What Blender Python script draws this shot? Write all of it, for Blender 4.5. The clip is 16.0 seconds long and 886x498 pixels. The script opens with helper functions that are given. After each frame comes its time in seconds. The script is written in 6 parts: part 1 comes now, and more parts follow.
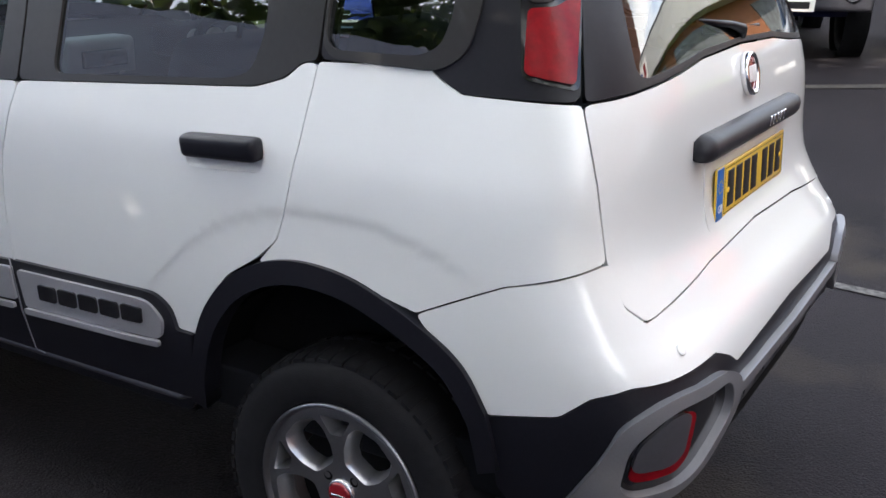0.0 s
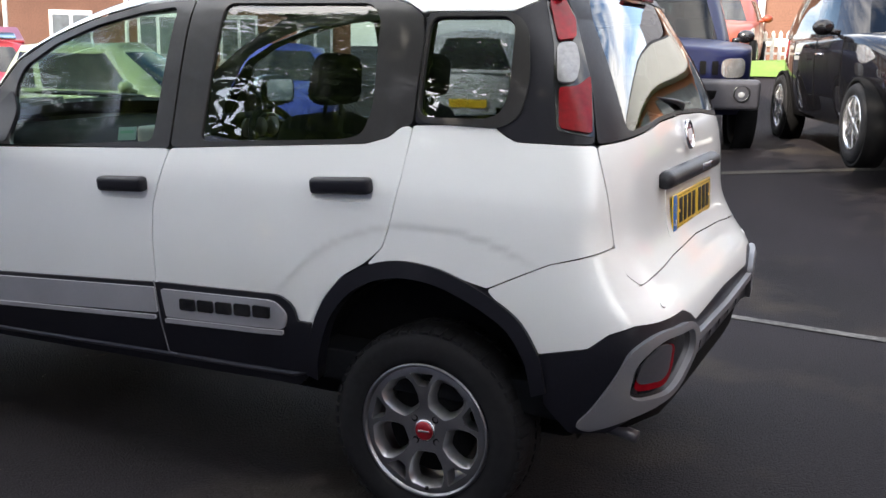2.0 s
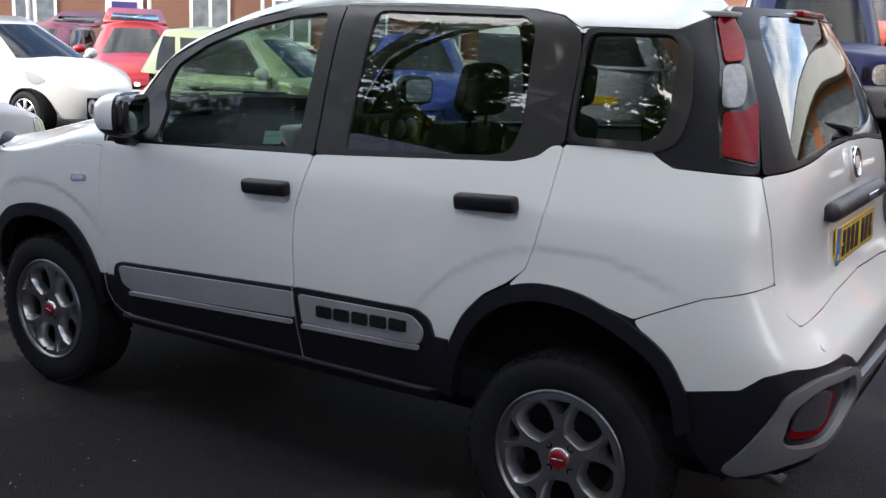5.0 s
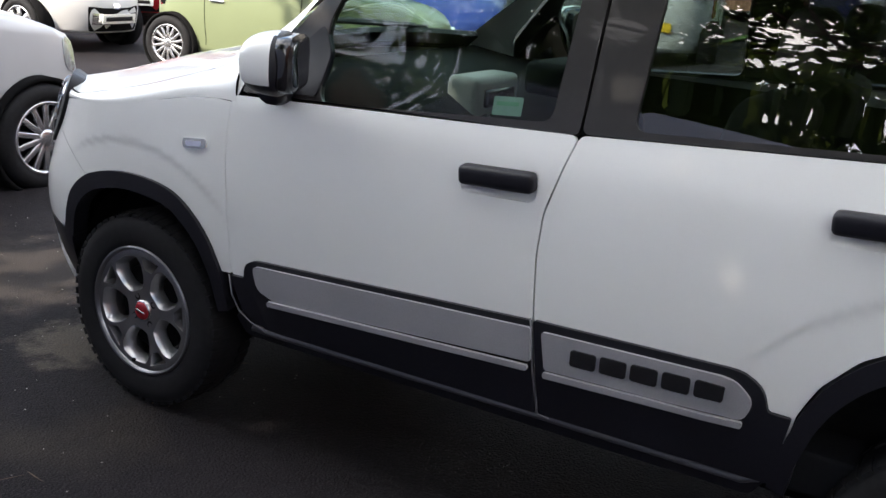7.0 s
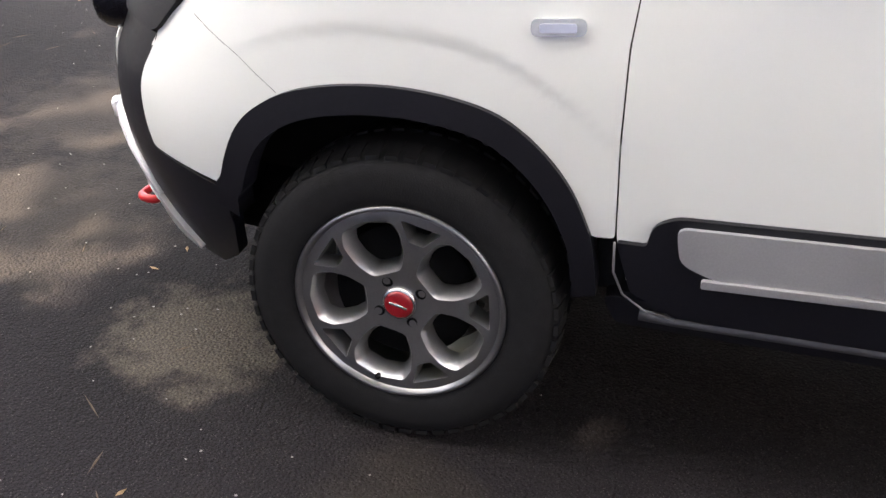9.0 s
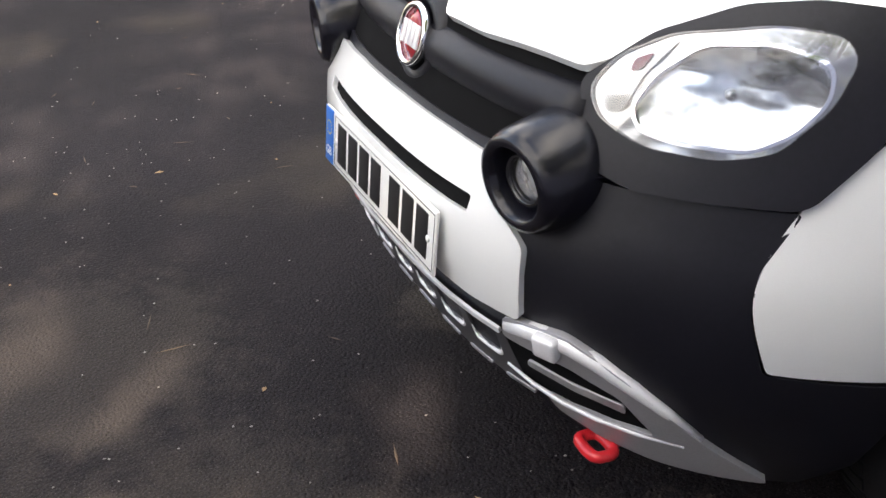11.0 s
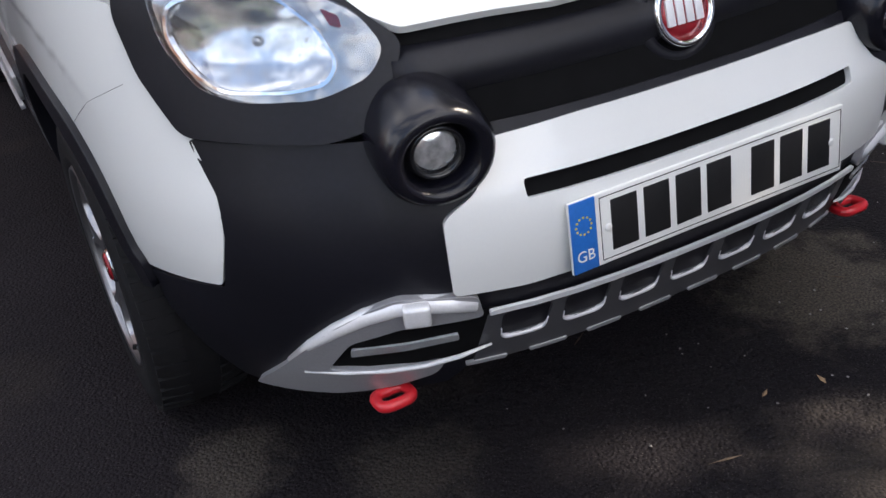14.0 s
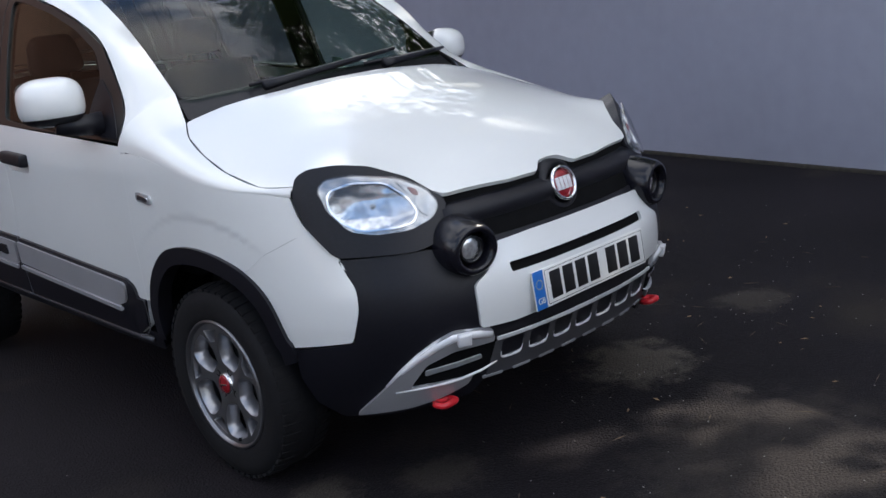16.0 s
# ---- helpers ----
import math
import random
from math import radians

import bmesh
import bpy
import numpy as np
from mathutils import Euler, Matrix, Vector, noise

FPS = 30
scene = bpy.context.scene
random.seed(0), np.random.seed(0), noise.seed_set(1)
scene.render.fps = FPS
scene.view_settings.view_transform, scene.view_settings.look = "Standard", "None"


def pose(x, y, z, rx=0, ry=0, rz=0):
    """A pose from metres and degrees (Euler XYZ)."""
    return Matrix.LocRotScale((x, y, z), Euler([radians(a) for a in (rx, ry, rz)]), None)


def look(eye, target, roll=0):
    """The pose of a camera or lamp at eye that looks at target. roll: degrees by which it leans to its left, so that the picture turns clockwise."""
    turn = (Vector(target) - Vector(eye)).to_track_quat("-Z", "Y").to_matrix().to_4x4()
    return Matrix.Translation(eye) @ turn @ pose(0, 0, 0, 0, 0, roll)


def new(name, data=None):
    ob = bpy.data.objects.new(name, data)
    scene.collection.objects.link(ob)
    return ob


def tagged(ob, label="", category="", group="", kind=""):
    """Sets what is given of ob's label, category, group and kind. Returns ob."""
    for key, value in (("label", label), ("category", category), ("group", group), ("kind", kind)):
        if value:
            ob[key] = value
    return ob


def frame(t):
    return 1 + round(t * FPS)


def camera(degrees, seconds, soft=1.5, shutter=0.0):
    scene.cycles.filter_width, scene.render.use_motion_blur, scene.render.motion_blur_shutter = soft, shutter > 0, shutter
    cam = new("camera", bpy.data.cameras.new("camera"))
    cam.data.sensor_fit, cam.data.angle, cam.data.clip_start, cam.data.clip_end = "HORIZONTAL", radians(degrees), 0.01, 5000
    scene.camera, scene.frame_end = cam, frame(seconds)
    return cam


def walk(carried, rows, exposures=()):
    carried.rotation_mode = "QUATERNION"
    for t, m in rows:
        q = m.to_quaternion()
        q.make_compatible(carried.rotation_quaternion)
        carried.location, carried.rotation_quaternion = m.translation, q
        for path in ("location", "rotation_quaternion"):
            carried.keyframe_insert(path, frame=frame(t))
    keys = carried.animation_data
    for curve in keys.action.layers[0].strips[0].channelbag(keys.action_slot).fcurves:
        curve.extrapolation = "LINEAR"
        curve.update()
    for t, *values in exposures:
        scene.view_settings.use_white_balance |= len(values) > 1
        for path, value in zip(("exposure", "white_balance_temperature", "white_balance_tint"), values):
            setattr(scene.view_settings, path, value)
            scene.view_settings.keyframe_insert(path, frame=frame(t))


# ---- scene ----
cam = camera(47.9, 16.0)
PATH = [
    (0, (-2.24, -1.117, 1.443), (-0.61, -0.133, 0.831), 1.4),
    (0.5, (-2.592, -1.184, 1.44), (-0.917, -0.245, 0.883), 0.6),
    (1, (-2.899, -1.236, 1.447), (-1.178, -0.355, 0.934), 0.6),
    (1.5, (-3.126, -1.237, 1.433), (-1.37, -0.395, 0.975), 0.8),
    (2, (-3.252, -1.242, 1.423), (-1.487, -0.39, 1.022), 1.1),
    (2.5, (-3.286, -1.238, 1.42), (-1.534, -0.348, 1.049), 1.5),
    (3, (-3.279, -1.225, 1.418), (-1.548, -0.294, 1.048), 2.0),
    (5.5, (-3.138, -1.031, 1.509), (-1.504, 0.032, 1.062), 2.5),
    (6, (-2.998, -0.772, 1.513), (-1.37, 0.291, 1.044), 2.6),
    (6.5, (-2.869, -0.396, 1.496), (-1.239, 0.644, 0.983), 3.3),
    (7, (-2.784, 0.071, 1.471), (-1.137, 1.038, 0.88), 4.6),
    (7.5, (-2.662, 0.55, 1.431), (-1.001, 1.418, 0.733), 5.7),
    (8, (-2.565, 0.978, 1.398), (-0.89, 1.706, 0.583), 5.2),
    (8.5, (-2.45, 1.467, 1.376), (-0.761, 1.999, 0.447), 4.7),
    (9, (-2.31, 1.871, 1.322), (-0.608, 2.261, 0.346), 3.4),
    (9.5, (-2.26, 2.402, 1.332), (-0.524, 2.526, 0.347), 2.9),
    (10, (-2.077, 2.864, 1.287), (-0.314, 2.84, 0.343), 0.6),
    (12.5, (-0.299, 4.205, 1.306), (0.151, 2.59, 0.214), 0.6),
    (13, (0.14, 4.154, 1.29), (0.207, 2.489, 0.183), -0.7),
    (13.5, (0.562, 4.064, 1.268), (0.227, 2.417, 0.185), -3.0),
    (14, (0.933, 4.107, 1.283), (0.185, 2.564, 0.255), -6.1),
    (14.5, (1.196, 4.294, 1.332), (0.221, 2.801, 0.427), -7.8),
    (15, (1.523, 4.507, 1.379), (0.385, 3.038, 0.639), -7.3),
    (15.5, (1.904, 4.689, 1.408), (0.633, 3.27, 0.799), -6.7),
    (16, (2.211, 4.872, 1.404), (0.892, 3.456, 0.897), -6.6),
]
EXPOSURES = [(0, 2.2, 6500, 10), (1, 2.25, 6600, 10), (2, 2.15, 6700, 10), (2.5, 1.85, 6500, 10), (3, 1.65, 6400, 10), (6, 1.75, 6500, 10), (8.0, 2.65, 7200, 11), (8.6, 3.0, 7500, 12), (9.4, 3.15, 7700, 12), (10, 2.92, 7700, 12), (12.5, 1.45, 6700, 13), (14, 1.38, 6700, 13), (15, 1.05, 6500, 12), (16, 1.05, 6300, 11)]
walk(cam, [(t, look(eye, target, roll)) for t, eye, target, roll in PATH], EXPOSURES)

# ---- world and sun ----
world = bpy.data.worlds.new("sky")
scene.world = world
world.use_nodes = True
wn = world.node_tree
sky = wn.nodes.new("ShaderNodeTexSky")
sky.sky_type, sky.sun_disc = "NISHITA", False
SUN_EL, SUN_AZ = 38.0, 290.0
sky.sun_elevation, sky.sun_rotation = radians(SUN_EL), radians(SUN_AZ)
# broken white cloud over the blue
wco, wmap, wnoise, wramp, wmix = (wn.nodes.new("ShaderNode" + k) for k in ("TexCoord", "Mapping", "TexNoise", "MapRange", "MixRGB"))
wmap.inputs["Scale"].default_value = (1.0, 1.0, 2.2)
wnoise.inputs["Scale"].default_value, wnoise.inputs["Detail"].default_value, wnoise.inputs["Roughness"].default_value = 2.3, 8, 0.58
wramp.inputs["From Min"].default_value, wramp.inputs["From Max"].default_value = 0.42, 0.60
wmix.inputs[2].default_value = (9.5, 9.4, 9.3, 1)
wn.links.new(wco.outputs["Generated"], wmap.inputs["Vector"])
wn.links.new(wmap.outputs[0], wnoise.inputs["Vector"])
wn.links.new(wnoise.outputs["Fac"], wramp.inputs["Value"])
wn.links.new(wramp.outputs[0], wmix.inputs[0])
wn.links.new(sky.outputs[0], wmix.inputs[1])
wn.links.new(wmix.outputs[0], wn.nodes["Background"].inputs[0])
wn.nodes["Background"].inputs[1].default_value = 0.14
sun = new("sun", bpy.data.lights.new("sun", "SUN"))
sun.data.energy, sun.data.angle, sun.data.color = 2.8, radians(0.42), (1.0, 0.91, 0.78)
sun_way = Vector((math.sin(radians(SUN_AZ)) * math.cos(radians(SUN_EL)), math.cos(radians(SUN_AZ)) * math.cos(radians(SUN_EL)), math.sin(radians(SUN_EL))))
sun.matrix_world = look(sun_way * 40, (0, 0, 0))


# ---- materials ----
def material(name, colour, rough=0.5, metal=0.0, coat=0.0, noise_scale=0.0, vary=0.0, bump=0.0, bump_scale=200.0, spec=0.5, big=0.0, big_scale=1.5):
    m = bpy.data.materials.new(name)
    m.use_nodes = True
    nt = m.node_tree
    b = nt.nodes["Principled BSDF"]
    b.inputs["Base Color"].default_value = (*colour, 1)
    b.inputs["Roughness"].default_value, b.inputs["Metallic"].default_value = rough, metal
    b.inputs["Specular IOR Level"].default_value = spec
    b.inputs["Coat Weight"].default_value, b.inputs["Coat Roughness"].default_value = coat, 0.03
    co = nt.nodes.new("ShaderNodeTexCoord")
    if vary or big:
        prev = None
        for amount, scale in ((vary, noise_scale), (big, big_scale)):
            if not amount:
                continue
            n = nt.nodes.new("ShaderNodeTexNoise")
            n.inputs["Scale"].default_value, n.inputs["Detail"].default_value = scale, 5
            nt.links.new(co.outputs["Object"], n.inputs["Vector"])
            r = nt.nodes.new("ShaderNodeMapRange")
            r.inputs["From Min"].default_value, r.inputs["From Max"].default_value = 0.3, 0.7
            r.inputs["To Min"].default_value, r.inputs["To Max"].default_value = 1 - amount, 1 + amount
            nt.links.new(n.outputs["Fac"], r.inputs["Value"])
            v = nt.nodes.new("ShaderNodeVectorMath")
            v.operation = "SCALE"
            if prev is None:
                v.inputs[0].default_value = colour
            else:
                nt.links.new(prev.outputs[0], v.inputs[0])
            nt.links.new(r.outputs[0], v.inputs["Scale"])
            prev = v
        nt.links.new(prev.outputs[0], b.inputs["Base Color"])
    if bump:
        n = nt.nodes.new("ShaderNodeTexNoise")
        n.inputs["Scale"].default_value, n.inputs["Detail"].default_value = bump_scale, 4
        nt.links.new(co.outputs["Object"], n.inputs["Vector"])
        bp = nt.nodes.new("ShaderNodeBump")
        bp.inputs["Strength"].default_value, bp.inputs["Distance"].default_value = bump, 0.002
        nt.links.new(n.outputs["Fac"], bp.inputs["Height"])
        nt.links.new(bp.outputs[0], b.inputs["Normal"])
    return m


def glass_material(name, tint, gloss=0.0, rough=0.0):
    """Thin pane: tinted see-through with a Fresnel gloss."""
    m = bpy.data.materials.new(name)
    m.use_nodes = True
    nt = m.node_tree
    nt.nodes.remove(nt.nodes["Principled BSDF"])
    tr, gl, mix, fr, pw = (nt.nodes.new("ShaderNode" + k) for k in ("BsdfTransparent", "BsdfGlossy", "MixShader", "LayerWeight", "Math"))
    tr.inputs[0].default_value = (*tint, 1)
    gl.inputs["Roughness"].default_value = rough
    pw.operation, pw.inputs[1].default_value = "POWER", 4.5
    nt.links.new(fr.outputs["Facing"], pw.inputs[0])
    add = nt.nodes.new("ShaderNodeMath")
    add.operation, add.use_clamp = "ADD", True
    add.inputs[1].default_value = 0.035 + gloss
    nt.links.new(pw.outputs[0], add.inputs[0])
    nt.links.new(add.outputs[0], mix.inputs[0])
    nt.links.new(tr.outputs[0], mix.inputs[1])
    nt.links.new(gl.outputs[0], mix.inputs[2])
    nt.links.new(mix.outputs[0], nt.nodes["Material Output"].inputs[0])
    return m


WHITE = material("white_paint", (0.76, 0.77, 0.76), 0.30, 0, 0.9, 900, 0.02, 0, 1, 0.5, 0.03, 2.0)
PLASTIC = material("black_plastic", (0.008, 0.008, 0.0120), 0.40, 0, 0, 120, 0.15, 0.2, 900, 0.32, 0.12, 6)
GLOSSBLACK = material("gloss_black", (0.012, 0.012, 0.014), 0.16, 0, 0.3, 90, 0.1)
PILLAR = material("pillar_film", (0.014, 0.0125, 0.0125), 0.36, 0, 0.15, 60, 0.15)
SILVER = material("silver_plastic", (0.42, 0.42, 0.44), 0.40, 0.45, 0.05, 300, 0.05, 0, 1, 0.5, 0.06, 5)
CHROME = material("chrome", (0.85, 0.85, 0.87), 0.07, 1.0, 0, 40, 0.03)
RUBBER = material("tyre_rubber", (0.010, 0.010, 0.0115), 0.75, 0, 0, 60, 0.2, 0.4, 300, 0.2, 0.15, 8)
ALLOY = material("dark_alloy", (0.19, 0.19, 0.20), 0.36, 0.8, 0.2, 200, 0.05)
ALLOYCUT = material("machined_alloy", (0.72, 0.72, 0.74), 0.24, 1.0, 0, 400, 0.05)
# lighter than the rim: glint on the wheel's window walls put into the colour
GLINTGREY = material("window_wall_grey", (0.36, 0.36, 0.375), 0.30, 0.85, 0.1, 300, 0.05)
RIMGREY = material("rim_grey", (0.22, 0.22, 0.235), 0.33, 0.9, 0.1, 300, 0.05)
# paler than SILVER: sky light on upturned edges put into the colour; also badge bars
LITSILVER = material("lit_silver", (0.80, 0.80, 0.82), 0.3, 0.15, 0.4, 300, 0.04)
FOGGLASS = material("fog_glass", (0.78, 0.78, 0.79), 0.14, 0.7, 1.0, 60, 0.35, 0.5, 70)
PODBLACK = material("pod_black", (0.007, 0.007, 0.011), 0.2, 0, 0.15, 120, 0.1, 0.1, 900, 0.35)
REDPLASTIC = material("red_plastic", (0.62, 0.02, 0.03), 0.35, 0, 0.3, 80, 0.08)
REDGLINT = material("dark_red_glint", (0.13, 0.008, 0.012), 0.15, 0, 0.5, 60, 0.15)
REDLENS = material("red_lens", (0.20, 0.003, 0.008), 0.22, 0, 0.0, 60, 0.18, 0.15, 180, 0.3)
CLEARLENS = material("clear_lens", (0.62, 0.64, 0.66), 0.10, 0.6, 0.6, 40, 0.1, 0.5, 160)
LAMPCHROME = material("lamp_chrome", (0.40, 0.40, 0.405), 0.22, 0.75, 0.4, 30, 0.3, 1.0, 60)
for nd in LAMPCHROME.node_tree.nodes:
    if nd.type == "BUMP":
        nd.inputs["Distance"].default_value = 0.008
    if nd.type == "TEX_NOISE" and nd.outputs["Fac"].links and nd.outputs["Fac"].links[0].to_node.type == "BUMP":
        nd.inputs["Scale"].default_value, nd.inputs["Detail"].default_value = 22, 1.0
REVERSELENS = material("reverse_lens", (0.22, 0.22, 0.225), 0.22, 0.3, 0.3, 60, 0.2, 0.4, 150)
REFLECTOR = material("faceted_chrome", (0.62, 0.63, 0.65), 0.20, 0.95, 0.0, 45, 0.25, 0.4, 30)
UNDER = material("underbody", (0.005, 0.005, 0.0055), 0.9, 0, 0, 30, 0.2, 0, 1, 0.1)
TRIM = material("cabin_trim", (0.008, 0.0085, 0.010), 0.85, 0, 0, 80, 0.15, 0.08, 700, 0.15)
FABRIC = material("seat_fabric", (0.011, 0.0115, 0.014), 0.9, 0, 0, 300, 0.25, 0.5, 700)
GREYTRIM = material("grey_dash", (0.28, 0.28, 0.27), 0.5, 0, 0, 80, 0.08)
GLASS = glass_material("window_glass", (0.54, 0.65, 0.60), 0.0)
DARKGLASS = glass_material("tinted_glass", (0.30, 0.335, 0.35), 0.105)
LENSGLASS = glass_material("lamp_glass", (0.93, 0.95, 0.97), 0.04)
BADGERED = material("badge_red", (0.30, 0.012, 0.02), 0.25, 0.2, 0.6, 50, 0.1)
PLATEWHITE = material("plate_white", (0.78, 0.78, 0.76), 0.3, 0, 0.3, 500, 0.04)
PLATEYELLOW = material("plate_yellow", (0.80, 0.52, 0.04), 0.3, 0, 0.3, 500, 0.04)
PLATEBLUE = material("plate_blue", (0.02, 0.15, 0.52), 0.3, 0, 0.3, 200, 0.05)
PLATEINK = material("plate_ink", (0.012, 0.012, 0.013), 0.4, 0, 0, 100, 0.1)
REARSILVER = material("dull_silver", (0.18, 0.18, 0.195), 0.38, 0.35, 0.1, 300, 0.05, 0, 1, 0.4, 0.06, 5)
BARBLACK = material("bar_black", (0.022, 0.022, 0.027), 0.42, 0.0, 0.0, 100, 0.10, 0.1, 900, 0.3, 0.1, 6)
# silver darkened for the skid plate: shade of its downward face in the colour
SHADESILVER = material("shaded_silver", (0.10, 0.10, 0.108), 0.36, 0.4, 0.1, 300, 0.06, 0, 1, 0.4, 0.08, 5)
GREYBAR = material("grey_bar", (0.060, 0.060, 0.070), 0.35, 0.1, 0.2, 100, 0.08)
STICKER = material("paper_label", (0.32, 0.44, 0.39), 0.7, 0, 0, 60, 0.05)
STICKERINK = material("label_ink", (0.20, 0.42, 0.28), 0.7, 0, 0, 60, 0.05)
MIRROR = material("mirror_glass", (0.55, 0.57, 0.60), 0.02, 1.0)


# ---- mesh helpers ----
def part(name, bm, mat, parent, label="", smooth=True, normals=None):
    me = bpy.data.meshes.new(name)
    bm.to_mesh(me)
    bm.free()
    for p in me.polygons:
        p.use_smooth = smooth
    for m in mat if isinstance(mat, (list, tuple)) else (mat,):
        me.materials.append(m)
    ob = new(name, me)
    ob.parent = parent
    if label:
        tagged(ob, label)
    return ob


def thing(name, label, category, group="", kind="", at=None):
    ob = tagged(new(name), label, category, group, kind)
    if at is not None:
        ob.matrix_world = at
    return ob


def box(bm, lo, hi, bevel=0.0, seg=2):
    r = bmesh.ops.create_cube(bm, size=1)["verts"]
    for v in r:
        v.co = Vector([lo[i] + (v.co[i] + 0.5) * (hi[i] - lo[i]) for i in range(3)])
    if bevel:
        es = list({e for v in r for e in v.link_edges})
        bmesh.ops.bevel(bm, geom=es, offset=bevel, segments=seg, affect="EDGES", profile=0.6)
    return bm


def tube(bm, pts, rad, seg=8, closed=False):
    """A round bar along points; rad may be one radius or one for each point."""
    pts = [Vector(p) for p in pts]
    rings, n = [], len(pts)
    up = Vector((0.13, 0.21, 0.97))
    for i, p in enumerate(pts):
        a = pts[(i - 1) % n] if closed or i else p
        b = pts[(i + 1) % n] if closed or i < n - 1 else p
        d = (b - a).normalized()
        s = d.cross(up).normalized()
        t = s.cross(d)
        r = rad[i] if isinstance(rad, (list, tuple)) else rad
        rings.append([bm.verts.new(p + (s * math.cos(k * math.tau / seg) + t * math.sin(k * math.tau / seg)) * r) for k in range(seg)])
    for i in range(n if closed else n - 1):
        A, B = rings[i], rings[(i + 1) % n]
        for k in range(seg):
            bm.faces.new((A[k], A[(k + 1) % seg], B[(k + 1) % seg], B[k]))
    if not closed:
        bm.faces.new(rings[0][::-1])
        bm.faces.new(rings[-1])
    return bm


def lathe(bm, profile, seg=48, axis="x", centre=(0, 0, 0), closed=False):
    """Turns (radius, along) pairs about an axis."""
    c, rings = Vector(centre), []
    for r, a in profile:
        ring = []
        for k in range(seg):
            p, q = r * math.cos(k * math.tau / seg), r * math.sin(k * math.tau / seg)
            ring.append(bm.verts.new(c + Vector({"x": (a, p, q), "y": (q, a, p), "z": (p, q, a)}[axis])))
        rings.append(ring)
    for A, B in zip(rings, rings[1:] + ([rings[0]] if closed else [])):
        for k in range(seg):
            bm.faces.new((A[k], A[(k + 1) % seg], B[(k + 1) % seg], B[k]))
    if not closed:
        bm.faces.new(rings[0][::-1])
        bm.faces.new(rings[-1])
    bmesh.ops.recalc_face_normals(bm, faces=bm.faces)
    return bm


def prism(bm, outline, lo, hi, axis="x", bevel=0.0):
    """A flat outline pushed from lo to hi along an axis; the outline lies in the other two."""
    def at(p, d):
        return {"x": (d, p[0], p[1]), "y": (p[0], d, p[1]), "z": (p[0], p[1], d)}[axis]
    A = [bm.verts.new(at(p, lo)) for p in outline]
    B = [bm.verts.new(at(p, hi)) for p in outline]
    bm.faces.new(A)
    bm.faces.new(B[::-1])
    for i in range(len(A)):
        j = (i + 1) % len(A)
        bm.faces.new((A[i], B[i], B[j], A[j]))
    bmesh.ops.recalc_face_normals(bm, faces=bm.faces)
    if bevel:
        es = [e for e in bm.edges if len({round({"x": v.co.x, "y": v.co.y, "z": v.co.z}[axis], 5) for v in e.verts}) == 1]
        bmesh.ops.bevel(bm, geom=es, offset=bevel, segments=2, affect="EDGES")
    return bm


def rounded(pts, r, seg=5):
    """An outline with its corners rounded; a point may carry its own radius as a third number."""
    out, n = [], len(pts)
    for i, p in enumerate(pts):
        rad = p[2] if len(p) > 2 else r
        a, b, c = (Vector(pts[(i + k) % n][:2]) for k in (-1, 0, 1))
        d1, d2 = (a - b), (c - b)
        k = min(rad, d1.length * 0.45, d2.length * 0.45)
        if k < 1e-4:
            out.append(tuple(b))
            continue
        p1, p2 = b + d1.normalized() * k, b + d2.normalized() * k
        for s in range(seg + 1):
            t = s / seg
            out.append(tuple((1 - t) ** 2 * p1 + 2 * t * (1 - t) * b + t * t * p2))
    return out


def curve(knots, x):
    """Smooth interpolation through (x, value) knots."""
    if x <= knots[0][0]:
        return knots[0][1]
    for i in range(len(knots) - 1):
        (a, p), (b, q) = knots[i], knots[i + 1]
        if x <= b:
            def slope(j):
                lo, hi = knots[max(j - 1, 0)], knots[min(j + 1, len(knots) - 1)]
                return (hi[1] - lo[1]) / (hi[0] - lo[0])
            h = b - a
            t = (x - a) / h
            return (2 * t ** 3 - 3 * t * t + 1) * p + (t ** 3 - 2 * t * t + t) * h * slope(i) + (3 * t * t - 2 * t ** 3) * q + (t ** 3 - t * t) * h * slope(i + 1)
    return knots[-1][1]


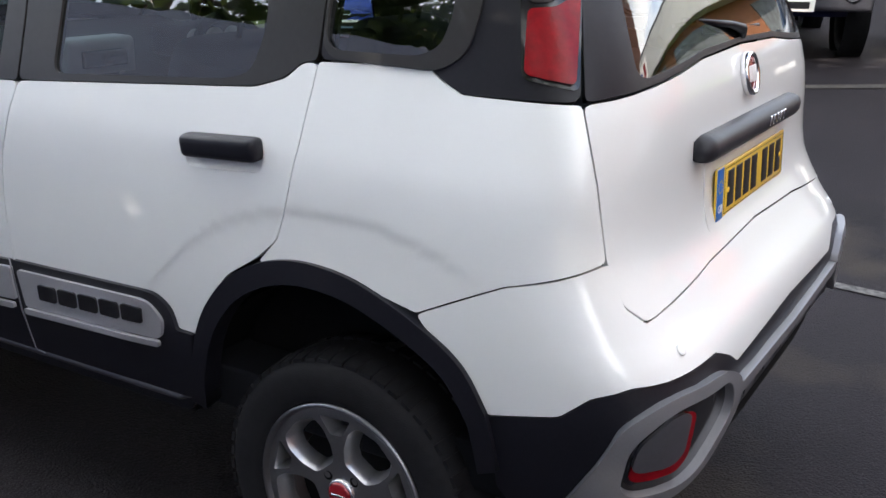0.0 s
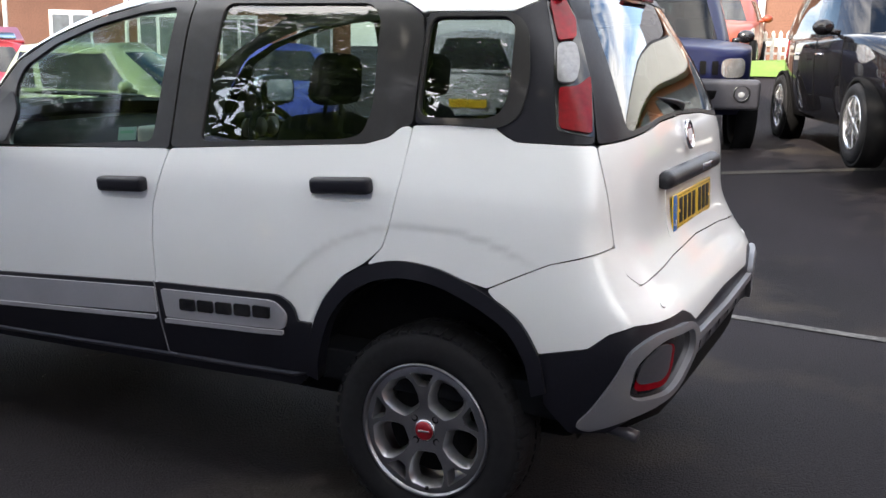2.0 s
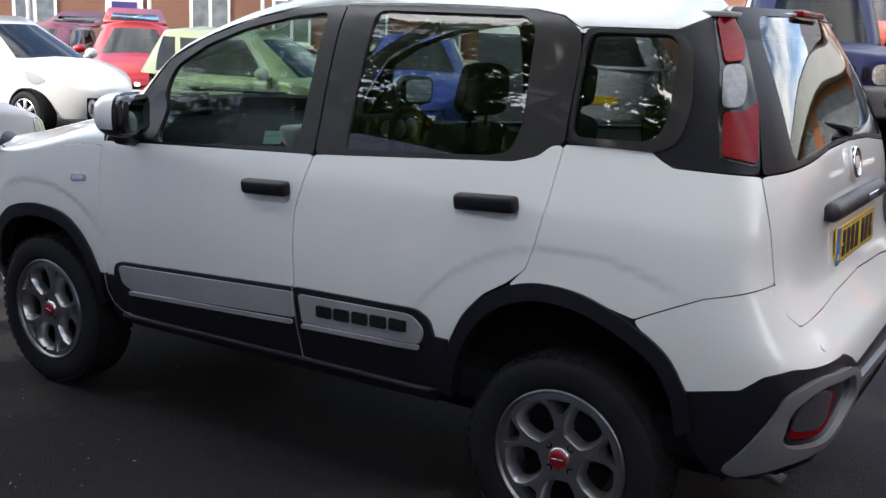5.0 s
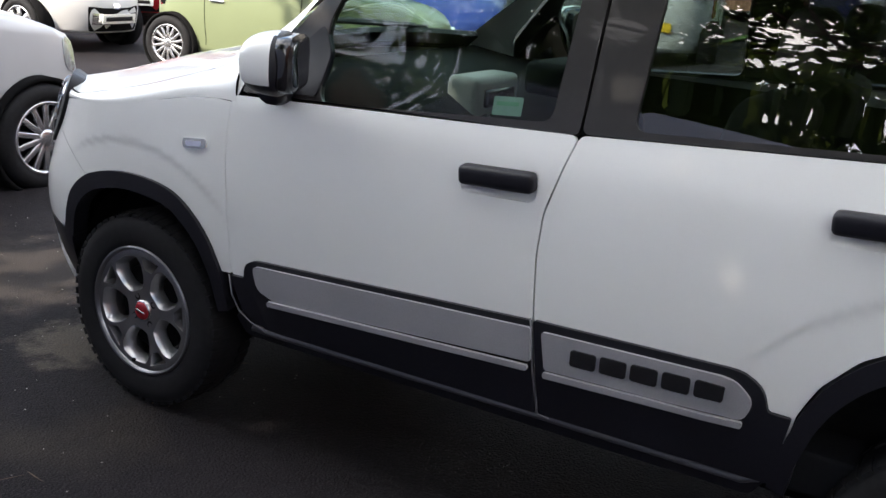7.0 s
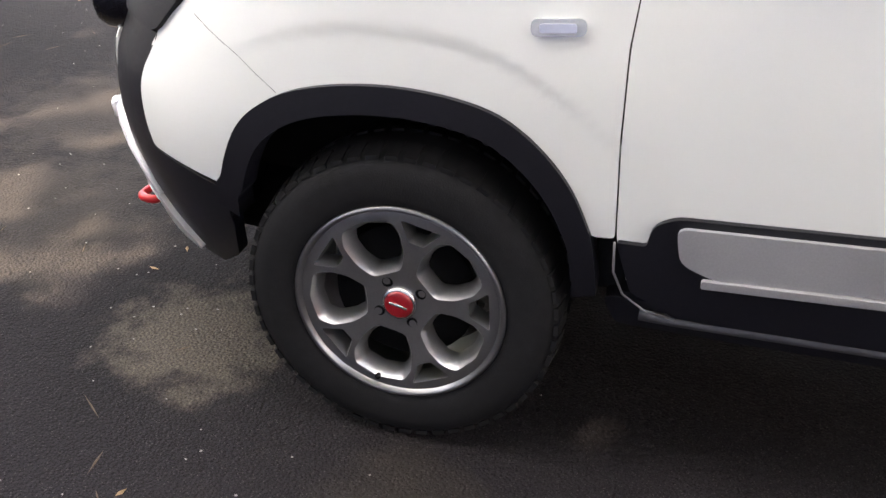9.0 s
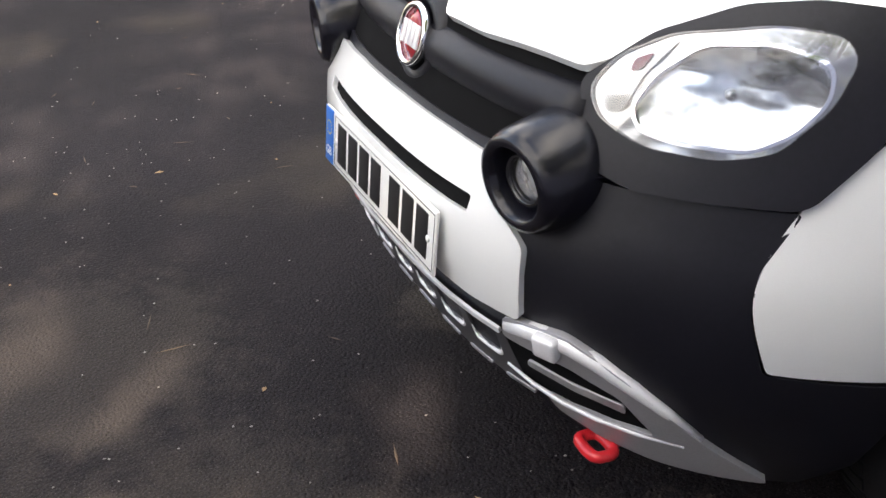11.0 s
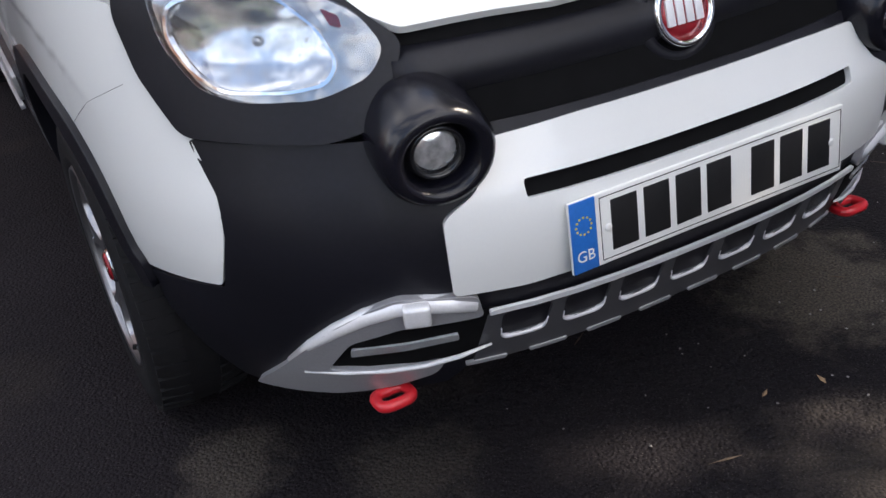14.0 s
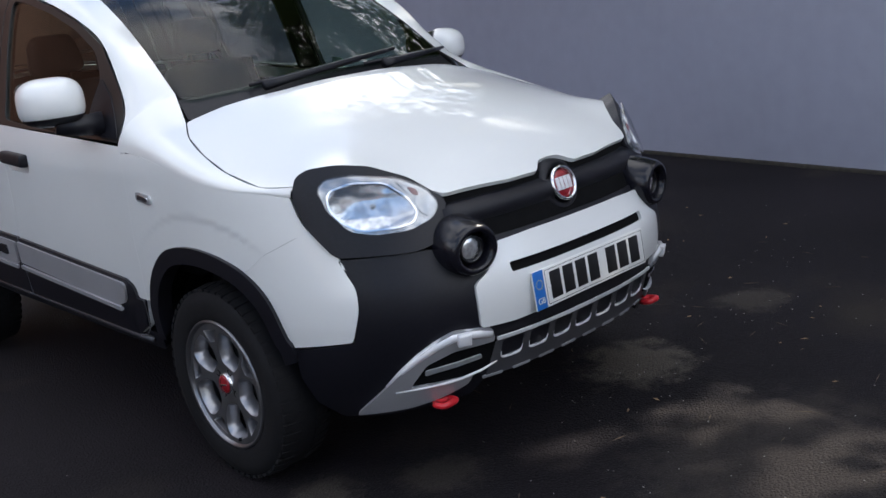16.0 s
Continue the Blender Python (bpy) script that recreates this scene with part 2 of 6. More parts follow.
def sheet(outline, fn, step, thick=0.014, lift=0.0, back=False):
    """A panel on the surface fn(u, v): the outline is filled, cut into small cells, laid on the surface and given a turned-in rim."""
    bm = bmesh.new()
    vs = [bm.verts.new((u, v, 0)) for u, v in outline]
    f = bm.faces.new(vs)
    f.normal_update()
    bmesh.ops.triangulate(bm, faces=[f])
    bmesh.ops.remove_doubles(bm, verts=bm.verts, dist=1e-6)
    us, ws = [p[0] for p in outline], [p[1] for p in outline]
    for lo, hi, ax in ((min(us), max(us), 0), (min(ws), max(ws), 1)):
        n = max(1, int((hi - lo) / step))
        for k in range(1, n):
            co, no = [0, 0, 0], [0, 0, 0]
            co[ax], no[ax] = lo + (hi - lo) * k / n, 1
            bmesh.ops.bisect_plane(bm, geom=bm.verts[:] + bm.edges[:] + bm.faces[:], plane_co=co, plane_no=no, dist=1e-6)
    bmesh.ops.dissolve_degenerate(bm, dist=1e-5, edges=bm.edges[:])
    rim = [e for e in bm.edges if e.is_boundary]
    e = 1e-3
    nor, inner = {}, {}
    for v in bm.verts:
        u, w = v.co.x, v.co.y
        p = Vector(fn(u, w))
        n = (Vector(fn(u + e, w)) - Vector(fn(u - e, w))).cross(Vector(fn(u, w + e)) - Vector(fn(u, w - e))).normalized()
        v.co = p
        nor[v] = n
    bm.normal_update()
    # outward is away from the car's middle line
    flip = sum((v.co - Vector((0, 1.2, 0.6))).dot(nor[v]) for v in nor) < 0
    for v in nor:
        if flip:
            nor[v] = -nor[v]
        v.co += nor[v] * lift
    bmesh.ops.recalc_face_normals(bm, faces=bm.faces)
    if sum(f.normal.dot(nor[f.verts[0]]) for f in bm.faces) < 0:
        bmesh.ops.reverse_faces(bm, faces=bm.faces)
    front = set(bm.faces)
    ring = {v for ed in rim for v in ed.verts}
    lip = {v: bm.verts.new(v.co - nor[v] * 0.0025) for v in ring}
    low = {v: bm.verts.new(v.co - nor[v] * thick) for v in ring}
    for ed in rim:
        a, b = ed.verts
        lf = ed.link_faces[0]
        order = [x for x in lf.verts]
        if order[(order.index(a) + 1) % len(order)] != b:
            a, b = b, a
        bm.faces.new((b, a, lip[a], lip[b]))
        bm.faces.new((lip[b], lip[a], low[a], low[b]))
    return bm, nor


def grown(pts, d):
    """An outline pushed outwards by d."""
    n = len(pts)
    turn = 1 if sum(pts[i][0] * pts[(i + 1) % n][1] - pts[(i + 1) % n][0] * pts[i][1] for i in range(n)) > 0 else -1
    out = []
    for i in range(n):
        a, b, c = (Vector(pts[(i + k) % n][:2]) for k in (-1, 0, 1))
        m = Vector((0, 0))
        for e in (b - a, c - b):
            if e.length > 1e-6:
                m += Vector((e.y, -e.x)).normalized() * turn
        out.append(tuple(b + m.normalized() * d) if m.length > 1e-3 else tuple(b))
    return out


def panel(name, outline, fn, mat, parent, step=0.05, thick=0.014, lift=0.0, label=""):
    if mat is WHITE:
        outline = grown(outline, 0.0016)
    bm, nor = sheet(outline, fn, step, thick, lift)
    bm.verts.index_update()
    keep = {v.index: n.copy() for v, n in nor.items()}
    ob = part(name, bm, mat, parent, label)
    me = ob.data
    me.normals_split_custom_set_from_vertices([keep.get(i, me.vertices[i].normal) for i in range(len(me.vertices))])
    return ob


# ---- the shape of the white car: front to +y, its left flank to -x ----
WIDTH = [(0.20, 0.70), (0.36, 0.765), (0.50, 0.793), (0.70, 0.806), (0.85, 0.805), (1.0, 0.796), (1.08, 0.778), (1.2, 0.745), (1.35, 0.705), (1.5, 0.652), (1.56, 0.61), (1.62, 0.52)]
REAR = [(0.25, -0.62), (0.42, -0.665), (0.62, -0.695), (0.71, -0.678), (0.79, -0.620), (0.9, -0.562), (1.1, -0.545), (1.2, -0.523), (1.35, -0.468), (1.5, -0.400), (1.6, -0.335)]
NOSE = [(0.20, 2.99), (0.30, 3.03), (0.40, 3.07), (0.5, 3.10), (0.62, 3.105), (0.70, 3.075), (0.80, 3.035), (0.88, 3.0), (0.95, 2.95), (1.1, 2.8)]
YR, YF, KR, KF = -0.1, 2.25, 1.1, 1.25


def squareness(z, rear):
    if rear:
        return 3.0 + 4.2 * max(0.0, min(1.0, (1.5 - z) / 0.35))
    return 2.6 + 0.25 * max(0.0, min(1.0, (0.85 - z) / 0.3))


def eased(t):
    t = max(0.0, min(1.0, t))
    return t * t * (3 - 2 * t)


def skin(u, z):
    """The car's flank, wrapped round tail and nose: u runs along the car, z up; left flank."""
    w = curve(WIDTH, z)
    for yc, r0 in ((0.0, 0.612), (2.31, 0.53)):
        d = math.hypot(u - yc, z - 0.31)
        t = max(0.0, min(1.0, (r0 + 0.012 - d) / 0.022))
        fade = max(0.0, min(1.0, (2.64 - u) / 0.12)) * max(0.0, min(1.0, (u + 0.34) / 0.12))
        w -= 0.0030 * t * t * (3 - 2 * t) * fade
    # the cabin draws in towards the windscreen
    w -= 0.05 * eased((z - 1.0) / 0.2) * eased((u - 1.15) / 0.75)
    if YR <= u <= YF:
        return (-w, u, z)
    rear = u < YR
    base, k = (YR, KR) if rear else (YF, KF)
    d = (YR - curve(REAR, z)) if rear else (curve(NOSE, z) - YF)
    phi = abs(u - base) / k * math.pi / 2
    c, s, n = math.cos(phi), math.sin(phi), squareness(z, rear)
    r = ((abs(c) / w) ** n + (abs(s) / d) ** n) ** (-1 / n)
    return (-r * c, base + (-r * s if rear else r * s), z)


def skin_r(u, z):
    x, y, z = skin(u, z)
    return (-x, y, z)


def at_x(x, z, rear):
    """The u at which the wrapped skin has the given distance from the middle."""
    base, k = (YR, -KR) if rear else (YF, KF)
    lo, hi = 0.0, 1.0
    for _ in range(40):
        m = (lo + hi) / 2
        if -skin(base + k * m, z)[0] > x:
            lo = m
        else:
            hi = m
    return base + k * lo


def mirror_u(pts, rear):
    """Adds the other half of an outline that begins and ends on the middle line."""
    mid = YR - KR if rear else YF + KF
    return pts + [(2 * mid - p[0], *p[1:]) for p in reversed(pts) if abs(p[0] - mid) > 1e-6]


# ---- the white car ----
def keyhole(outer, hole):
    """One outline out of an outer one and a hole."""
    def area(p):
        return sum(p[i][0] * p[(i + 1) % len(p)][1] - p[(i + 1) % len(p)][0] * p[i][1] for i in range(len(p)))
    if area(outer) * area(hole) > 0:
        hole = hole[::-1]
    i, j = min(((i, j) for i in range(len(outer)) for j in range(len(hole))), key=lambda k: math.dist(outer[k[0]][:2], hole[k[1]][:2]))
    return outer[:i + 1] + hole[j:] + hole[:j + 1] + outer[i:]


car = thing("hatchback_car", "white five-door crossover hatchback with black cladding, parked on tarmac", "car")
FLANKS = ((skin, "left"), (skin_r, "right"))


def arch(yc, zc, r, a0, a1, n=14, squash=1.0):
    return [(yc + r * math.cos(radians(a0 + (a1 - a0) * k / n)), zc + r * squash * math.sin(radians(a0 + (a1 - a0) * k / n))) for k in range(n + 1)]


# outlines on the flank, as (along, height)
def flow(pts, n=4):
    """A smooth curve through points of an outline."""
    out = []
    for i in range(len(pts) - 1):
        a, b, c, d = (Vector(pts[min(max(i + k, 0), len(pts) - 1)]) for k in (-1, 0, 1, 2))
        for j in range(n):
            t = j / n
            out.append(tuple(0.5 * (2 * b + (c - a) * t + (2 * a - 5 * b + 4 * c - d) * t * t + (3 * b - a - 3 * c + d) * t ** 3)))
    return out + [tuple(pts[-1])]


REAR_ARCH = [(0.365, 0.60), (0.33, 0.67), (0.265, 0.745), (0.18, 0.795), (0.085, 0.818), (-0.02, 0.814), (-0.11, 0.79), (-0.20, 0.745), (-0.27, 0.69), (-0.315, 0.605)]
FRONT_ARCH = flow([(1.961, 0.527), (2.0, 0.605), (2.055, 0.67), (2.13, 0.722), (2.22, 0.744), (2.33, 0.748), (2.44, 0.730), (2.53, 0.692), (2.60, 0.620), (2.645, 0.490)])
front_door = [(1.930, 1.03), (1.939, 0.86), (1.932, 0.70), (1.918, 0.53), (1.885, 0.43), (1.80, 0.388), (0.948, 0.412), (0.982, 0.66), (0.99, 0.80), (0.985, 0.90), (0.95, 1.02), (0.93, 1.083)]
rear_door = [(0.922, 1.084), (0.942, 1.02), (0.977, 0.90), (0.982, 0.80), (0.974, 0.66), (0.940, 0.413), (0.40, 0.425), (0.372, 0.60), (0.338, 0.675), (0.272, 0.752), (0.195, 0.80), (0.14, 0.848), (0.112, 0.93), (0.09, 1.04), (0.072, 1.195), (0.105, 1.192), (0.14, 1.16), (0.215, 1.137)]
quarter = [(0.066, 1.197), (0.084, 1.04), (0.106, 0.93), (0.132, 0.85), (0.18, 0.797)] + REAR_ARCH[4:7] + [(-0.182, 0.772), (-0.330, 0.860), (-0.470, 0.909), (-0.45, 1.04), (-0.424, 1.168), (-0.235, 1.168), (-0.20, 1.185), (-0.165, 1.21)]
fender = [(1.936, 1.012), (1.945, 0.86), (1.938, 0.70), (1.924, 0.53), FRONT_ARCH[0]] + FRONT_ARCH[1:] + flow([(2.815, 0.513), (2.838, 0.60), (2.836, 0.66), (2.80, 0.745), (2.72, 0.83), (2.69, 0.905)]) + [(2.62, 0.915), (2.45, 0.928), (2.28, 0.958), (2.20, 0.978), (2.09, 1.002), (1.99, 1.013)]
mid_r, mid_f = YR - KR, YF + KF
bumper_rear = mirror_u([(mid_r, 0.832), (-0.78, 0.822), (-0.60, 0.806), (-0.537, 0.797), (-0.502, 0.828), (-0.488, 0.868), (-0.476, 0.903), (-0.332, 0.854), (-0.186, 0.766), (-0.20, 0.748), (-0.27, 0.69), (-0.312, 0.608), (-0.416, 0.642), (-0.456, 0.688), (-0.51, 0.712), (-0.684, 0.712), (-0.728, 0.680), (-0.76, 0.650), (mid_r, 0.660)], True)
tailgate = mirror_u([(mid_r, 1.215), (-0.80, 1.208), (-0.512, 1.178), (-0.43, 1.168), (-0.456, 1.04), (-0.476, 0.91), (-0.490, 0.872), (-0.504, 0.834), (-0.540, 0.803), (-0.60, 0.813), (-0.78, 0.829), (mid_r, 0.839)], True)
tail_frame = mirror_u([(mid_r, 1.222), (-0.80, 1.214), (-0.512, 1.185), (-0.43, 1.175), (-0.42, 1.33), (-0.378, 1.51), (-0.335, 1.585), (mid_r, 1.598)], True)
tail_glass = mirror_u([(mid_r, 1.232), (-0.80, 1.226), (-0.522, 1.20), (-0.488, 1.36), (-0.447, 1.50), (-0.44, 1.565), (mid_r, 1.58)], True)

belt_f = [(1.905, 1.043), (1.885, 1.12), (1.815, 1.195), (1.69, 1.338), (1.53, 1.420), (1.335, 1.486), (1.12, 1.536), (0.93, 1.555), (0.93, 1.086)]
glass_f = [(1.645, 1.05), (1.68, 1.15), (1.69, 1.25), (1.655, 1.322), (1.51, 1.402), (1.325, 1.466), (1.12, 1.512), (0.985, 1.53), (1.0, 1.102)]
belt_r = [(0.922, 1.088), (0.922, 1.558), (0.25, 1.555), (0.15, 1.540), (0.088, 1.505), (0.072, 1.44), (0.072, 1.200), (0.105, 1.197), (0.14, 1.165), (0.215, 1.141)]
glass_r = [(0.81, 1.112), (0.80, 1.540), (0.27, 1.540), (0.225, 1.50), (0.205, 1.25), (0.23, 1.165), (0.29, 1.148)]
belt_q = [(0.064, 1.202), (0.068, 1.40), (0.075, 1.512), (-0.19, 1.515), (-0.27, 1.55), (-0.325, 1.58), (-0.372, 1.51), (-0.414, 1.33), (-0.424, 1.174), (-0.235, 1.171), (-0.20, 1.19), (-0.165, 1.215)]
glass_q = [(0.056, 1.222), (0.062, 1.500), (-0.18, 1.502), (-0.206, 1.475), (-0.208, 1.30), (-0.190, 1.245), (-0.15, 1.226)]

HANDLES = ((1.20, 1.005, 0.957, 0.968, "front"), (0.375, 0.172, 1.013, 1.026, "rear"))


def cup_outline(y0, y1, z0, z1):
    return rounded([(y0 + 0.003, z0 + 0.014), (y1 - 0.003, z1 + 0.014), (y1 - 0.003, z1 - 0.050), (y0 + 0.003, z0 - 0.050)], 0.026, 5)


def cup_skin(fn, y0, y1, z0, z1):
    """The door skin with a shallow scoop behind the handle."""
    uc, zc, hw, hh = (y0 + y1) / 2, (z0 + z1) / 2 - 0.018, (y0 - y1) / 2 + 0.003, 0.034

    def dished(u, z):
        x, y, zz = fn(u, z)
        a, b = (u - uc) / hw, (z - zc) / hh
        return (x - math.copysign(0.019 * max(0.0, 1 - a ** 4) * max(0.0, 1 - b * b), x), y, zz)
    return dished


for fn, side in FLANKS:
    sx = -1 if side == "left" else 1
    fd = panel("front_door", keyhole(rounded(front_door, 0.02), cup_outline(*HANDLES[0][:4])), fn, WHITE, car, 0.045)
    rd = panel("rear_door", keyhole(rounded(rear_door, 0.015), cup_outline(*HANDLES[1][:4])), fn, WHITE, car, 0.018)
    panel("quarter_panel", rounded(quarter, 0.006, 2), fn, WHITE, car, 0.016)
    panel("fender", rounded(fender, 0.006, 2), fn, WHITE, car, 0.015)
    panel("window_frame", keyhole(rounded(belt_f, 0.01, 2), rounded(glass_f, 0.03)), fn, PILLAR, fd, 0.06, 0.02, 0.001, "black window frame")
    panel("window_pane", rounded(glass_f, 0.03), fn, GLASS, fd, 0.06, 0.004, -0.006, "clear side glass").visible_shadow = False
    panel("window_frame", keyhole(rounded(belt_r, 0.02, 3), rounded(glass_r, 0.035)), fn, PILLAR, rd, 0.06, 0.02, 0.001, "black window frame")
    panel("window_pane", rounded(glass_r, 0.035), fn, DARKGLASS, rd, 0.06, 0.004, -0.006, "lightly tinted side glass").visible_shadow = False
    panel("quarter_window_frame", keyhole(rounded(belt_q, 0.02, 3), rounded(glass_q, 0.04)), fn, PLASTIC, car, 0.05, 0.02, 0.001, "black quarter window surround")
    panel("quarter_window", rounded(glass_q, 0.04), fn, DARKGLASS, car, 0.05, 0.004, -0.004, "tinted quarter glass").visible_shadow = False
    rim_out = [(0.0615, 1.206), (0.0665, 1.510), (-0.20, 1.512), (-0.245, 1.47), (-0.262, 1.33), (-0.240, 1.235), (-0.19, 1.203)]
    panel("quarter_bevel", keyhole(rounded(rim_out, 0.05), rounded(glass_q, 0.04)), fn, PILLAR, car, 0.03, 0.012, 0.006, "satin grey bevel round the quarter glass")
    # painted roof side over the windows
    panel("cant_rail", [(0.95, 1.602), (0.93, 1.563), (0.25, 1.561), (0.152, 1.546), (0.090, 1.514), (0.079, 1.518), (-0.19, 1.520), (-0.27, 1.554), (-0.322, 1.584), (-0.30, 1.600), (0.1, 1.602)], fn, WHITE, car, 0.04, 0.012, 0.002)
    # cladding along the doors
    cov_f = [(1.918, 0.528), (1.868, 0.530), (1.863, 0.57, 0.02), (1.83, 0.592, 0.02), (0.979, 0.648), (0.951, 0.414), (1.80, 0.390), (1.883, 0.432)]
    cov_r = [(0.971, 0.650), (0.49, 0.668, 0.03), (0.44, 0.64, 0.03), (0.425, 0.592), (0.377, 0.592), (0.402, 0.428), (0.943, 0.415)]
    panel("door_cladding", rounded(cov_f, 0.006, 3), fn, PLASTIC, fd, 0.06, 0.012, 0.012, "black door cladding")
    panel("door_cladding", rounded(cov_r, 0.006, 3), fn, PLASTIC, rd, 0.06, 0.012, 0.012, "black door cladding")
    strip_f = [(1.825, 0.580, 0.02), (0.974, 0.634), (0.968, 0.550), (1.75, 0.493, 0.02), (1.81, 0.515, 0.02)]
    strip_r = [(0.945, 0.632, 0.01), (0.50, 0.650, 0.03), (0.455, 0.61, 0.02), (0.468, 0.562, 0.02), (0.93, 0.540, 0.01)]
    panel("side_strip", rounded(strip_f, 0.006, 4), fn, SILVER, fd, 0.06, 0.012, 0.021, "silver insert")
    panel("side_strip", rounded(strip_r, 0.006, 4), fn, SILVER, rd, 0.06, 0.012, 0.021, "silver insert")

panel("rear_bumper", rounded(bumper_rear, 0.006, 2), skin, WHITE, car, 0.025, 0.014, 0.0)
tg = panel("tailgate", rounded(tailgate, 0.008, 2), skin, WHITE, car, 0.045, 0.014, 0.0)
panel("tailgate_frame", keyhole(rounded(tail_frame, 0.01, 2), rounded(tail_glass, 0.03)), skin, PLASTIC, tg, 0.06, 0.02, 0.0, "black tailgate window border")
panel("rear_window", rounded(tail_glass, 0.03), skin, DARKGLASS, tg, 0.06, 0.004, -0.003, "tinted rear glass").visible_shadow = False


def flowing(rows):
    bm = bmesh.new()
    net = [[bm.verts.new(p) for p in row] for row in rows]
    for A, B in zip(net, net[1:]):
        for k in range(len(A) - 1):
            bm.faces.new((A[k], A[k + 1], B[k + 1], B[k]))
    bmesh.ops.recalc_face_normals(bm, faces=bm.faces)
    return bm


# bonnet, screen and roof
def bonnet_top(x, y):
    mid = curve([(1.9, 1.175), (2.1, 1.16), (2.3, 1.115), (2.6, 1.045), (2.85, 0.962), (2.98, 0.895), (3.06, 0.84)], y)
    lamp = 0.034 * math.exp(-((abs(x) - 0.62) / 0.13) ** 2 - ((y - 2.80) / 0.14) ** 2)
    return (x, y, mid - 0.17 * x * x - 0.06 * x ** 4 + lamp)


half = [(0, 2.984), (-0.045, 2.988), (-0.085, 3.018), (-0.20, 3.010), (-0.41, 2.968), (-0.50, 2.865), (-0.60, 2.775), (-0.69, 2.70), (-0.738, 2.60), (-0.742, 2.45), (-0.720, 2.31), (-0.685, 2.18), (-0.63, 2.085), (-0.50, 2.10), (-0.3, 2.15), (0, 2.165)]
panel("bonnet", rounded(half + [(-x, y) for x, y in half[-2:0:-1]], 0.01, 2), bonnet_top, WHITE, car, 0.05, 0.014, 0.0)

def screen(x, t):
    y0, z0 = 2.13 - 0.33 * x * x, 1.145 - 0.06 * x * x
    y1, z1 = 1.42 - 0.25 * x * x, 1.572 - 0.10 * x * x
    k = 1 - 0.14 * t
    return (x * k, y0 + (y1 - y0) * t, z0 + (z1 - z0) * t + 0.042 * math.sin(math.pi * t))


panel("windscreen", rounded([(-0.588, 0.03), (0.588, 0.03), (0.588, 0.98), (-0.588, 0.98)], 0.05), screen, GLASS, car, 0.08, 0.004, 0.0, "clear windscreen").visible_shadow = False
panel("cowl", rounded([(-0.60, -0.06), (0.60, -0.06), (0.595, 0.05), (-0.595, 0.05)], 0.01), screen, PLASTIC, car, 0.08, 0.02, -0.006, "black scuttle panel")


def roof(x, y):
    mid = curve([(-0.36, 1.585), (0.2, 1.625), (0.8, 1.632), (1.20, 1.605), (1.42, 1.575)], y)
    return (x, y, mid - 0.13 * x * x - 0.12 * x ** 4)


panel("roof", rounded([(-0.60, -0.26), (-0.40, -0.33), (0, -0.36), (0.40, -0.33), (0.60, -0.26), (0.62, 0.9), (0.57, 1.32), (0.3, 1.39), (0, 1.415), (-0.3, 1.39), (-0.57, 1.32), (-0.62, 0.9)], 0.03), roof, WHITE, car, 0.08, 0.02)
for sx in (-1, 1):
    bm = bmesh.new()
    tube(bm, [(sx * 0.565, 1.34, 1.505), (sx * 0.59, 1.16, 1.533), (sx * 0.585, 0.95, 1.556), (sx * 0.57, 0.7, 1.562)], [0.022, 0.034, 0.036, 0.028], 12)
    part("roof_side", bm, WHITE, car)


SHOULDER = [(1.925, 1.016), (1.99, 1.015), (2.09, 1.004), (2.20, 0.980), (2.28, 0.960), (2.45, 0.930), (2.62, 0.917), (2.70, 0.906)]
BONNET_EDGE = [(2.085, 0.636), (2.18, 0.690), (2.31, 0.725), (2.45, 0.747), (2.60, 0.742), (2.695, 0.700)]


for fn, side in FLANKS:
    # fender top, then the windscreen pillar, from the flank's upper edge to bonnet and glass
    sx = -1 if side == "left" else 1
    rows = []
    for i in range(33):
        y = 2.695 - 0.78 * i / 32
        a = Vector(fn(y, curve(SHOULDER, y)))
        if y >= 2.085:
            b = Vector(bonnet_top(sx * curve(BONNET_EDGE, y), y))
        else:
            k = (2.085 - y) / 0.17
            b = Vector(bonnet_top(sx * 0.636, 2.085)).lerp(Vector(screen(sx * 0.594, 0.07)) + Vector((0, 0, 0.004)), k)
        c = Vector((a.x + sx * 0.004, (a.y + b.y) / 2, max(b.z - 0.012 - 0.03 * eased((2.1 - y) / 0.15), a.z + 0.01)))
        rows.append([a * (1 - t) ** 2 + c * 2 * t * (1 - t) + b * t * t for t in [k / 8 for k in range(9)]])
    part("fender_top", flowing(rows), WHITE, car)
    lower = [(1.915, 1.018), (1.912, 1.046), (1.892, 1.122), (1.823, 1.199), (1.697, 1.343), (1.536, 1.425), (1.340, 1.491), (1.12, 1.545)]
    upper = [0.07, 0.10, 0.16, 0.26, 0.46, 0.64, 0.84, 1.0]
    rows = []
    for i in range(36):
        f = i / 5
        u, z, t = (curve([(k, q) for k, q in enumerate(c)], f) for c in ([p[0] for p in lower], [p[1] for p in lower], upper))
        a = Vector(fn(u, z))
        b = Vector(screen(sx * 0.594, t)) + Vector((0, 0, 0.004))
        out = Vector((sx * 0.75, 0.35, 0.55)) * (0.020 + 0.016 * (1 - eased(f / 2)))
        rows.append([a.lerp(b, j / 8) + out * math.sin(math.pi * j / 8) for j in range(9)])
    part("windscreen_pillar", flowing(rows), WHITE, car)


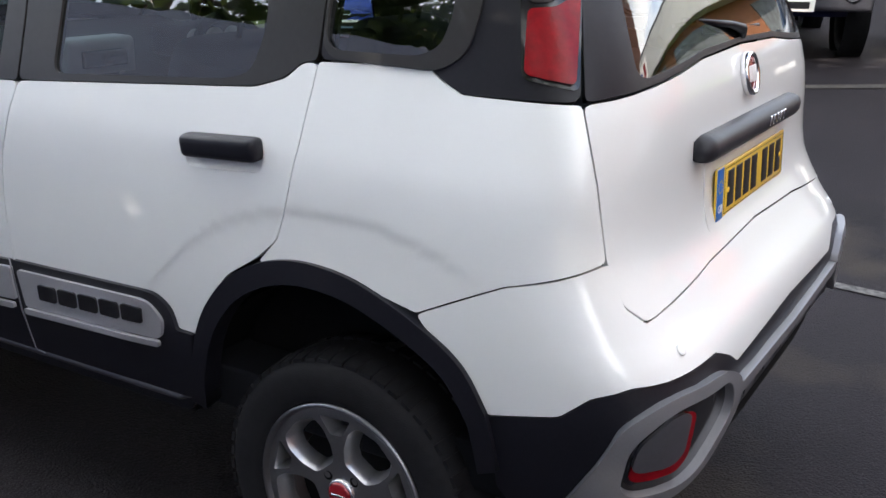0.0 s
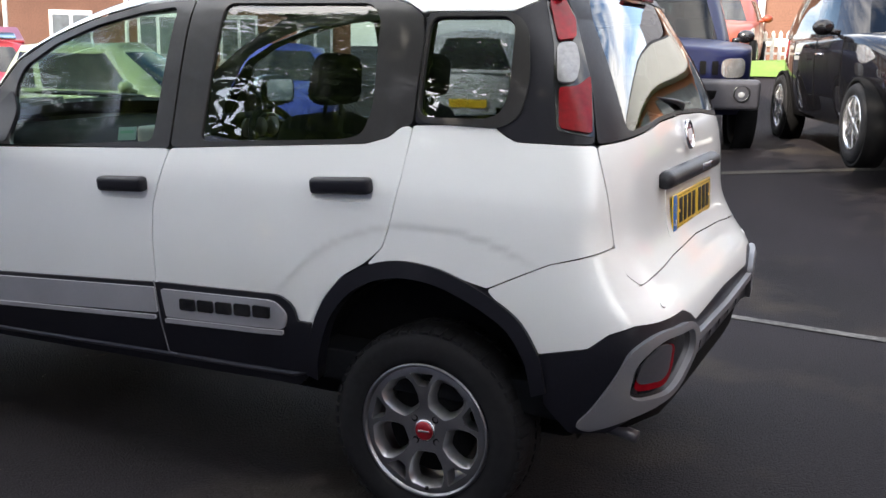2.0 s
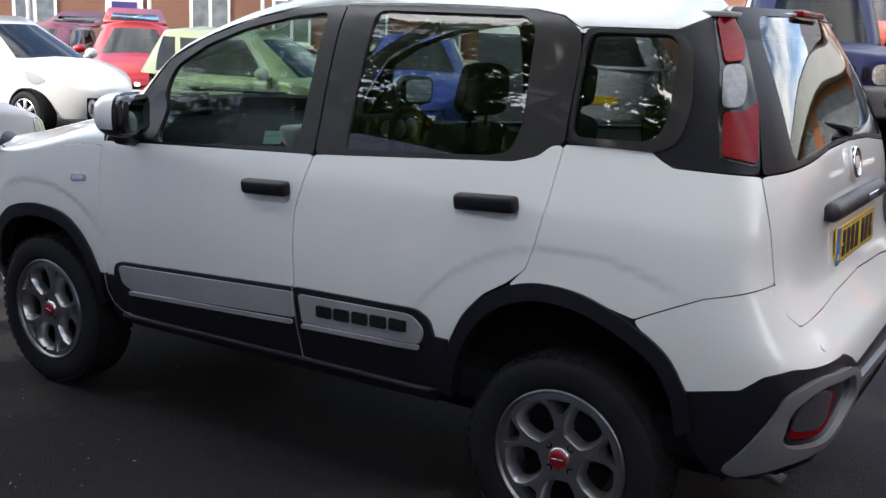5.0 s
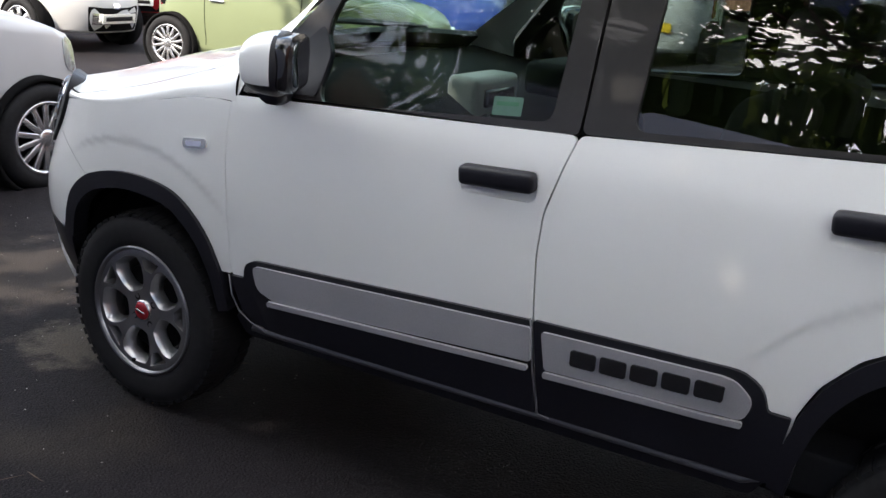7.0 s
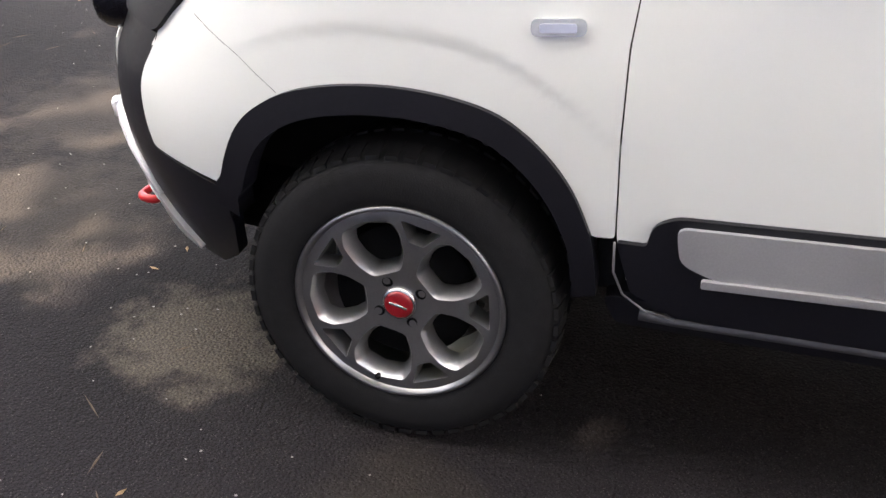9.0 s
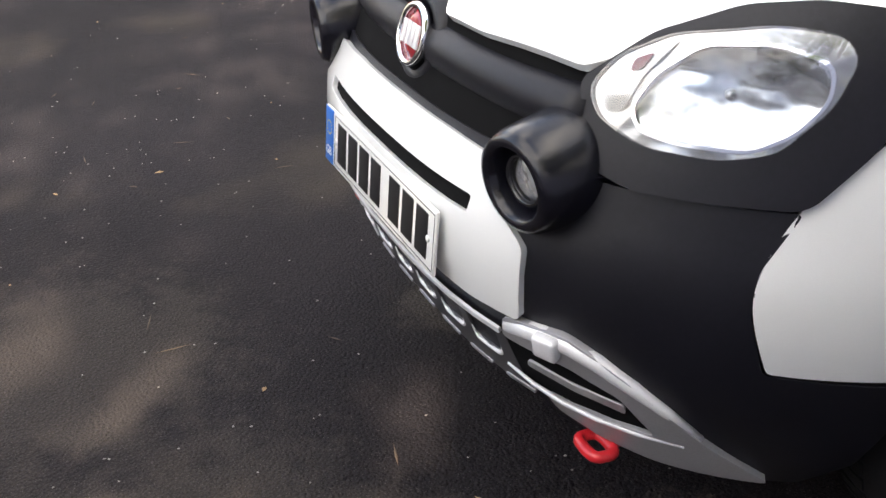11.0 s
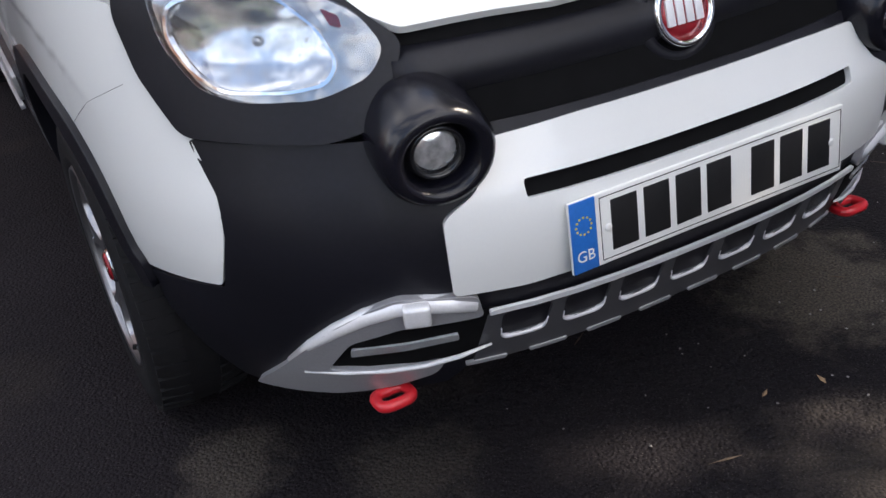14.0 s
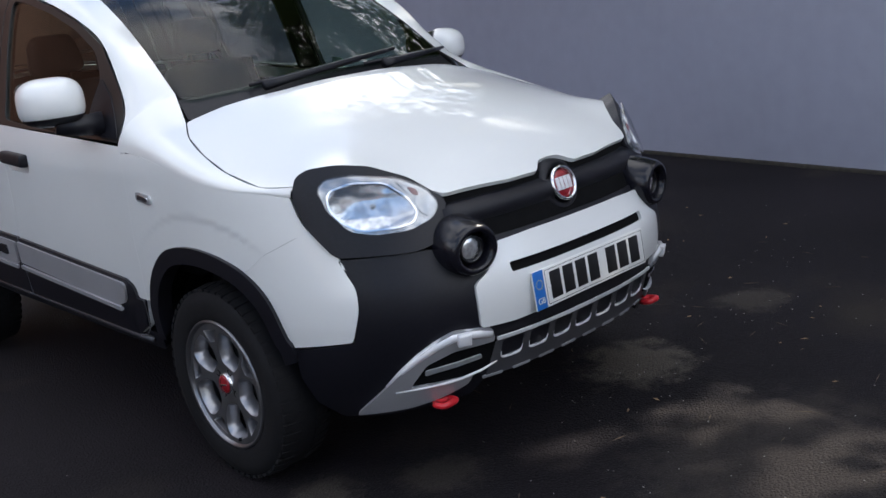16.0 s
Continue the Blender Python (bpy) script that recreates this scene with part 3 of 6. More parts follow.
def fascia(name, pts, mat, parent, rear, lift=0.0, thick=0.014, r=0.006, step=0.05, label="", hole=None, seg=3):
    """A panel across the middle of tail or nose, from one half's outline."""
    out = rounded(mirror_u(pts, rear), r, seg)
    if hole:
        out = keyhole(out, rounded(mirror_u(hole, rear), r, seg))
    return panel(name, out, skin, mat, parent, step, thick, lift, label)


def X(x, z, rear=False):
    return (at_x(x, z, rear), z)


def on_skin(u, z, lift=0.0, fn=skin):
    e = 1e-3
    n = (Vector(fn(u + e, z)) - Vector(fn(u - e, z))).cross(Vector(fn(u, z + e)) - Vector(fn(u, z - e))).normalized()
    p = Vector(fn(u, z))
    if n.dot(p - Vector((0, 1.2, 0.6))) < 0:
        n = -n
    return p + n * lift, n


# inner shell that closes the gaps
for fn, side in FLANKS:
    panel("pillar_lining", [(0.185, 1.20), (0.185, 1.53), (0.055, 1.50), (0.052, 1.23)], fn, UNDER, car, 0.08, 0.01, -0.022)
    panel("pillar_lining", [(0.99, 1.10), (0.975, 1.53), (0.815, 1.545), (0.825, 1.11)], fn, UNDER, car, 0.08, 0.01, -0.022)
for u0, u1, z0, z1 in ((0.42, 1.90, 0.40, 1.06), (-0.34, 0.44, 0.84, 1.17), (1.88, 2.72, 0.77, 0.93)):
    for fn, side in FLANKS:
        panel("inner_shell", [(u0, z0), (u1, z0), (u1, z1), (u0, z1)], fn, UNDER, car, 0.12, 0.01, -0.022)
fascia("inner_shell", [(mid_r, 0.40), (-0.40, 0.40), (-0.40, 0.70), (-0.40, 1.16), (mid_r, 1.2)], UNDER, car, True, -0.022, 0.01, 0, 0.12)
fascia("inner_shell", [(mid_f, 0.33), (2.72, 0.33), (2.72, 0.84), (mid_f, 0.86)], UNDER, car, False, -0.024, 0.01, 0, 0.12)
for nm, lo, hi in (("underbody", (-0.50, -0.36, 0.25), (0.50, 2.86, 0.52)), ("floor_pan", (-0.64, 0.50, 0.31), (0.64, 1.82, 0.42)), ("engine_bay", (-0.58, 1.95, 0.45), (0.58, 2.80, 0.86)), ("boot_floor", (-0.60, -0.46, 0.45), (0.60, 0.42, 0.72))):
    part(nm, box(bmesh.new(), lo, hi, 0.03), UNDER, car, "dark underside")
for sx in (-1, 1):
    for y, r, out in ((0.0, 0.455, 0.74), (2.3, 0.40, 0.68)):
        bm = bmesh.new()
        arc = [(y + r * math.cos(radians(a)), 0.31 + r * math.sin(radians(a))) for a in range(6, 175, 6)]
        A = [[bm.verts.new((sx * x, p[0], p[1])) for p in arc] for x in (0.42, out)]
        for k in range(len(arc) - 1):
            bm.faces.new((A[0][k], A[0][k + 1], A[1][k + 1], A[1][k]))
        bm.faces.new(A[0])
        part("arch_liner", bm, UNDER, car)

for fn, side in FLANKS:
    sx = -1 if side == "left" else 1
    # wheel-arch flares
    for yc, k, outer in ((2.3, 0.885, [(2.655, 0.45), (2.650, 0.50)] + FRONT_ARCH[::-1][1:] + [(1.948, 0.47), (1.940, 0.41)]), (0.0, 0.905, [(0.405, 0.42), (0.395, 0.50)] + flow(REAR_ARCH) + [(-0.325, 0.56), (-0.335, 0.50)])):
        smooth = rounded(outer[::1], 0.03, 3)
        smooth = [outer[0]] + smooth[4:-4] + [outer[-1]]
        inner = [(yc + (y - yc) * k, 0.31 + (z - 0.31) * k) for y, z in smooth]
        panel("arch_flare", smooth + inner[::-1], fn, PLASTIC, car, 0.06, 0.05, 0.013, "black wheel-arch flare")
    # sill
    panel("sill", rounded([(1.93, 0.40), (1.90, 0.335), (0.44, 0.37), (0.40, 0.44)], 0.02), fn, PLASTIC, car, 0.08, 0.04, -0.004, "black sill")
    # black plastic edge in grey: its sky reflection is put into the colour
    bm = bmesh.new()
    tube(bm, [(sx * 0.765, 1.86, 0.372), (sx * 0.772, 1.80, 0.376), (sx * 0.776, 0.95, 0.402), (sx * 0.776, 0.46, 0.412), (sx * 0.768, 0.41, 0.43)], 0.011, 8)
    part("sill_edge", bm, GREYBAR, car)
    # highlights on the door edges over the cladding, drawn as thin pale tubes
    for edge in ([(1.921, 0.53), (1.916, 0.47), (1.895, 0.425), (1.855, 0.397), (1.80, 0.386)], [(0.978, 0.655), (0.962, 0.52), (0.946, 0.414), (0.915, 0.411)]):
        bm = bmesh.new()
        tube(bm, [on_skin(u, z, 0.0125, fn)[0] for u, z in edge], 0.0022, 6)
        part("door_edge_highlight", bm, REARSILVER, car, "pale turned door edge")
    # door handles
    for y0, y1, z0, z1, door in HANDLES:
        bm = bmesh.new()
        ln = y0 - y1
        box(bm, (-0.012, -ln / 2, -0.024), (0.030, ln / 2, 0.024), 0.017, 4)
        h = part("door_handle", bm, PLASTIC, car, "black pull handle")
        p = Vector(fn((y0 + y1) / 2, (z0 + z1) / 2))
        h.matrix_local = Matrix.Translation(p) @ pose(0, 0, 0, (1 if sx < 0 else -1) * math.degrees(math.atan2(z1 - z0, ln)), 6 if sx < 0 else -6, 180 if sx < 0 else 0)
        panel("handle_cup", cup_outline(y0, y1, z0, z1), cup_skin(fn, y0, y1, z0, z1), WHITE, car, 0.008, 0.002, -0.001)
    # bars of the model badge on the rear door strip
    for k in range(5):
        y = 0.835 - 0.072 * k
        z = 0.593 + 0.0040 * k
        panel("badge_bar", rounded([(y + 0.031, z + 0.019), (y - 0.031, z + 0.021), (y - 0.031, z - 0.018), (y + 0.031, z - 0.020)], 0.008), fn, GLOSSBLACK, car, 0.1, 0.006, 0.026, "dark raised badge bar")
    for lo, hi, za, zb in ((1.77, 0.972, 0.470, 0.520), (0.93, 0.47, 0.515, 0.538)):
        panel("strip_lip", rounded([(lo, za + 0.022), (hi, zb + 0.022), (hi, zb + 0.008), (lo, za + 0.008)], 0.005), fn, SILVER, car, 0.08, 0.010, 0.028, "bright lower lip of the strip")
    # joint between fender and bumper corner
    panel("bumper_joint", [(2.700, 0.8005), (2.604, 0.7555), (2.526, 0.7005), (2.524, 0.6995), (2.602, 0.7540), (2.698, 0.7990)], fn, UNDER, car, 0.03, 0.001, 0.0008)
    # side repeater
    panel("side_repeater", rounded([(2.098, 0.890), (2.012, 0.899), (2.010, 0.872), (2.096, 0.862)], 0.012), fn, CLEARLENS, car, 0.03, 0.008, 0.007, "clear side repeater")
    panel("repeater_reflector", rounded([(2.084, 0.884), (2.026, 0.891), (2.024, 0.877), (2.082, 0.870)], 0.005), fn, CHROME, car, 0.03, 0.006, 0.010, "small bright reflector of the repeater")
    # tail lamp
    lamp = panel("tail_lamp", rounded([(-0.282, 1.550), (-0.330, 1.572), (-0.380, 1.50), (-0.418, 1.33), (-0.420, 1.19), (-0.335, 1.205), (-0.322, 1.32), (-0.315, 1.43)], 0.012), fn, GLOSSBLACK, car, 0.03, 0.02, 0.004, "upright tail lamp")
    panel("red_lens", rounded([(-0.290, 1.545), (-0.328, 1.562), (-0.374, 1.49), (-0.374, 1.442), (-0.326, 1.436)], 0.01), fn, REDLENS, lamp, 0.03, 0.01, 0.012, "red upper lens")
    panel("reverse_lens", rounded([(-0.322, 1.428), (-0.372, 1.432), (-0.384, 1.38), (-0.376, 1.328), (-0.330, 1.326)], 0.018), fn, REVERSELENS, lamp, 0.03, 0.01, 0.014, "clear ribbed reversing lens")
    panel("red_lens", rounded([(-0.335, 1.315), (-0.378, 1.318), (-0.412, 1.345), (-0.414, 1.198), (-0.340, 1.212)], 0.01), fn, REDLENS, lamp, 0.03, 0.01, 0.012, "red lower lens")
    # headlamp
    lens = [(2.768, 0.918), (2.785, 0.940), (2.85, 0.943), (2.97, 0.920), (3.036, 0.886), (3.066, 0.845), (3.046, 0.812), (2.985, 0.790), (2.90, 0.790), (2.84, 0.806), (2.79, 0.862)]
    main = [(2.790, 0.912), (2.850, 0.927), (2.935, 0.916), (2.988, 0.874), (3.010, 0.832), (2.996, 0.806), (2.950, 0.799), (2.866, 0.802), (2.820, 0.830), (2.790, 0.872)]
    panel("headlamp_surround", keyhole(rounded([(2.700, 0.90), (2.708, 0.955), (2.74, 0.972), (2.81, 0.975), (2.896, 0.962), (3.0, 0.92), (3.09, 0.85), (3.05, 0.75), (2.99, 0.735), (2.80, 0.742), (2.735, 0.82)], 0.02), rounded(main, 0.018)), fn, PLASTIC, car, 0.04, 0.05, 0.010, "black headlamp surround")
    hl = panel("headlamp", keyhole(rounded(lens, 0.02), rounded(main, 0.018)), fn, LAMPCHROME, car, 0.03, 0.02, 0.011, "clear headlamp with chrome reflector")

    def bowl(u, z, fn=fn):
        r = ((u - 2.902) / 0.118) ** 2 + ((z - 0.862) / 0.074) ** 2
        dent = noise.noise(Vector((u * 20, z * 44, 1.7 * sx))) * min(1.0, 2.2 * max(0.0, 1 - r))
        return on_skin(u, z, 0.008 - 0.029 * max(0.0, 1 - r) ** 0.7 + 0.0030 * dent, fn)[0]
    panel("reflector", rounded(main, 0.018), bowl, REFLECTOR, hl, 0.008, 0.004, 0.0, "deep faceted chrome reflector")
    ring = [(u + (2.902 - u) * 0.04, z + (0.862 - z) * 0.06) for u, z in main]
    panel("bezel", keyhole(rounded(main, 0.018), rounded(ring, 0.017)), fn, CHROME, hl, 0.03, 0.012, 0.017, "bright bezel")
    c, n = on_skin(2.902, 0.866, -0.026, fn)
    bm = bmesh.new()
    lathe(bm, [(0.008, -0.01), (0.0075, 0.008), (0.005, 0.012), (0.001, 0.013)], 16, "z")
    bulb = part("bulb", bm, LAMPCHROME, hl, "small capped bulb")
    bulb.matrix_local = Matrix.Translation(c) @ n.to_track_quat("Z", "Y").to_matrix().to_4x4()
    ind = panel("indicator", rounded([(2.962, 0.916), (3.026, 0.884), (3.058, 0.845), (3.040, 0.818), (3.018, 0.826), (3.000, 0.870)], 0.008), fn, LAMPCHROME, hl, 0.03, 0.01, 0.016, "clear indicator section")
    # red reflection in the indicator, painted as a small spot
    panel("indicator_glint", rounded([(2.990, 0.896), (3.012, 0.886), (3.016, 0.872), (3.002, 0.876)], 0.004), fn, REDGLINT, ind, 0.03, 0.004, 0.020, "small red bulb spot")
    panel("lens_cover", rounded(lens, 0.02), fn, LENSGLASS, hl, 0.03, 0.006, 0.024, "clear lens cover").visible_shadow = False
    # fog lamp pod
    pod = new("fog_lamp")
    pod.parent = car
    pod.matrix_local = pose(sx * 0.410, 3.012, 0.729, -3, 0, -sx * 9) @ Matrix.Diagonal((0.80, 1.0, 0.78, 1))
    bm = bmesh.new()
    lathe(bm, [(0.060, -0.26), (0.085, -0.20), (0.098, -0.10), (0.101, -0.02), (0.102, 0.025), (0.099, 0.052), (0.090, 0.066), (0.076, 0.070), (0.067, 0.064), (0.062, 0.050), (0.058, 0.020), (0.012, 0.015)], 36, "y")
    for v in bm.verts:
        v.co.z *= 0.95
        if v.co.z > 0:
            v.co.z *= 1 + 0.22 * max(0.0, min(1.0, (0.04 - v.co.y) / 0.10))
    part("housing", bm, PODBLACK, pod, "black round fog lamp housing")
    bm = bmesh.new()
    lathe(bm, [(0.052, 0.030), (0.050, 0.046), (0.045, 0.050), (0.040, 0.046), (0.038, 0.030)], 32, "y", (0, 0, 0), True)
    part("lens_ring", bm, GLOSSBLACK, pod)
    bm = bmesh.new()
    lathe(bm, [(0.040, 0.022), (0.040, 0.036), (0.034, 0.040), (0.018, 0.0425), (0.004, 0.043)], 32, "y")
    part("fog_lens", bm, FOGGLASS, pod, "clear round fog lens")
    # silver horn with running light
    horn = [(2.785, 0.275), (2.872, 0.36), (2.962, 0.458), (3.012, 0.494), (3.052, 0.513), (3.150, 0.500), (3.158, 0.458), (3.05, 0.456), (2.982, 0.428), (2.936, 0.360), (3.07, 0.362), (3.10, 0.366), (3.085, 0.338), (3.02, 0.312), (2.940, 0.292)]
    slot = [(2.930, 0.352), (2.975, 0.432), (3.05, 0.462), (3.176, 0.462), (3.180, 0.376), (3.07, 0.352)]
    hn = panel("skid_horn", rounded(horn, 0.012, 4), fn, SILVER, car, 0.03, 0.03, 0.012, "silver bumper horn")
    panel("lamp_pocket", rounded(slot, 0.012), fn, UNDER, hn, 0.05, 0.01, 0.004, "black running light pocket")
    panel("running_light", rounded([(2.978, 0.408), (3.122, 0.424), (3.122, 0.411), (2.976, 0.392)], 0.004), fn, CLEARLENS, hn, 0.05, 0.01, 0.009, "clear running light strip")
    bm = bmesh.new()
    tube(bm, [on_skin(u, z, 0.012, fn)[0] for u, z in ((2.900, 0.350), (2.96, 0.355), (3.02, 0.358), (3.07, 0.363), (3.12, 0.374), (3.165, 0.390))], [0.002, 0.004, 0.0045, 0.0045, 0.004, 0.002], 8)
    part("slot_lip", bm, LITSILVER, hn, "bright slot lip")
    # rolled upper edge of the horn, its sky light put into the colour
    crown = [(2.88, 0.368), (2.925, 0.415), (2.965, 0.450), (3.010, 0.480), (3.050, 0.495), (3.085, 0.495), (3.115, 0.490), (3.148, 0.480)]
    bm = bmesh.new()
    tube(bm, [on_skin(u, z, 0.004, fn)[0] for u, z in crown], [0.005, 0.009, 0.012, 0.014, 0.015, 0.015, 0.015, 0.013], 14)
    part("horn_crown", bm, LITSILVER, hn, "bright rolled upper edge")
    p, n = on_skin(at_x(0.462, 0.490, False), 0.490, 0.020, fn)
    bm = bmesh.new()
    box(bm, (-0.020, -0.009, -0.019), (0.020, 0.009, 0.019), 0.006)
    tb = part("bumper_tab", bm, LITSILVER, hn, "small silver tab")
    tb.matrix_local = Matrix.Translation(p) @ n.to_track_quat("Y", "Z").to_matrix().to_4x4()
    bm = bmesh.new()
    loop = [(0.030 * math.copysign(abs(math.cos(a)) ** 0.6, math.cos(a)), 0.022 * math.copysign(abs(math.sin(a)) ** 0.6, math.sin(a)), 0) for a in [k * math.tau / 20 for k in range(20)]]
    tube(bm, loop, 0.0105, 10, True)
    tube(bm, [(0, -0.025, 0), (0, -0.10, 0.012)], 0.014, 10)
    hk = part("tow_hook", bm, REDPLASTIC, car, "red tow hook")
    hk.matrix_local = pose(sx * 0.492, 2.966, 0.295, 4, 0, 0) @ Matrix.Scale(0.92, 4)
    # rear horn with fog lamp
    horn = [(-0.402, 0.420), (-0.432, 0.470), (-0.478, 0.58), (-0.500, 0.650), (-0.556, 0.688), (-0.690, 0.680), (-0.748, 0.640), (-0.745, 0.585), (-0.64, 0.502), (-0.53, 0.470), (-0.468, 0.430), (-0.430, 0.408)]
    slot = [(-0.500, 0.508), (-0.510, 0.615), (-0.560, 0.668), (-0.700, 0.660), (-0.716, 0.595), (-0.615, 0.508)]
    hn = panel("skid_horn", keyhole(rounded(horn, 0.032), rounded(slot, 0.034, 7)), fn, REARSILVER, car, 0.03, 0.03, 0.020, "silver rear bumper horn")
    panel("lamp_pocket", rounded(slot, 0.034, 7), fn, GLOSSBLACK, hn, 0.05, 0.01, 0.002, "black rear fog lamp pocket")
    panel("red_lens", rounded([(-0.512, 0.530), (-0.524, 0.604), (-0.570, 0.648), (-0.616, 0.646), (-0.610, 0.552), (-0.590, 0.530)], 0.02), fn, REDLENS, hn, 0.03, 0.01, 0.006, "red rear fog lens")
    panel("clear_lens", rounded([(-0.514, 0.552), (-0.525, 0.610), (-0.568, 0.650), (-0.602, 0.648), (-0.596, 0.570), (-0.578, 0.552)], 0.02), fn, GREYBAR, hn, 0.03, 0.01, 0.010, "grey clear lens centre")
    p, n = on_skin(-0.596, 0.745, 0.001, fn)
    bm = bmesh.new()
    lathe(bm, [(0.011, -0.004), (0.011, 0.001), (0.009, 0.002), (0.003, 0.002)], 16, "z")
    sn = part("parking_sensor", bm, WHITE, car)
    sn.matrix_local = Matrix.Translation(p) @ n.to_track_quat("Z", "Y").to_matrix().to_4x4()
    # door mirror
    mr = new("door_mirror")
    mr.parent = car
    mr.matrix_local = pose(sx * 0.885, 1.69 if sx < 0 else 1.71, 1.14 if sx < 0 else 1.175, 0, 0, 26 if sx < 0 else -14)
    bm = bmesh.new()
    bmesh.ops.create_uvsphere(bm, u_segments=32, v_segments=20, radius=1)
    for v in bm.verts:
        x, y, z = v.co
        v.co = (0.104 * math.copysign(abs(x) ** 0.7, x), 0.095 * y if y > 0 else 0.028 * math.copysign(abs(y) ** 0.5, y), 0.078 * math.copysign(abs(z) ** 0.7, z) + 0.012)
    for f in bm.faces:
        c = f.calc_center_median()
        f.material_index = 1 if c.z < -0.034 or c.y < -0.004 else 0
    part("mirror_cap", bm, (WHITE, PLASTIC), mr, "white mirror cap with black base")
    bm = bmesh.new()
    prism(bm, rounded([(-0.098, -0.052), (0.098, -0.052), (0.100, 0.082), (-0.100, 0.082)], 0.045), -0.052, -0.006, "y", 0.006)
    part("mirror_rim", bm, GLOSSBLACK, mr, "black mirror rim")
    bm = bmesh.new()
    prism(bm, rounded([(-0.082, -0.038), (0.082, -0.038), (0.084, 0.068), (-0.084, 0.068)], 0.035), -0.054, -0.050, "y")
    part("mirror_pane", bm, MIRROR, mr, "mirror glass", False)
    bm = bmesh.new()
    tube(bm, [(-sx * 0.00, 0.02, -0.058), (-sx * 0.06, 0.025, -0.072), (-sx * 0.14, 0.03, -0.075)], [0.034, 0.032, 0.04], 12)
    part("mirror_arm", bm, PLASTIC, mr, "black mirror arm")
    panel("mirror_mount", rounded([(1.90, 1.052), (1.66, 1.062), (1.66, 1.17), (1.70, 1.24)], 0.02), fn, PLASTIC, car, 0.05, 0.02, 0.004, "black triangular mirror mount")

# nose
fascia("front_bumper", [(mid_f, 0.735), X(0.50, 0.735), (2.802, 0.737), (2.840, 0.66), (2.842, 0.60), (2.820, 0.508), (2.650, 0.478), (2.646, 0.39), (2.672, 0.305), (2.74, 0.258), (2.85, 0.262), X(0.40, 0.29), X(0.36, 0.345), (mid_f, 0.345)], PLASTIC, car, False, 0.0, 0.03, 0.008, 0.05, "black lower front bumper")
fascia("grille_panel", [(mid_f, 0.862), X(0.20, 0.864), X(0.42, 0.868), X(0.47, 0.80), X(0.46, 0.72), (mid_f, 0.715)], UNDER, car, False, -0.006, 0.02, 0.004, 0.05, "dark upper grille")
bm = bmesh.new()
bar = []
for k in range(-12, 13):
    x = 0.035 * k
    p, n = on_skin(at_x(abs(x), 0.812, False), 0.812, -0.032)
    bar.append((x, p.y, p.z))
tube(bm, bar, 0.043, 16)
part("grille_bar", bm, PLASTIC, car, "black rounded grille bar")
bm = bmesh.new()
tube(bm, [(x, y - 0.004, z - 0.070) for x, y, z in bar], 0.020, 12)
part("grille_ledge", bm, PLASTIC, car, "black ledge under the grille bar")
nose = fascia("nose_panel", [(mid_f, 0.722), X(0.20, 0.722), X(0.330, 0.716), X(0.346, 0.680), X(0.372, 0.650), X(0.405, 0.632), X(0.417, 0.622), X(0.412, 0.508), X(0.31, 0.503), (mid_f, 0.515)], WHITE, car, False, 0.012, 0.02, 0.008, 0.04, "white centre bumper panel", [(mid_f, 0.660), X(0.306, 0.660), X(0.306, 0.632), (mid_f, 0.632)])
fascia("slot_back", [(mid_f, 0.668), X(0.315, 0.668), X(0.315, 0.624), (mid_f, 0.624)], UNDER, car, False, 0.002, 0.006, 0.004, 0.06, "dark air slot")
# skid edge and lips take the paler silver in place of sky light
fascia("skid_bar", [(mid_f, 0.463), X(0.362, 0.465), X(0.362, 0.456), (mid_f, 0.454)], LITSILVER, car, False, 0.012, 0.006, 0.003, 0.06, "bright upper skid edge")
fascia("skid_base", [(mid_f, 0.450), X(0.362, 0.450), X(0.37, 0.335), (mid_f, 0.335)], UNDER, car, False, -0.010, 0.02, 0.003, 0.06, "dark skid recess")


def front_u(x, z):
    u = at_x(abs(x), z, False)
    return (u if x < 0 else 2 * mid_f - u, z)


plate = [front_u(x, 0.450) for x in (-0.362, -0.24, -0.12, 0.0, 0.12, 0.24, 0.362)] + [front_u(x, 0.338) for x in (0.37, 0.24, 0.12, 0.0, -0.12, -0.24, -0.37)]
for k in range(7):
    x = -0.30 + 0.1 * k
    plate = keyhole(plate, rounded([front_u(x + dx, z) for dx, z in ((-0.040, 0.447), (0.040, 0.447), (0.037, 0.392), (-0.037, 0.392))], 0.013, 4))
panel("skid_plate", plate, skin, SHADESILVER, car, 0.05, 0.008, 0.005, "silver skid plate with rounded openings")
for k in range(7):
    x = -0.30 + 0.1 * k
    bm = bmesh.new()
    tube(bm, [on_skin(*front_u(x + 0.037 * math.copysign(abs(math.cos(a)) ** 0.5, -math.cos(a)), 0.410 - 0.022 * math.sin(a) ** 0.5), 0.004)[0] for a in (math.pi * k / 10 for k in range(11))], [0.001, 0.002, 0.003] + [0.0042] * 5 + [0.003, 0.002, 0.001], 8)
    part("skid_lip", bm, LITSILVER, car, "bright rounded lip under the opening")
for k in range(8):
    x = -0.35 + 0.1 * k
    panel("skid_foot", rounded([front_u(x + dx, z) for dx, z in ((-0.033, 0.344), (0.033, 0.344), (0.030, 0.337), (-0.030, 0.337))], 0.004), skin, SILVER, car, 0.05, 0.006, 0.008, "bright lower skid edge")


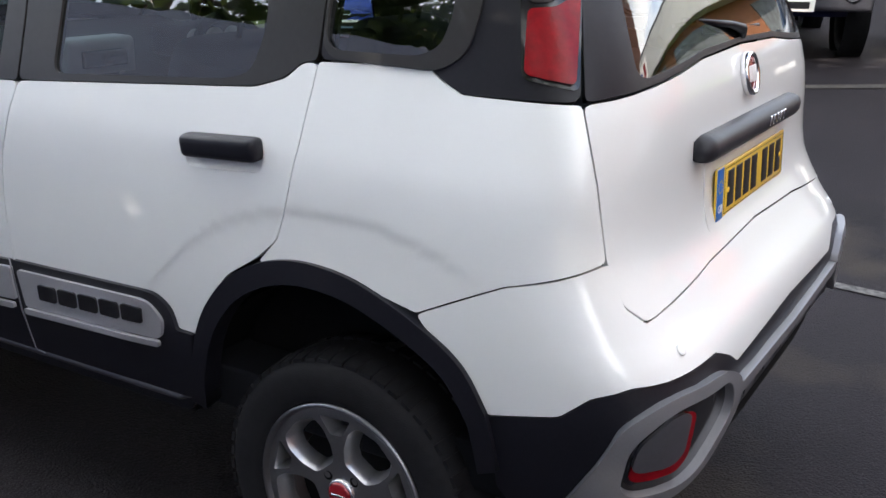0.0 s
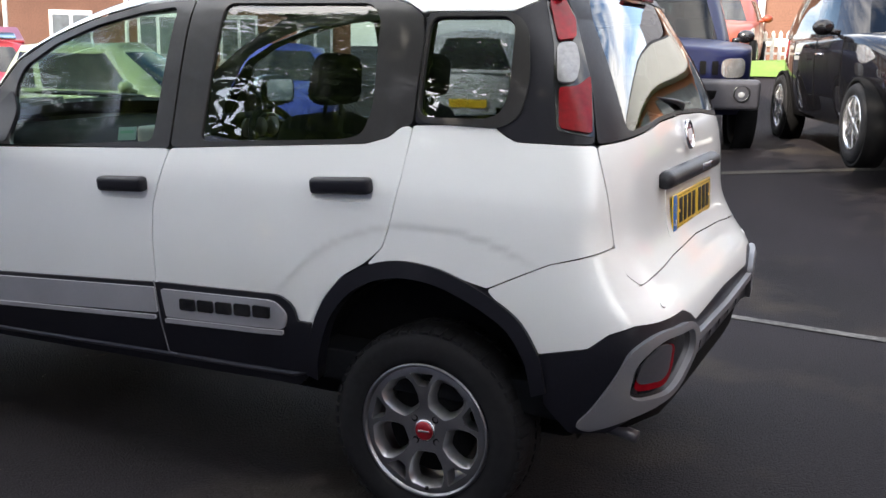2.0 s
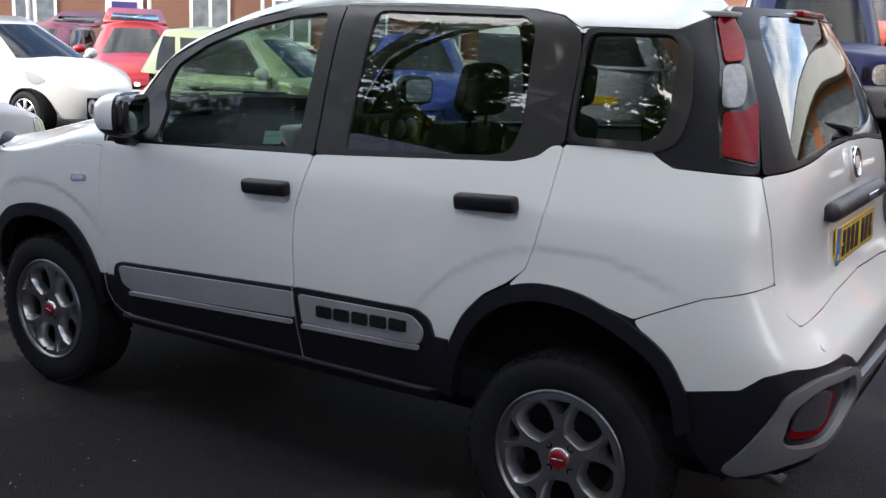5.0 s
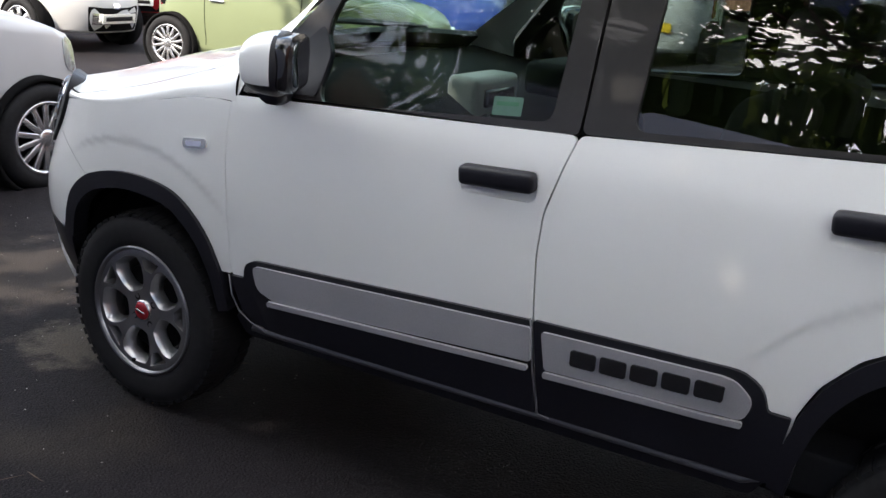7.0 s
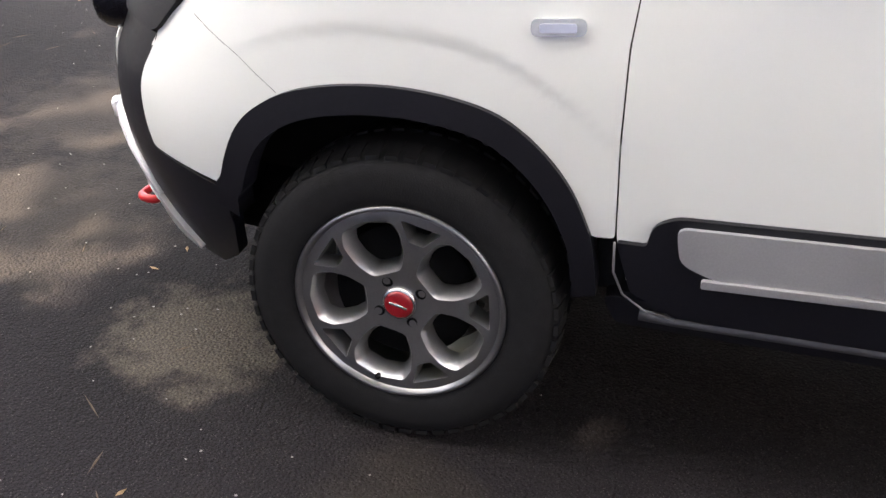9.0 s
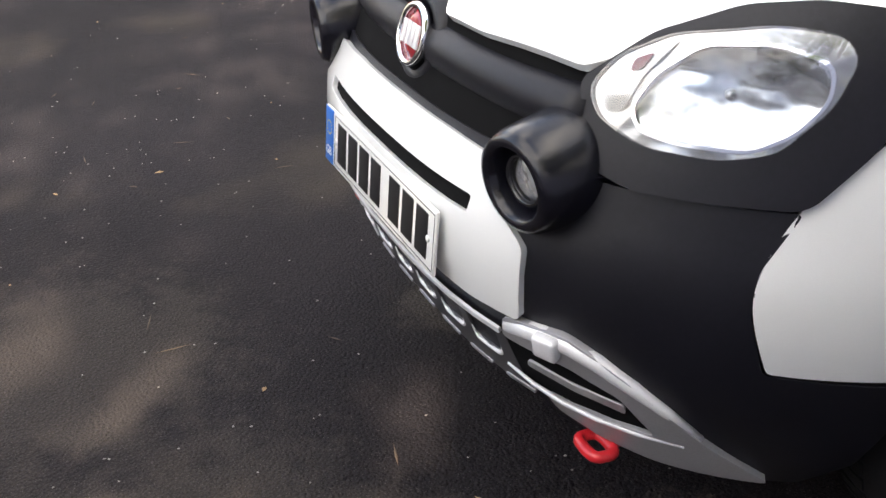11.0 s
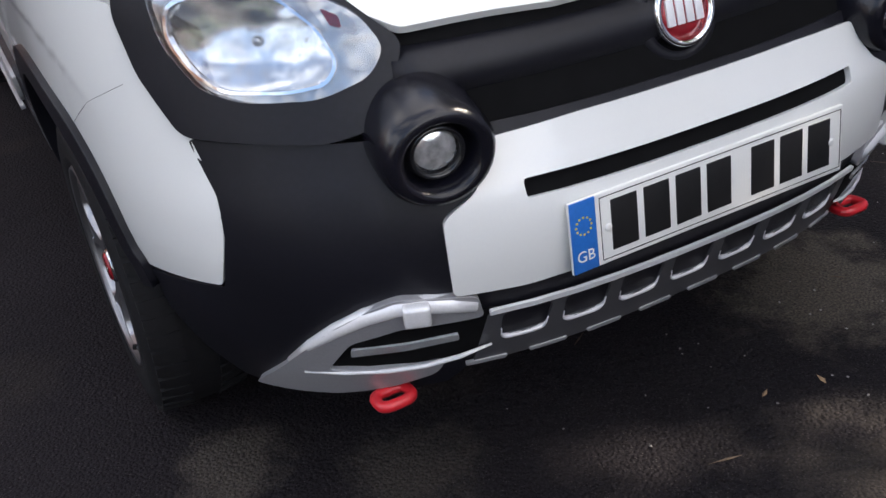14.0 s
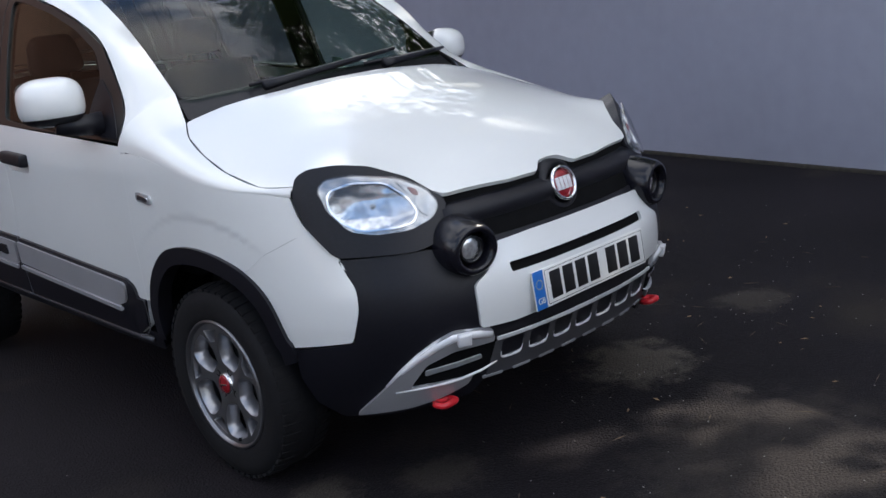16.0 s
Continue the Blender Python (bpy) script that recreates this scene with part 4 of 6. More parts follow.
def badge(parent, where, way, r):
    """A round badge: chrome ring, red field and a plain pale bar."""
    e = new("badge")
    e.parent = parent
    e.matrix_local = Matrix.Translation(where) @ Vector(way).to_track_quat("Z", "Y").to_matrix().to_4x4()
    bm = bmesh.new()
    lathe(bm, [(r, -0.01), (r, 0.004), (r * 0.96, 0.008), (r * 0.84, 0.008), (r * 0.80, 0.002), (r * 0.80, -0.01)], 40, "z", (0, 0, 0), True)
    part("badge_ring", bm, CHROME, e, "chrome badge ring")
    bm = bmesh.new()
    lathe(bm, [(r * 0.81, -0.006), (r * 0.81, 0.001), (r * 0.5, 0.003), (0.002, 0.004)], 32, "z")
    part("badge_field", bm, BADGERED, e, "dark red badge field")
    for k in range(4):
        bm = bmesh.new()
        box(bm, (-0.009 * r / 0.05, -r * 0.36, 0.001), (0.009 * r / 0.05 * 0.4, r * 0.36, 0.006), 0.001)
        b = part("badge_bar", bm, LITSILVER, e, "pale upright badge bar")
        b.matrix_local = pose((k - 1.5) * r * 0.32 + 0.002, 0, 0)


badge(car, (0, 3.040, 0.815), (0, 1, 0.30), 0.053)
bm = bmesh.new()
lathe(bm, [(0.082, -0.07), (0.082, -0.022), (0.078, -0.008), (0.070, 0.000), (0.058, 0.002), (0.056, -0.01)], 40, "z")
bh = part("badge_mount", bm, PLASTIC, car, "black round badge mount")
bh.matrix_local = Matrix.Translation((0, 3.031, 0.812)) @ Vector((0, 1, 0.30)).to_track_quat("Z", "Y").to_matrix().to_4x4()


def number_plate(parent, mid, way, ground_mat, wide=0.52):
    """A plate with a blue end band; the characters are plain bars."""
    e = new("number_plate")
    e.parent = parent
    e.matrix_local = Matrix.Translation(mid) @ Vector(way).to_track_quat("Y", "Z").to_matrix().to_4x4()
    bm = bmesh.new()
    box(bm, (-wide / 2, -0.006, -0.0555), (wide / 2, 0.0, 0.0555), 0.0025)
    part("plate_base", bm, ground_mat, e, "plate base")
    s = 1 if way[1] > 0 else -1
    bm = bmesh.new()
    box(bm, (wide / 2 - 0.044, -0.004, -0.0545), (wide / 2 - 0.001, 0.0012, 0.0545), 0.001)
    band = part("plate_band", bm, PLATEBLUE, e, "blue end band")
    bm = bmesh.new()
    for k in range(12):
        a = k * math.tau / 12
        box(bm, (wide / 2 - 0.0225 + 0.013 * math.cos(a) - 0.0015, 0.0008, 0.016 + 0.013 * math.sin(a) - 0.0015), (wide / 2 - 0.0225 + 0.013 * math.cos(a) + 0.0015, 0.0016, 0.016 + 0.013 * math.sin(a) + 0.0015))
    part("ring_of_dots", bm, PLATEYELLOW, band, "ring of small yellow dots", False)
    words = bpy.data.curves.new("country_letters", "FONT")
    words.body, words.size, words.align_x, words.extrude = "GB", 0.024, "CENTER", 0.0004
    raw = bpy.data.objects.new("country_letters", words)
    letters = new("country_letters", bpy.data.meshes.new_from_object(raw))
    bpy.data.objects.remove(raw)
    letters.data.materials.append(PLATEWHITE)
    letters.parent = tagged(band, "blue end band")
    letters.matrix_local = Matrix(((-1, 0, 0, wide / 2 - 0.0225), (0, 0, 1, 0.0018), (0, 1, 0, -0.038), (0, 0, 0, 1)))
    tagged(letters, "white country letters")
    bm = bmesh.new()
    for x0, x1, z0, z1 in ((-0.255, 0.208, 0.0475, 0.0487), (-0.255, 0.208, -0.0487, -0.0475), (-0.2555, -0.2543, -0.0487, 0.0487), (0.2075, 0.2087, -0.0487, 0.0487)):
        box(bm, (x0 * wide / 0.52, -0.003, z0), (x1 * wide / 0.52, 0.0006, z1))
    part("plate_border", bm, PLATEINK, e, "thin black border line")
    for k in range(7):
        x = 0.168 - 0.058 * k - (0.028 if k > 3 else 0)
        x *= wide / 0.52
        bm = bmesh.new()
        box(bm, (x - 0.024, -0.003, -0.038), (x + 0.022, 0.0012, 0.040), 0.001)
        part("plate_bar", bm, PLATEINK, e, "plain black bar")
    for x in (-0.235, 0.196):
        bm = bmesh.new()
        lathe(bm, [(0.006, -0.002), (0.006, 0.002), (0.003, 0.003)], 12, "y", (x, 0, 0.0))
        part("plate_screw", bm, ground_mat, e)
    return e


number_plate(car, (0, 3.124, 0.567), (0, 1, 0.10), PLATEWHITE)

# tail
fascia("rear_bumper_lower", [(mid_r, 0.672), (-0.762, 0.662), (-0.730, 0.686), (-0.686, 0.708), (-0.51, 0.708), (-0.458, 0.684), (-0.418, 0.638), (-0.314, 0.604), (-0.33, 0.46), (-0.39, 0.385), (-0.47, 0.40), (-0.53, 0.455), (-0.65, 0.500), (-0.76, 0.535), (mid_r, 0.535)], PLASTIC, car, True, 0.001, 0.03, 0.008, 0.05, "black lower rear bumper")
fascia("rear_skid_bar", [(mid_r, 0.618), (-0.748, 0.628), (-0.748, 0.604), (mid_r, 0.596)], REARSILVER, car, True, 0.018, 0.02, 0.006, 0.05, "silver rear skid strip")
for k in range(5):
    x = -0.3 + 0.15 * k
    rib = []
    for dx, z in ((-0.04, 0.580), (0.04, 0.580), (0.034, 0.548), (-0.034, 0.548)):
        u = at_x(abs(x + dx), z, True)
        rib.append((u if x + dx < 0 else 2 * mid_r - u, z))
    panel("rear_skid_rib", rounded(rib, 0.012), skin, GREYBAR, car, 0.06, 0.010, 0.004, "grey rear skid block")
bm = bmesh.new()
bar = []
for k in range(-10, 11):
    x = 0.0375 * k
    p, n = on_skin(at_x(abs(x), 1.045, True), 1.045, 0.012)
    bar.append((x, p.y, p.z))
tube(bm, bar, [0.022] + [0.029] * 19 + [0.022], 12)
gb = part("tailgate_bar", bm, BARBLACK, tg, "grey tailgate grab bar")
for k in range(5):
    bm = bmesh.new()
    box(bm, (-0.008, -0.004, -0.011), (0.008, 0.002, 0.011), 0.002)
    b = part("badge_bar", bm, CHROME, gb, "pale raised badge bar")
    b.matrix_local = pose(0.05 + 0.03 * k, curve(REAR, 1.045) - 0.040, 1.048)
number_plate(car, (0.02, curve(REAR, 0.93) - 0.014, 0.932), (0, -1, 0.06), PLATEYELLOW, 0.55)
fascia("plate_recess", [(mid_r, 1.02), X(0.30, 1.015, True), X(0.30, 0.868, True), (mid_r, 0.864)], WHITE, tg, True, 0.003, 0.004, 0.012, 0.05, "white plate surround")
badge(tg, (0, curve(REAR, 1.155) - 0.010, 1.155), (0, -1, 0.2), 0.048)
bm = bmesh.new()
tube(bm, [(0.02, -0.508, 1.235), (0.0, -0.515, 1.25), (-0.06, -0.508, 1.262), (-0.30, -0.480, 1.285)], [0.013, 0.012, 0.008, 0.004], 8)
tube(bm, [(0.18, -0.502, 1.245), (-0.34, -0.476, 1.275)], 0.005, 6)
part("rear_wiper", bm, PLASTIC, tg, "black rear wiper")
bm = bmesh.new()
box(bm, (-0.13, -0.372, 1.572), (0.13, -0.335, 1.590), 0.004)
part("brake_light", bm, REDLENS, tg, "red high brake light")
bm = bmesh.new()
tube(bm, [(-0.40, -0.35, 0.28), (-0.42, -0.48, 0.28), (-0.43, -0.545, 0.272)], 0.020, 12)
part("exhaust_pipe", bm, GREYBAR, car, "short exhaust pipe")
# front wipers
for x0, x1, t0, t1 in ((0.34, -0.24, 0.0, 0.075), (-0.16, -0.58, 0.0, 0.05)):
    bm = bmesh.new()
    pts = []
    for k in range(7):
        s = k / 6
        q = Vector(screen(x0 + (x1 - x0) * s, t0 + (t1 - t0) * s))
        pts.append(q + Vector((0, 0.012, 0.018)))
    tube(bm, pts, [0.018, 0.014, 0.012, 0.011, 0.010, 0.009, 0.007], 6)
    tube(bm, [Vector(screen(x0 - 0.25 * (x0 - x1) + 0.18, t0 + 0.03)) + Vector((0, 0.006, 0.010)), Vector(screen(x1 - 0.06, t1 + 0.02)) + Vector((0, 0.006, 0.010))], 0.006, 6)
    part("front_wiper", bm, PLASTIC, car, "black windscreen wiper")


# wheels
def wheel_face(u, v):
    r = math.hypot(u, v)
    return (0.083 - 0.10 * max(0.0, 0.15 - r) ** 1.1 - 0.25 * max(0.0, r - 0.185), u, v)


def build_wheel(parent, name="wheel"):
    w = new(name)
    w.parent = parent
    bm = bmesh.new()
    lathe(bm, [(0.196, -0.085), (0.24, -0.094), (0.280, -0.090), (0.300, -0.075), (0.306, -0.05), (0.306, 0.05), (0.300, 0.075), (0.285, 0.088), (0.262, 0.094), (0.245, 0.092), (0.225, 0.093), (0.212, 0.088), (0.200, 0.080)], 72, "x", (0, 0, 0), True)
    ty = part("tyre", bm, RUBBER, w, "black road tyre")
    bm = bmesh.new()
    for k in range(54):
        a = k * math.tau / 54
        for s in (-1, 1):
            n0 = len(bm.verts)
            box(bm, (0.028, -0.013, 0.294), (0.084, 0.010, 0.3105))
            bm.verts.ensure_lookup_table()
            vs = bm.verts[n0:]
            for v in vs:
                if v.co.z > 0.305 and v.co.x > 0.05:
                    v.co.z -= 0.008
                v.co.x *= s
            bmesh.ops.rotate(bm, verts=vs, cent=(0, 0, 0), matrix=Matrix.Rotation(a + (0.05 if s > 0 else 0), 3, "X"))
    bmesh.ops.recalc_face_normals(bm, faces=bm.faces)
    tagged(part("tread", bm, RUBBER, ty, "blocky tread", False), kind="stuff")
    bm = bmesh.new()
    lathe(bm, [(0.207, 0.086), (0.203, 0.092), (0.197, 0.090), (0.190, 0.070), (0.178, 0.0), (0.180, -0.07), (0.200, -0.085), (0.204, -0.08)], 72, "x", (0, 0, 0), True)
    part("rim", bm, RIMGREY, w, "grey alloy rim edge")
    holes = []
    disc = [(0.199 * math.cos(k * math.tau / 60), 0.199 * math.sin(k * math.tau / 60)) for k in range(60)]
    for k in range(5):
        a = radians(90 + 36 + 72 * k)
        def polar(r, d, a=a):
            return (r * math.cos(a + radians(d)), r * math.sin(a + radians(d)))
        big = [polar(0.072, -25), polar(0.110, -27.5), polar(0.150, -23.5), polar(0.174, -17), polar(0.179, 0), polar(0.174, 17), polar(0.150, 23.5), polar(0.110, 27.5), polar(0.072, 25), polar(0.064, 0)]
        disc = keyhole(disc, rounded(big, 0.010, 3))
        holes.append(rounded(big, 0.010, 3))
        b = a + radians(36)
        def polar2(r, d, a=b):
            return (r * math.cos(a + radians(d)), r * math.sin(a + radians(d)))
        small = rounded([polar2(0.136, -6.0), polar2(0.158, -10.0), polar2(0.179, -13.0), polar2(0.179, 13.0), polar2(0.158, 10.0), polar2(0.136, 6.0)], 0.006, 3)
        disc = keyhole(disc, small)
        holes.append(small)
    panel("spokes", disc, wheel_face, ALLOY, w, 0.04, 0.010, 0.0, "dark grey five-spoke face")
    for hole in holes:
        # bevelled walls of each window
        bm = bmesh.new()
        cu, cv = sum(p[0] for p in hole) / len(hole), sum(p[1] for p in hole) / len(hole)
        rows = []
        for depth, k in ((0.0005, 1.0), (0.014, 0.85), (0.042, 0.78)):
            row = []
            for u, v in hole:
                f = Vector(wheel_face(u, v))
                row.append(bm.verts.new((f.x - depth, cu + (f.y - cu) * k, cv + (f.z - cv) * k)))
            rows.append(row)
        for A, B in zip(rows, rows[1:]):
            for i in range(len(A)):
                j = (i + 1) % len(A)
                if (A[i].co - A[j].co).length > 1e-6:
                    bm.faces.new((A[i], A[j], B[j], B[i]))
        bmesh.ops.recalc_face_normals(bm, faces=bm.faces)
        part("window_wall", bm, GLINTGREY, w, "bright bevelled window wall")
    bm = bmesh.new()
    lathe(bm, [(0.14, 0.02), (0.14, 0.032), (0.06, 0.034), (0.055, 0.045), (0.01, 0.045)], 40, "x")
    part("brake_disc", bm, UNDER, w, "dark brake disc")
    bm = bmesh.new()
    lathe(bm, [(0.036, 0.03), (0.034, 0.080), (0.031, 0.083), (0.028, 0.083)], 28, "x")
    part("hub", bm, ALLOYCUT, w, "bright hub")
    bm = bmesh.new()
    lathe(bm, [(0.0285, 0.06), (0.0285, 0.0855), (0.024, 0.088), (0.004, 0.0885)], 28, "x")
    part("centre_cap", bm, BADGERED, w, "dark red centre cap")
    bm = bmesh.new()
    box(bm, (0.085, -0.018, -0.0025), (0.0895, 0.018, 0.0025), 0.001)
    part("cap_bar", bm, CHROME, w)
    for k in range(4):
        bm = bmesh.new()
        a = radians(45 + 90 * k)
        lathe(bm, [(0.0125, 0.03), (0.0125, 0.0745), (0.009, 0.076), (0.003, 0.072)], 10, "x", (0, 0.049 * math.cos(a), 0.049 * math.sin(a)))
        part("wheel_bolt", bm, UNDER, w)
    bm = bmesh.new()
    tube(bm, [(0.06, 0.0, -0.186), (0.088, 0.0, -0.176)], 0.006, 8)
    part("valve", bm, RUBBER, w, "black tyre valve")
    return w


for sx in (-1, 1):
    for y, spin in ((0, -4), (2.3, 12)):
        w = build_wheel(car)
        w.matrix_local = pose(sx * 0.700, y, 0.311, 0, 0, 0 if sx > 0 else 180) @ pose(0, 0, 0, spin * sx, 0, 0)


# cabin
def seat_parts(x, y, wide=0.50):
    s = new("seat")
    s.parent = car
    bm = bmesh.new()
    box(bm, (-wide / 2, -0.24, 0.0), (wide / 2, 0.27, 0.15), 0.05, 3)
    part("cushion", bm, FABRIC, s, "dark fabric cushion")
    bm = bmesh.new()
    box(bm, (-wide / 2, -0.07, 0.0), (wide / 2, 0.07, 0.60 if wide < 0.7 else 0.55), 0.06, 4)
    for v in bm.verts:
        v.co.x *= 1 - 0.30 * (max(0, v.co.z - 0.25) / 0.4) ** 2 * min(1, 0.6 / wide)
    b = part("backrest", bm, FABRIC, s, "dark fabric backrest")
    b.matrix_local = pose(0, -0.24, 0.10, 14)
    for hx in ([0] if wide < 0.7 else [-wide * 0.3, wide * 0.3]):
        bm = bmesh.new()
        box(bm, (-0.12, -0.05, 0.0), (0.12, 0.05, 0.17), 0.05, 4)
        for v in bm.verts:
            v.co.x *= 1 - 0.25 * (v.co.z / 0.17) ** 2
        tube(bm, [(-0.05, 0, -0.08), (-0.05, 0, 0.03)], 0.007, 6)
        tube(bm, [(0.05, 0, -0.08), (0.05, 0, 0.03)], 0.007, 6)
        h = part("headrest", bm, FABRIC, s, "padded headrest")
        h.matrix_local = pose(hx, -0.40, 0.72 if wide < 0.7 else 0.66, 8)
    s.matrix_local = pose(x, y, 0.50)


seat_parts(-0.35, 0.98)
seat_parts(0.35, 0.98)
seat_parts(0, 0.16, 1.15)
bm = bmesh.new()
box(bm, (-0.74, -0.5, 0.40), (0.74, 1.95, 0.50), 0.01)
part("cabin_floor", bm, TRIM, car, "dark cabin floor")
bm = bmesh.new()
prism(bm, [(1.55, 0.62), (1.50, 0.84), (1.53, 0.95), (1.64, 1.015), (1.80, 1.055), (2.04, 1.085), (2.08, 0.60)], -0.70, 0.70, "x", 0.02)
dash = part("dashboard", bm, TRIM, car, "dark grey dashboard")
bm = bmesh.new()
box(bm, (-0.14, 1.55, 0.84), (0.14, 1.66, 1.078), 0.025, 3)
part("centre_stack", bm, GREYTRIM, dash, "light grey centre console panel")
bm = bmesh.new()
box(bm, (-0.09, 1.538, 0.985), (0.09, 1.556, 1.040), 0.008)
part("radio", bm, GLOSSBLACK, dash, "black radio")
for x in (-0.07, 0.07):
    bm = bmesh.new()
    lathe(bm, [(0.03, 1.541), (0.03, 1.556)], 20, "y", (x, 0, 0.935))
    part("air_vent", bm, GLOSSBLACK, dash)
bm = bmesh.new()
box(bm, (0.22, 1.42, 1.0), (0.52, 1.58, 1.11), 0.03, 3)
part("instrument_hood", bm, TRIM, dash, "instrument binnacle")
for x in (0.28, 0.37, 0.46):
    bm = bmesh.new()
    lathe(bm, [(0.042, 1.405), (0.042, 1.418), (0.036, 1.418), (0.036, 1.412)], 24, "y", (x, 0, 1.055))
    part("gauge", bm, GREYTRIM, dash, "round gauge")
sw = new("steering_wheel")
sw.parent = car
sw.matrix_local = pose(0.37, 1.30, 0.97, 65)
bm = bmesh.new()
tube(bm, [(0.185 * math.cos(k * math.tau / 32), 0.185 * math.sin(k * math.tau / 32), 0) for k in range(32)], 0.016, 10, True)
part("wheel_rim", bm, TRIM, sw, "dark steering wheel rim")
bm = bmesh.new()
box(bm, (-0.18, -0.02, -0.03), (0.18, 0.03, -0.005), 0.01)
box(bm, (-0.065, -0.16, -0.035), (0.065, 0.05, 0.01), 0.025)
part("wheel_hub", bm, TRIM, sw, "steering wheel hub")
bm = bmesh.new()
lathe(bm, [(0.024, 0.0), (0.024, 0.012), (0.004, 0.014)], 24, "z", (0, -0.03, 0))
part("badge", bm, CHROME, sw, "small pale round badge")
bm = bmesh.new()
box(bm, (-0.10, 1.40, 1.445), (0.10, 1.43, 1.505), 0.02)
part("rear_view_mirror", bm, TRIM, car, "interior mirror")
bm = bmesh.new()
box(bm, (-0.58, -0.36, 1.10), (0.58, -0.06, 1.13), 0.01)
part("parcel_shelf", bm, TRIM, car, "dark parcel shelf")
bm = bmesh.new()
box(bm, (-0.58, -0.30, 1.555), (0.58, 1.22, 1.57), 0.004)
part("headlining", bm, GREYTRIM, car, "pale headlining")
# paper label inside the near front window
panel("window_sticker", rounded([(1.158, 1.098), (1.084, 1.104), (1.086, 1.146), (1.160, 1.140)], 0.004), skin, STICKER, car, 0.05, 0.001, -0.012, "pale green paper label in the window")
panel("sticker_bar", rounded([(1.150, 1.120), (1.094, 1.125), (1.094, 1.134), (1.150, 1.129)], 0.002), skin, STICKERINK, car, 0.05, 0.001, -0.0105, "green printed bar")


# ---- the place ----
def ease(t):
    return 0.0 if t < 0 else 1.0 if t > 1 else t * t * (3 - 2 * t)


def height(x, y):
    """The car park climbs gently behind the car and falls away ahead of it."""
    back = ease((6.0 - y) / 4.5)
    return (0.48 * ease((x - 3.0) / 6.0) + 0.75 * ease((x - 9.5) / 4.0)) * back - 0.12 * ease((y - 4.5) / 3.0) - 0.2 * ease((y - 12.0) / 8.0)


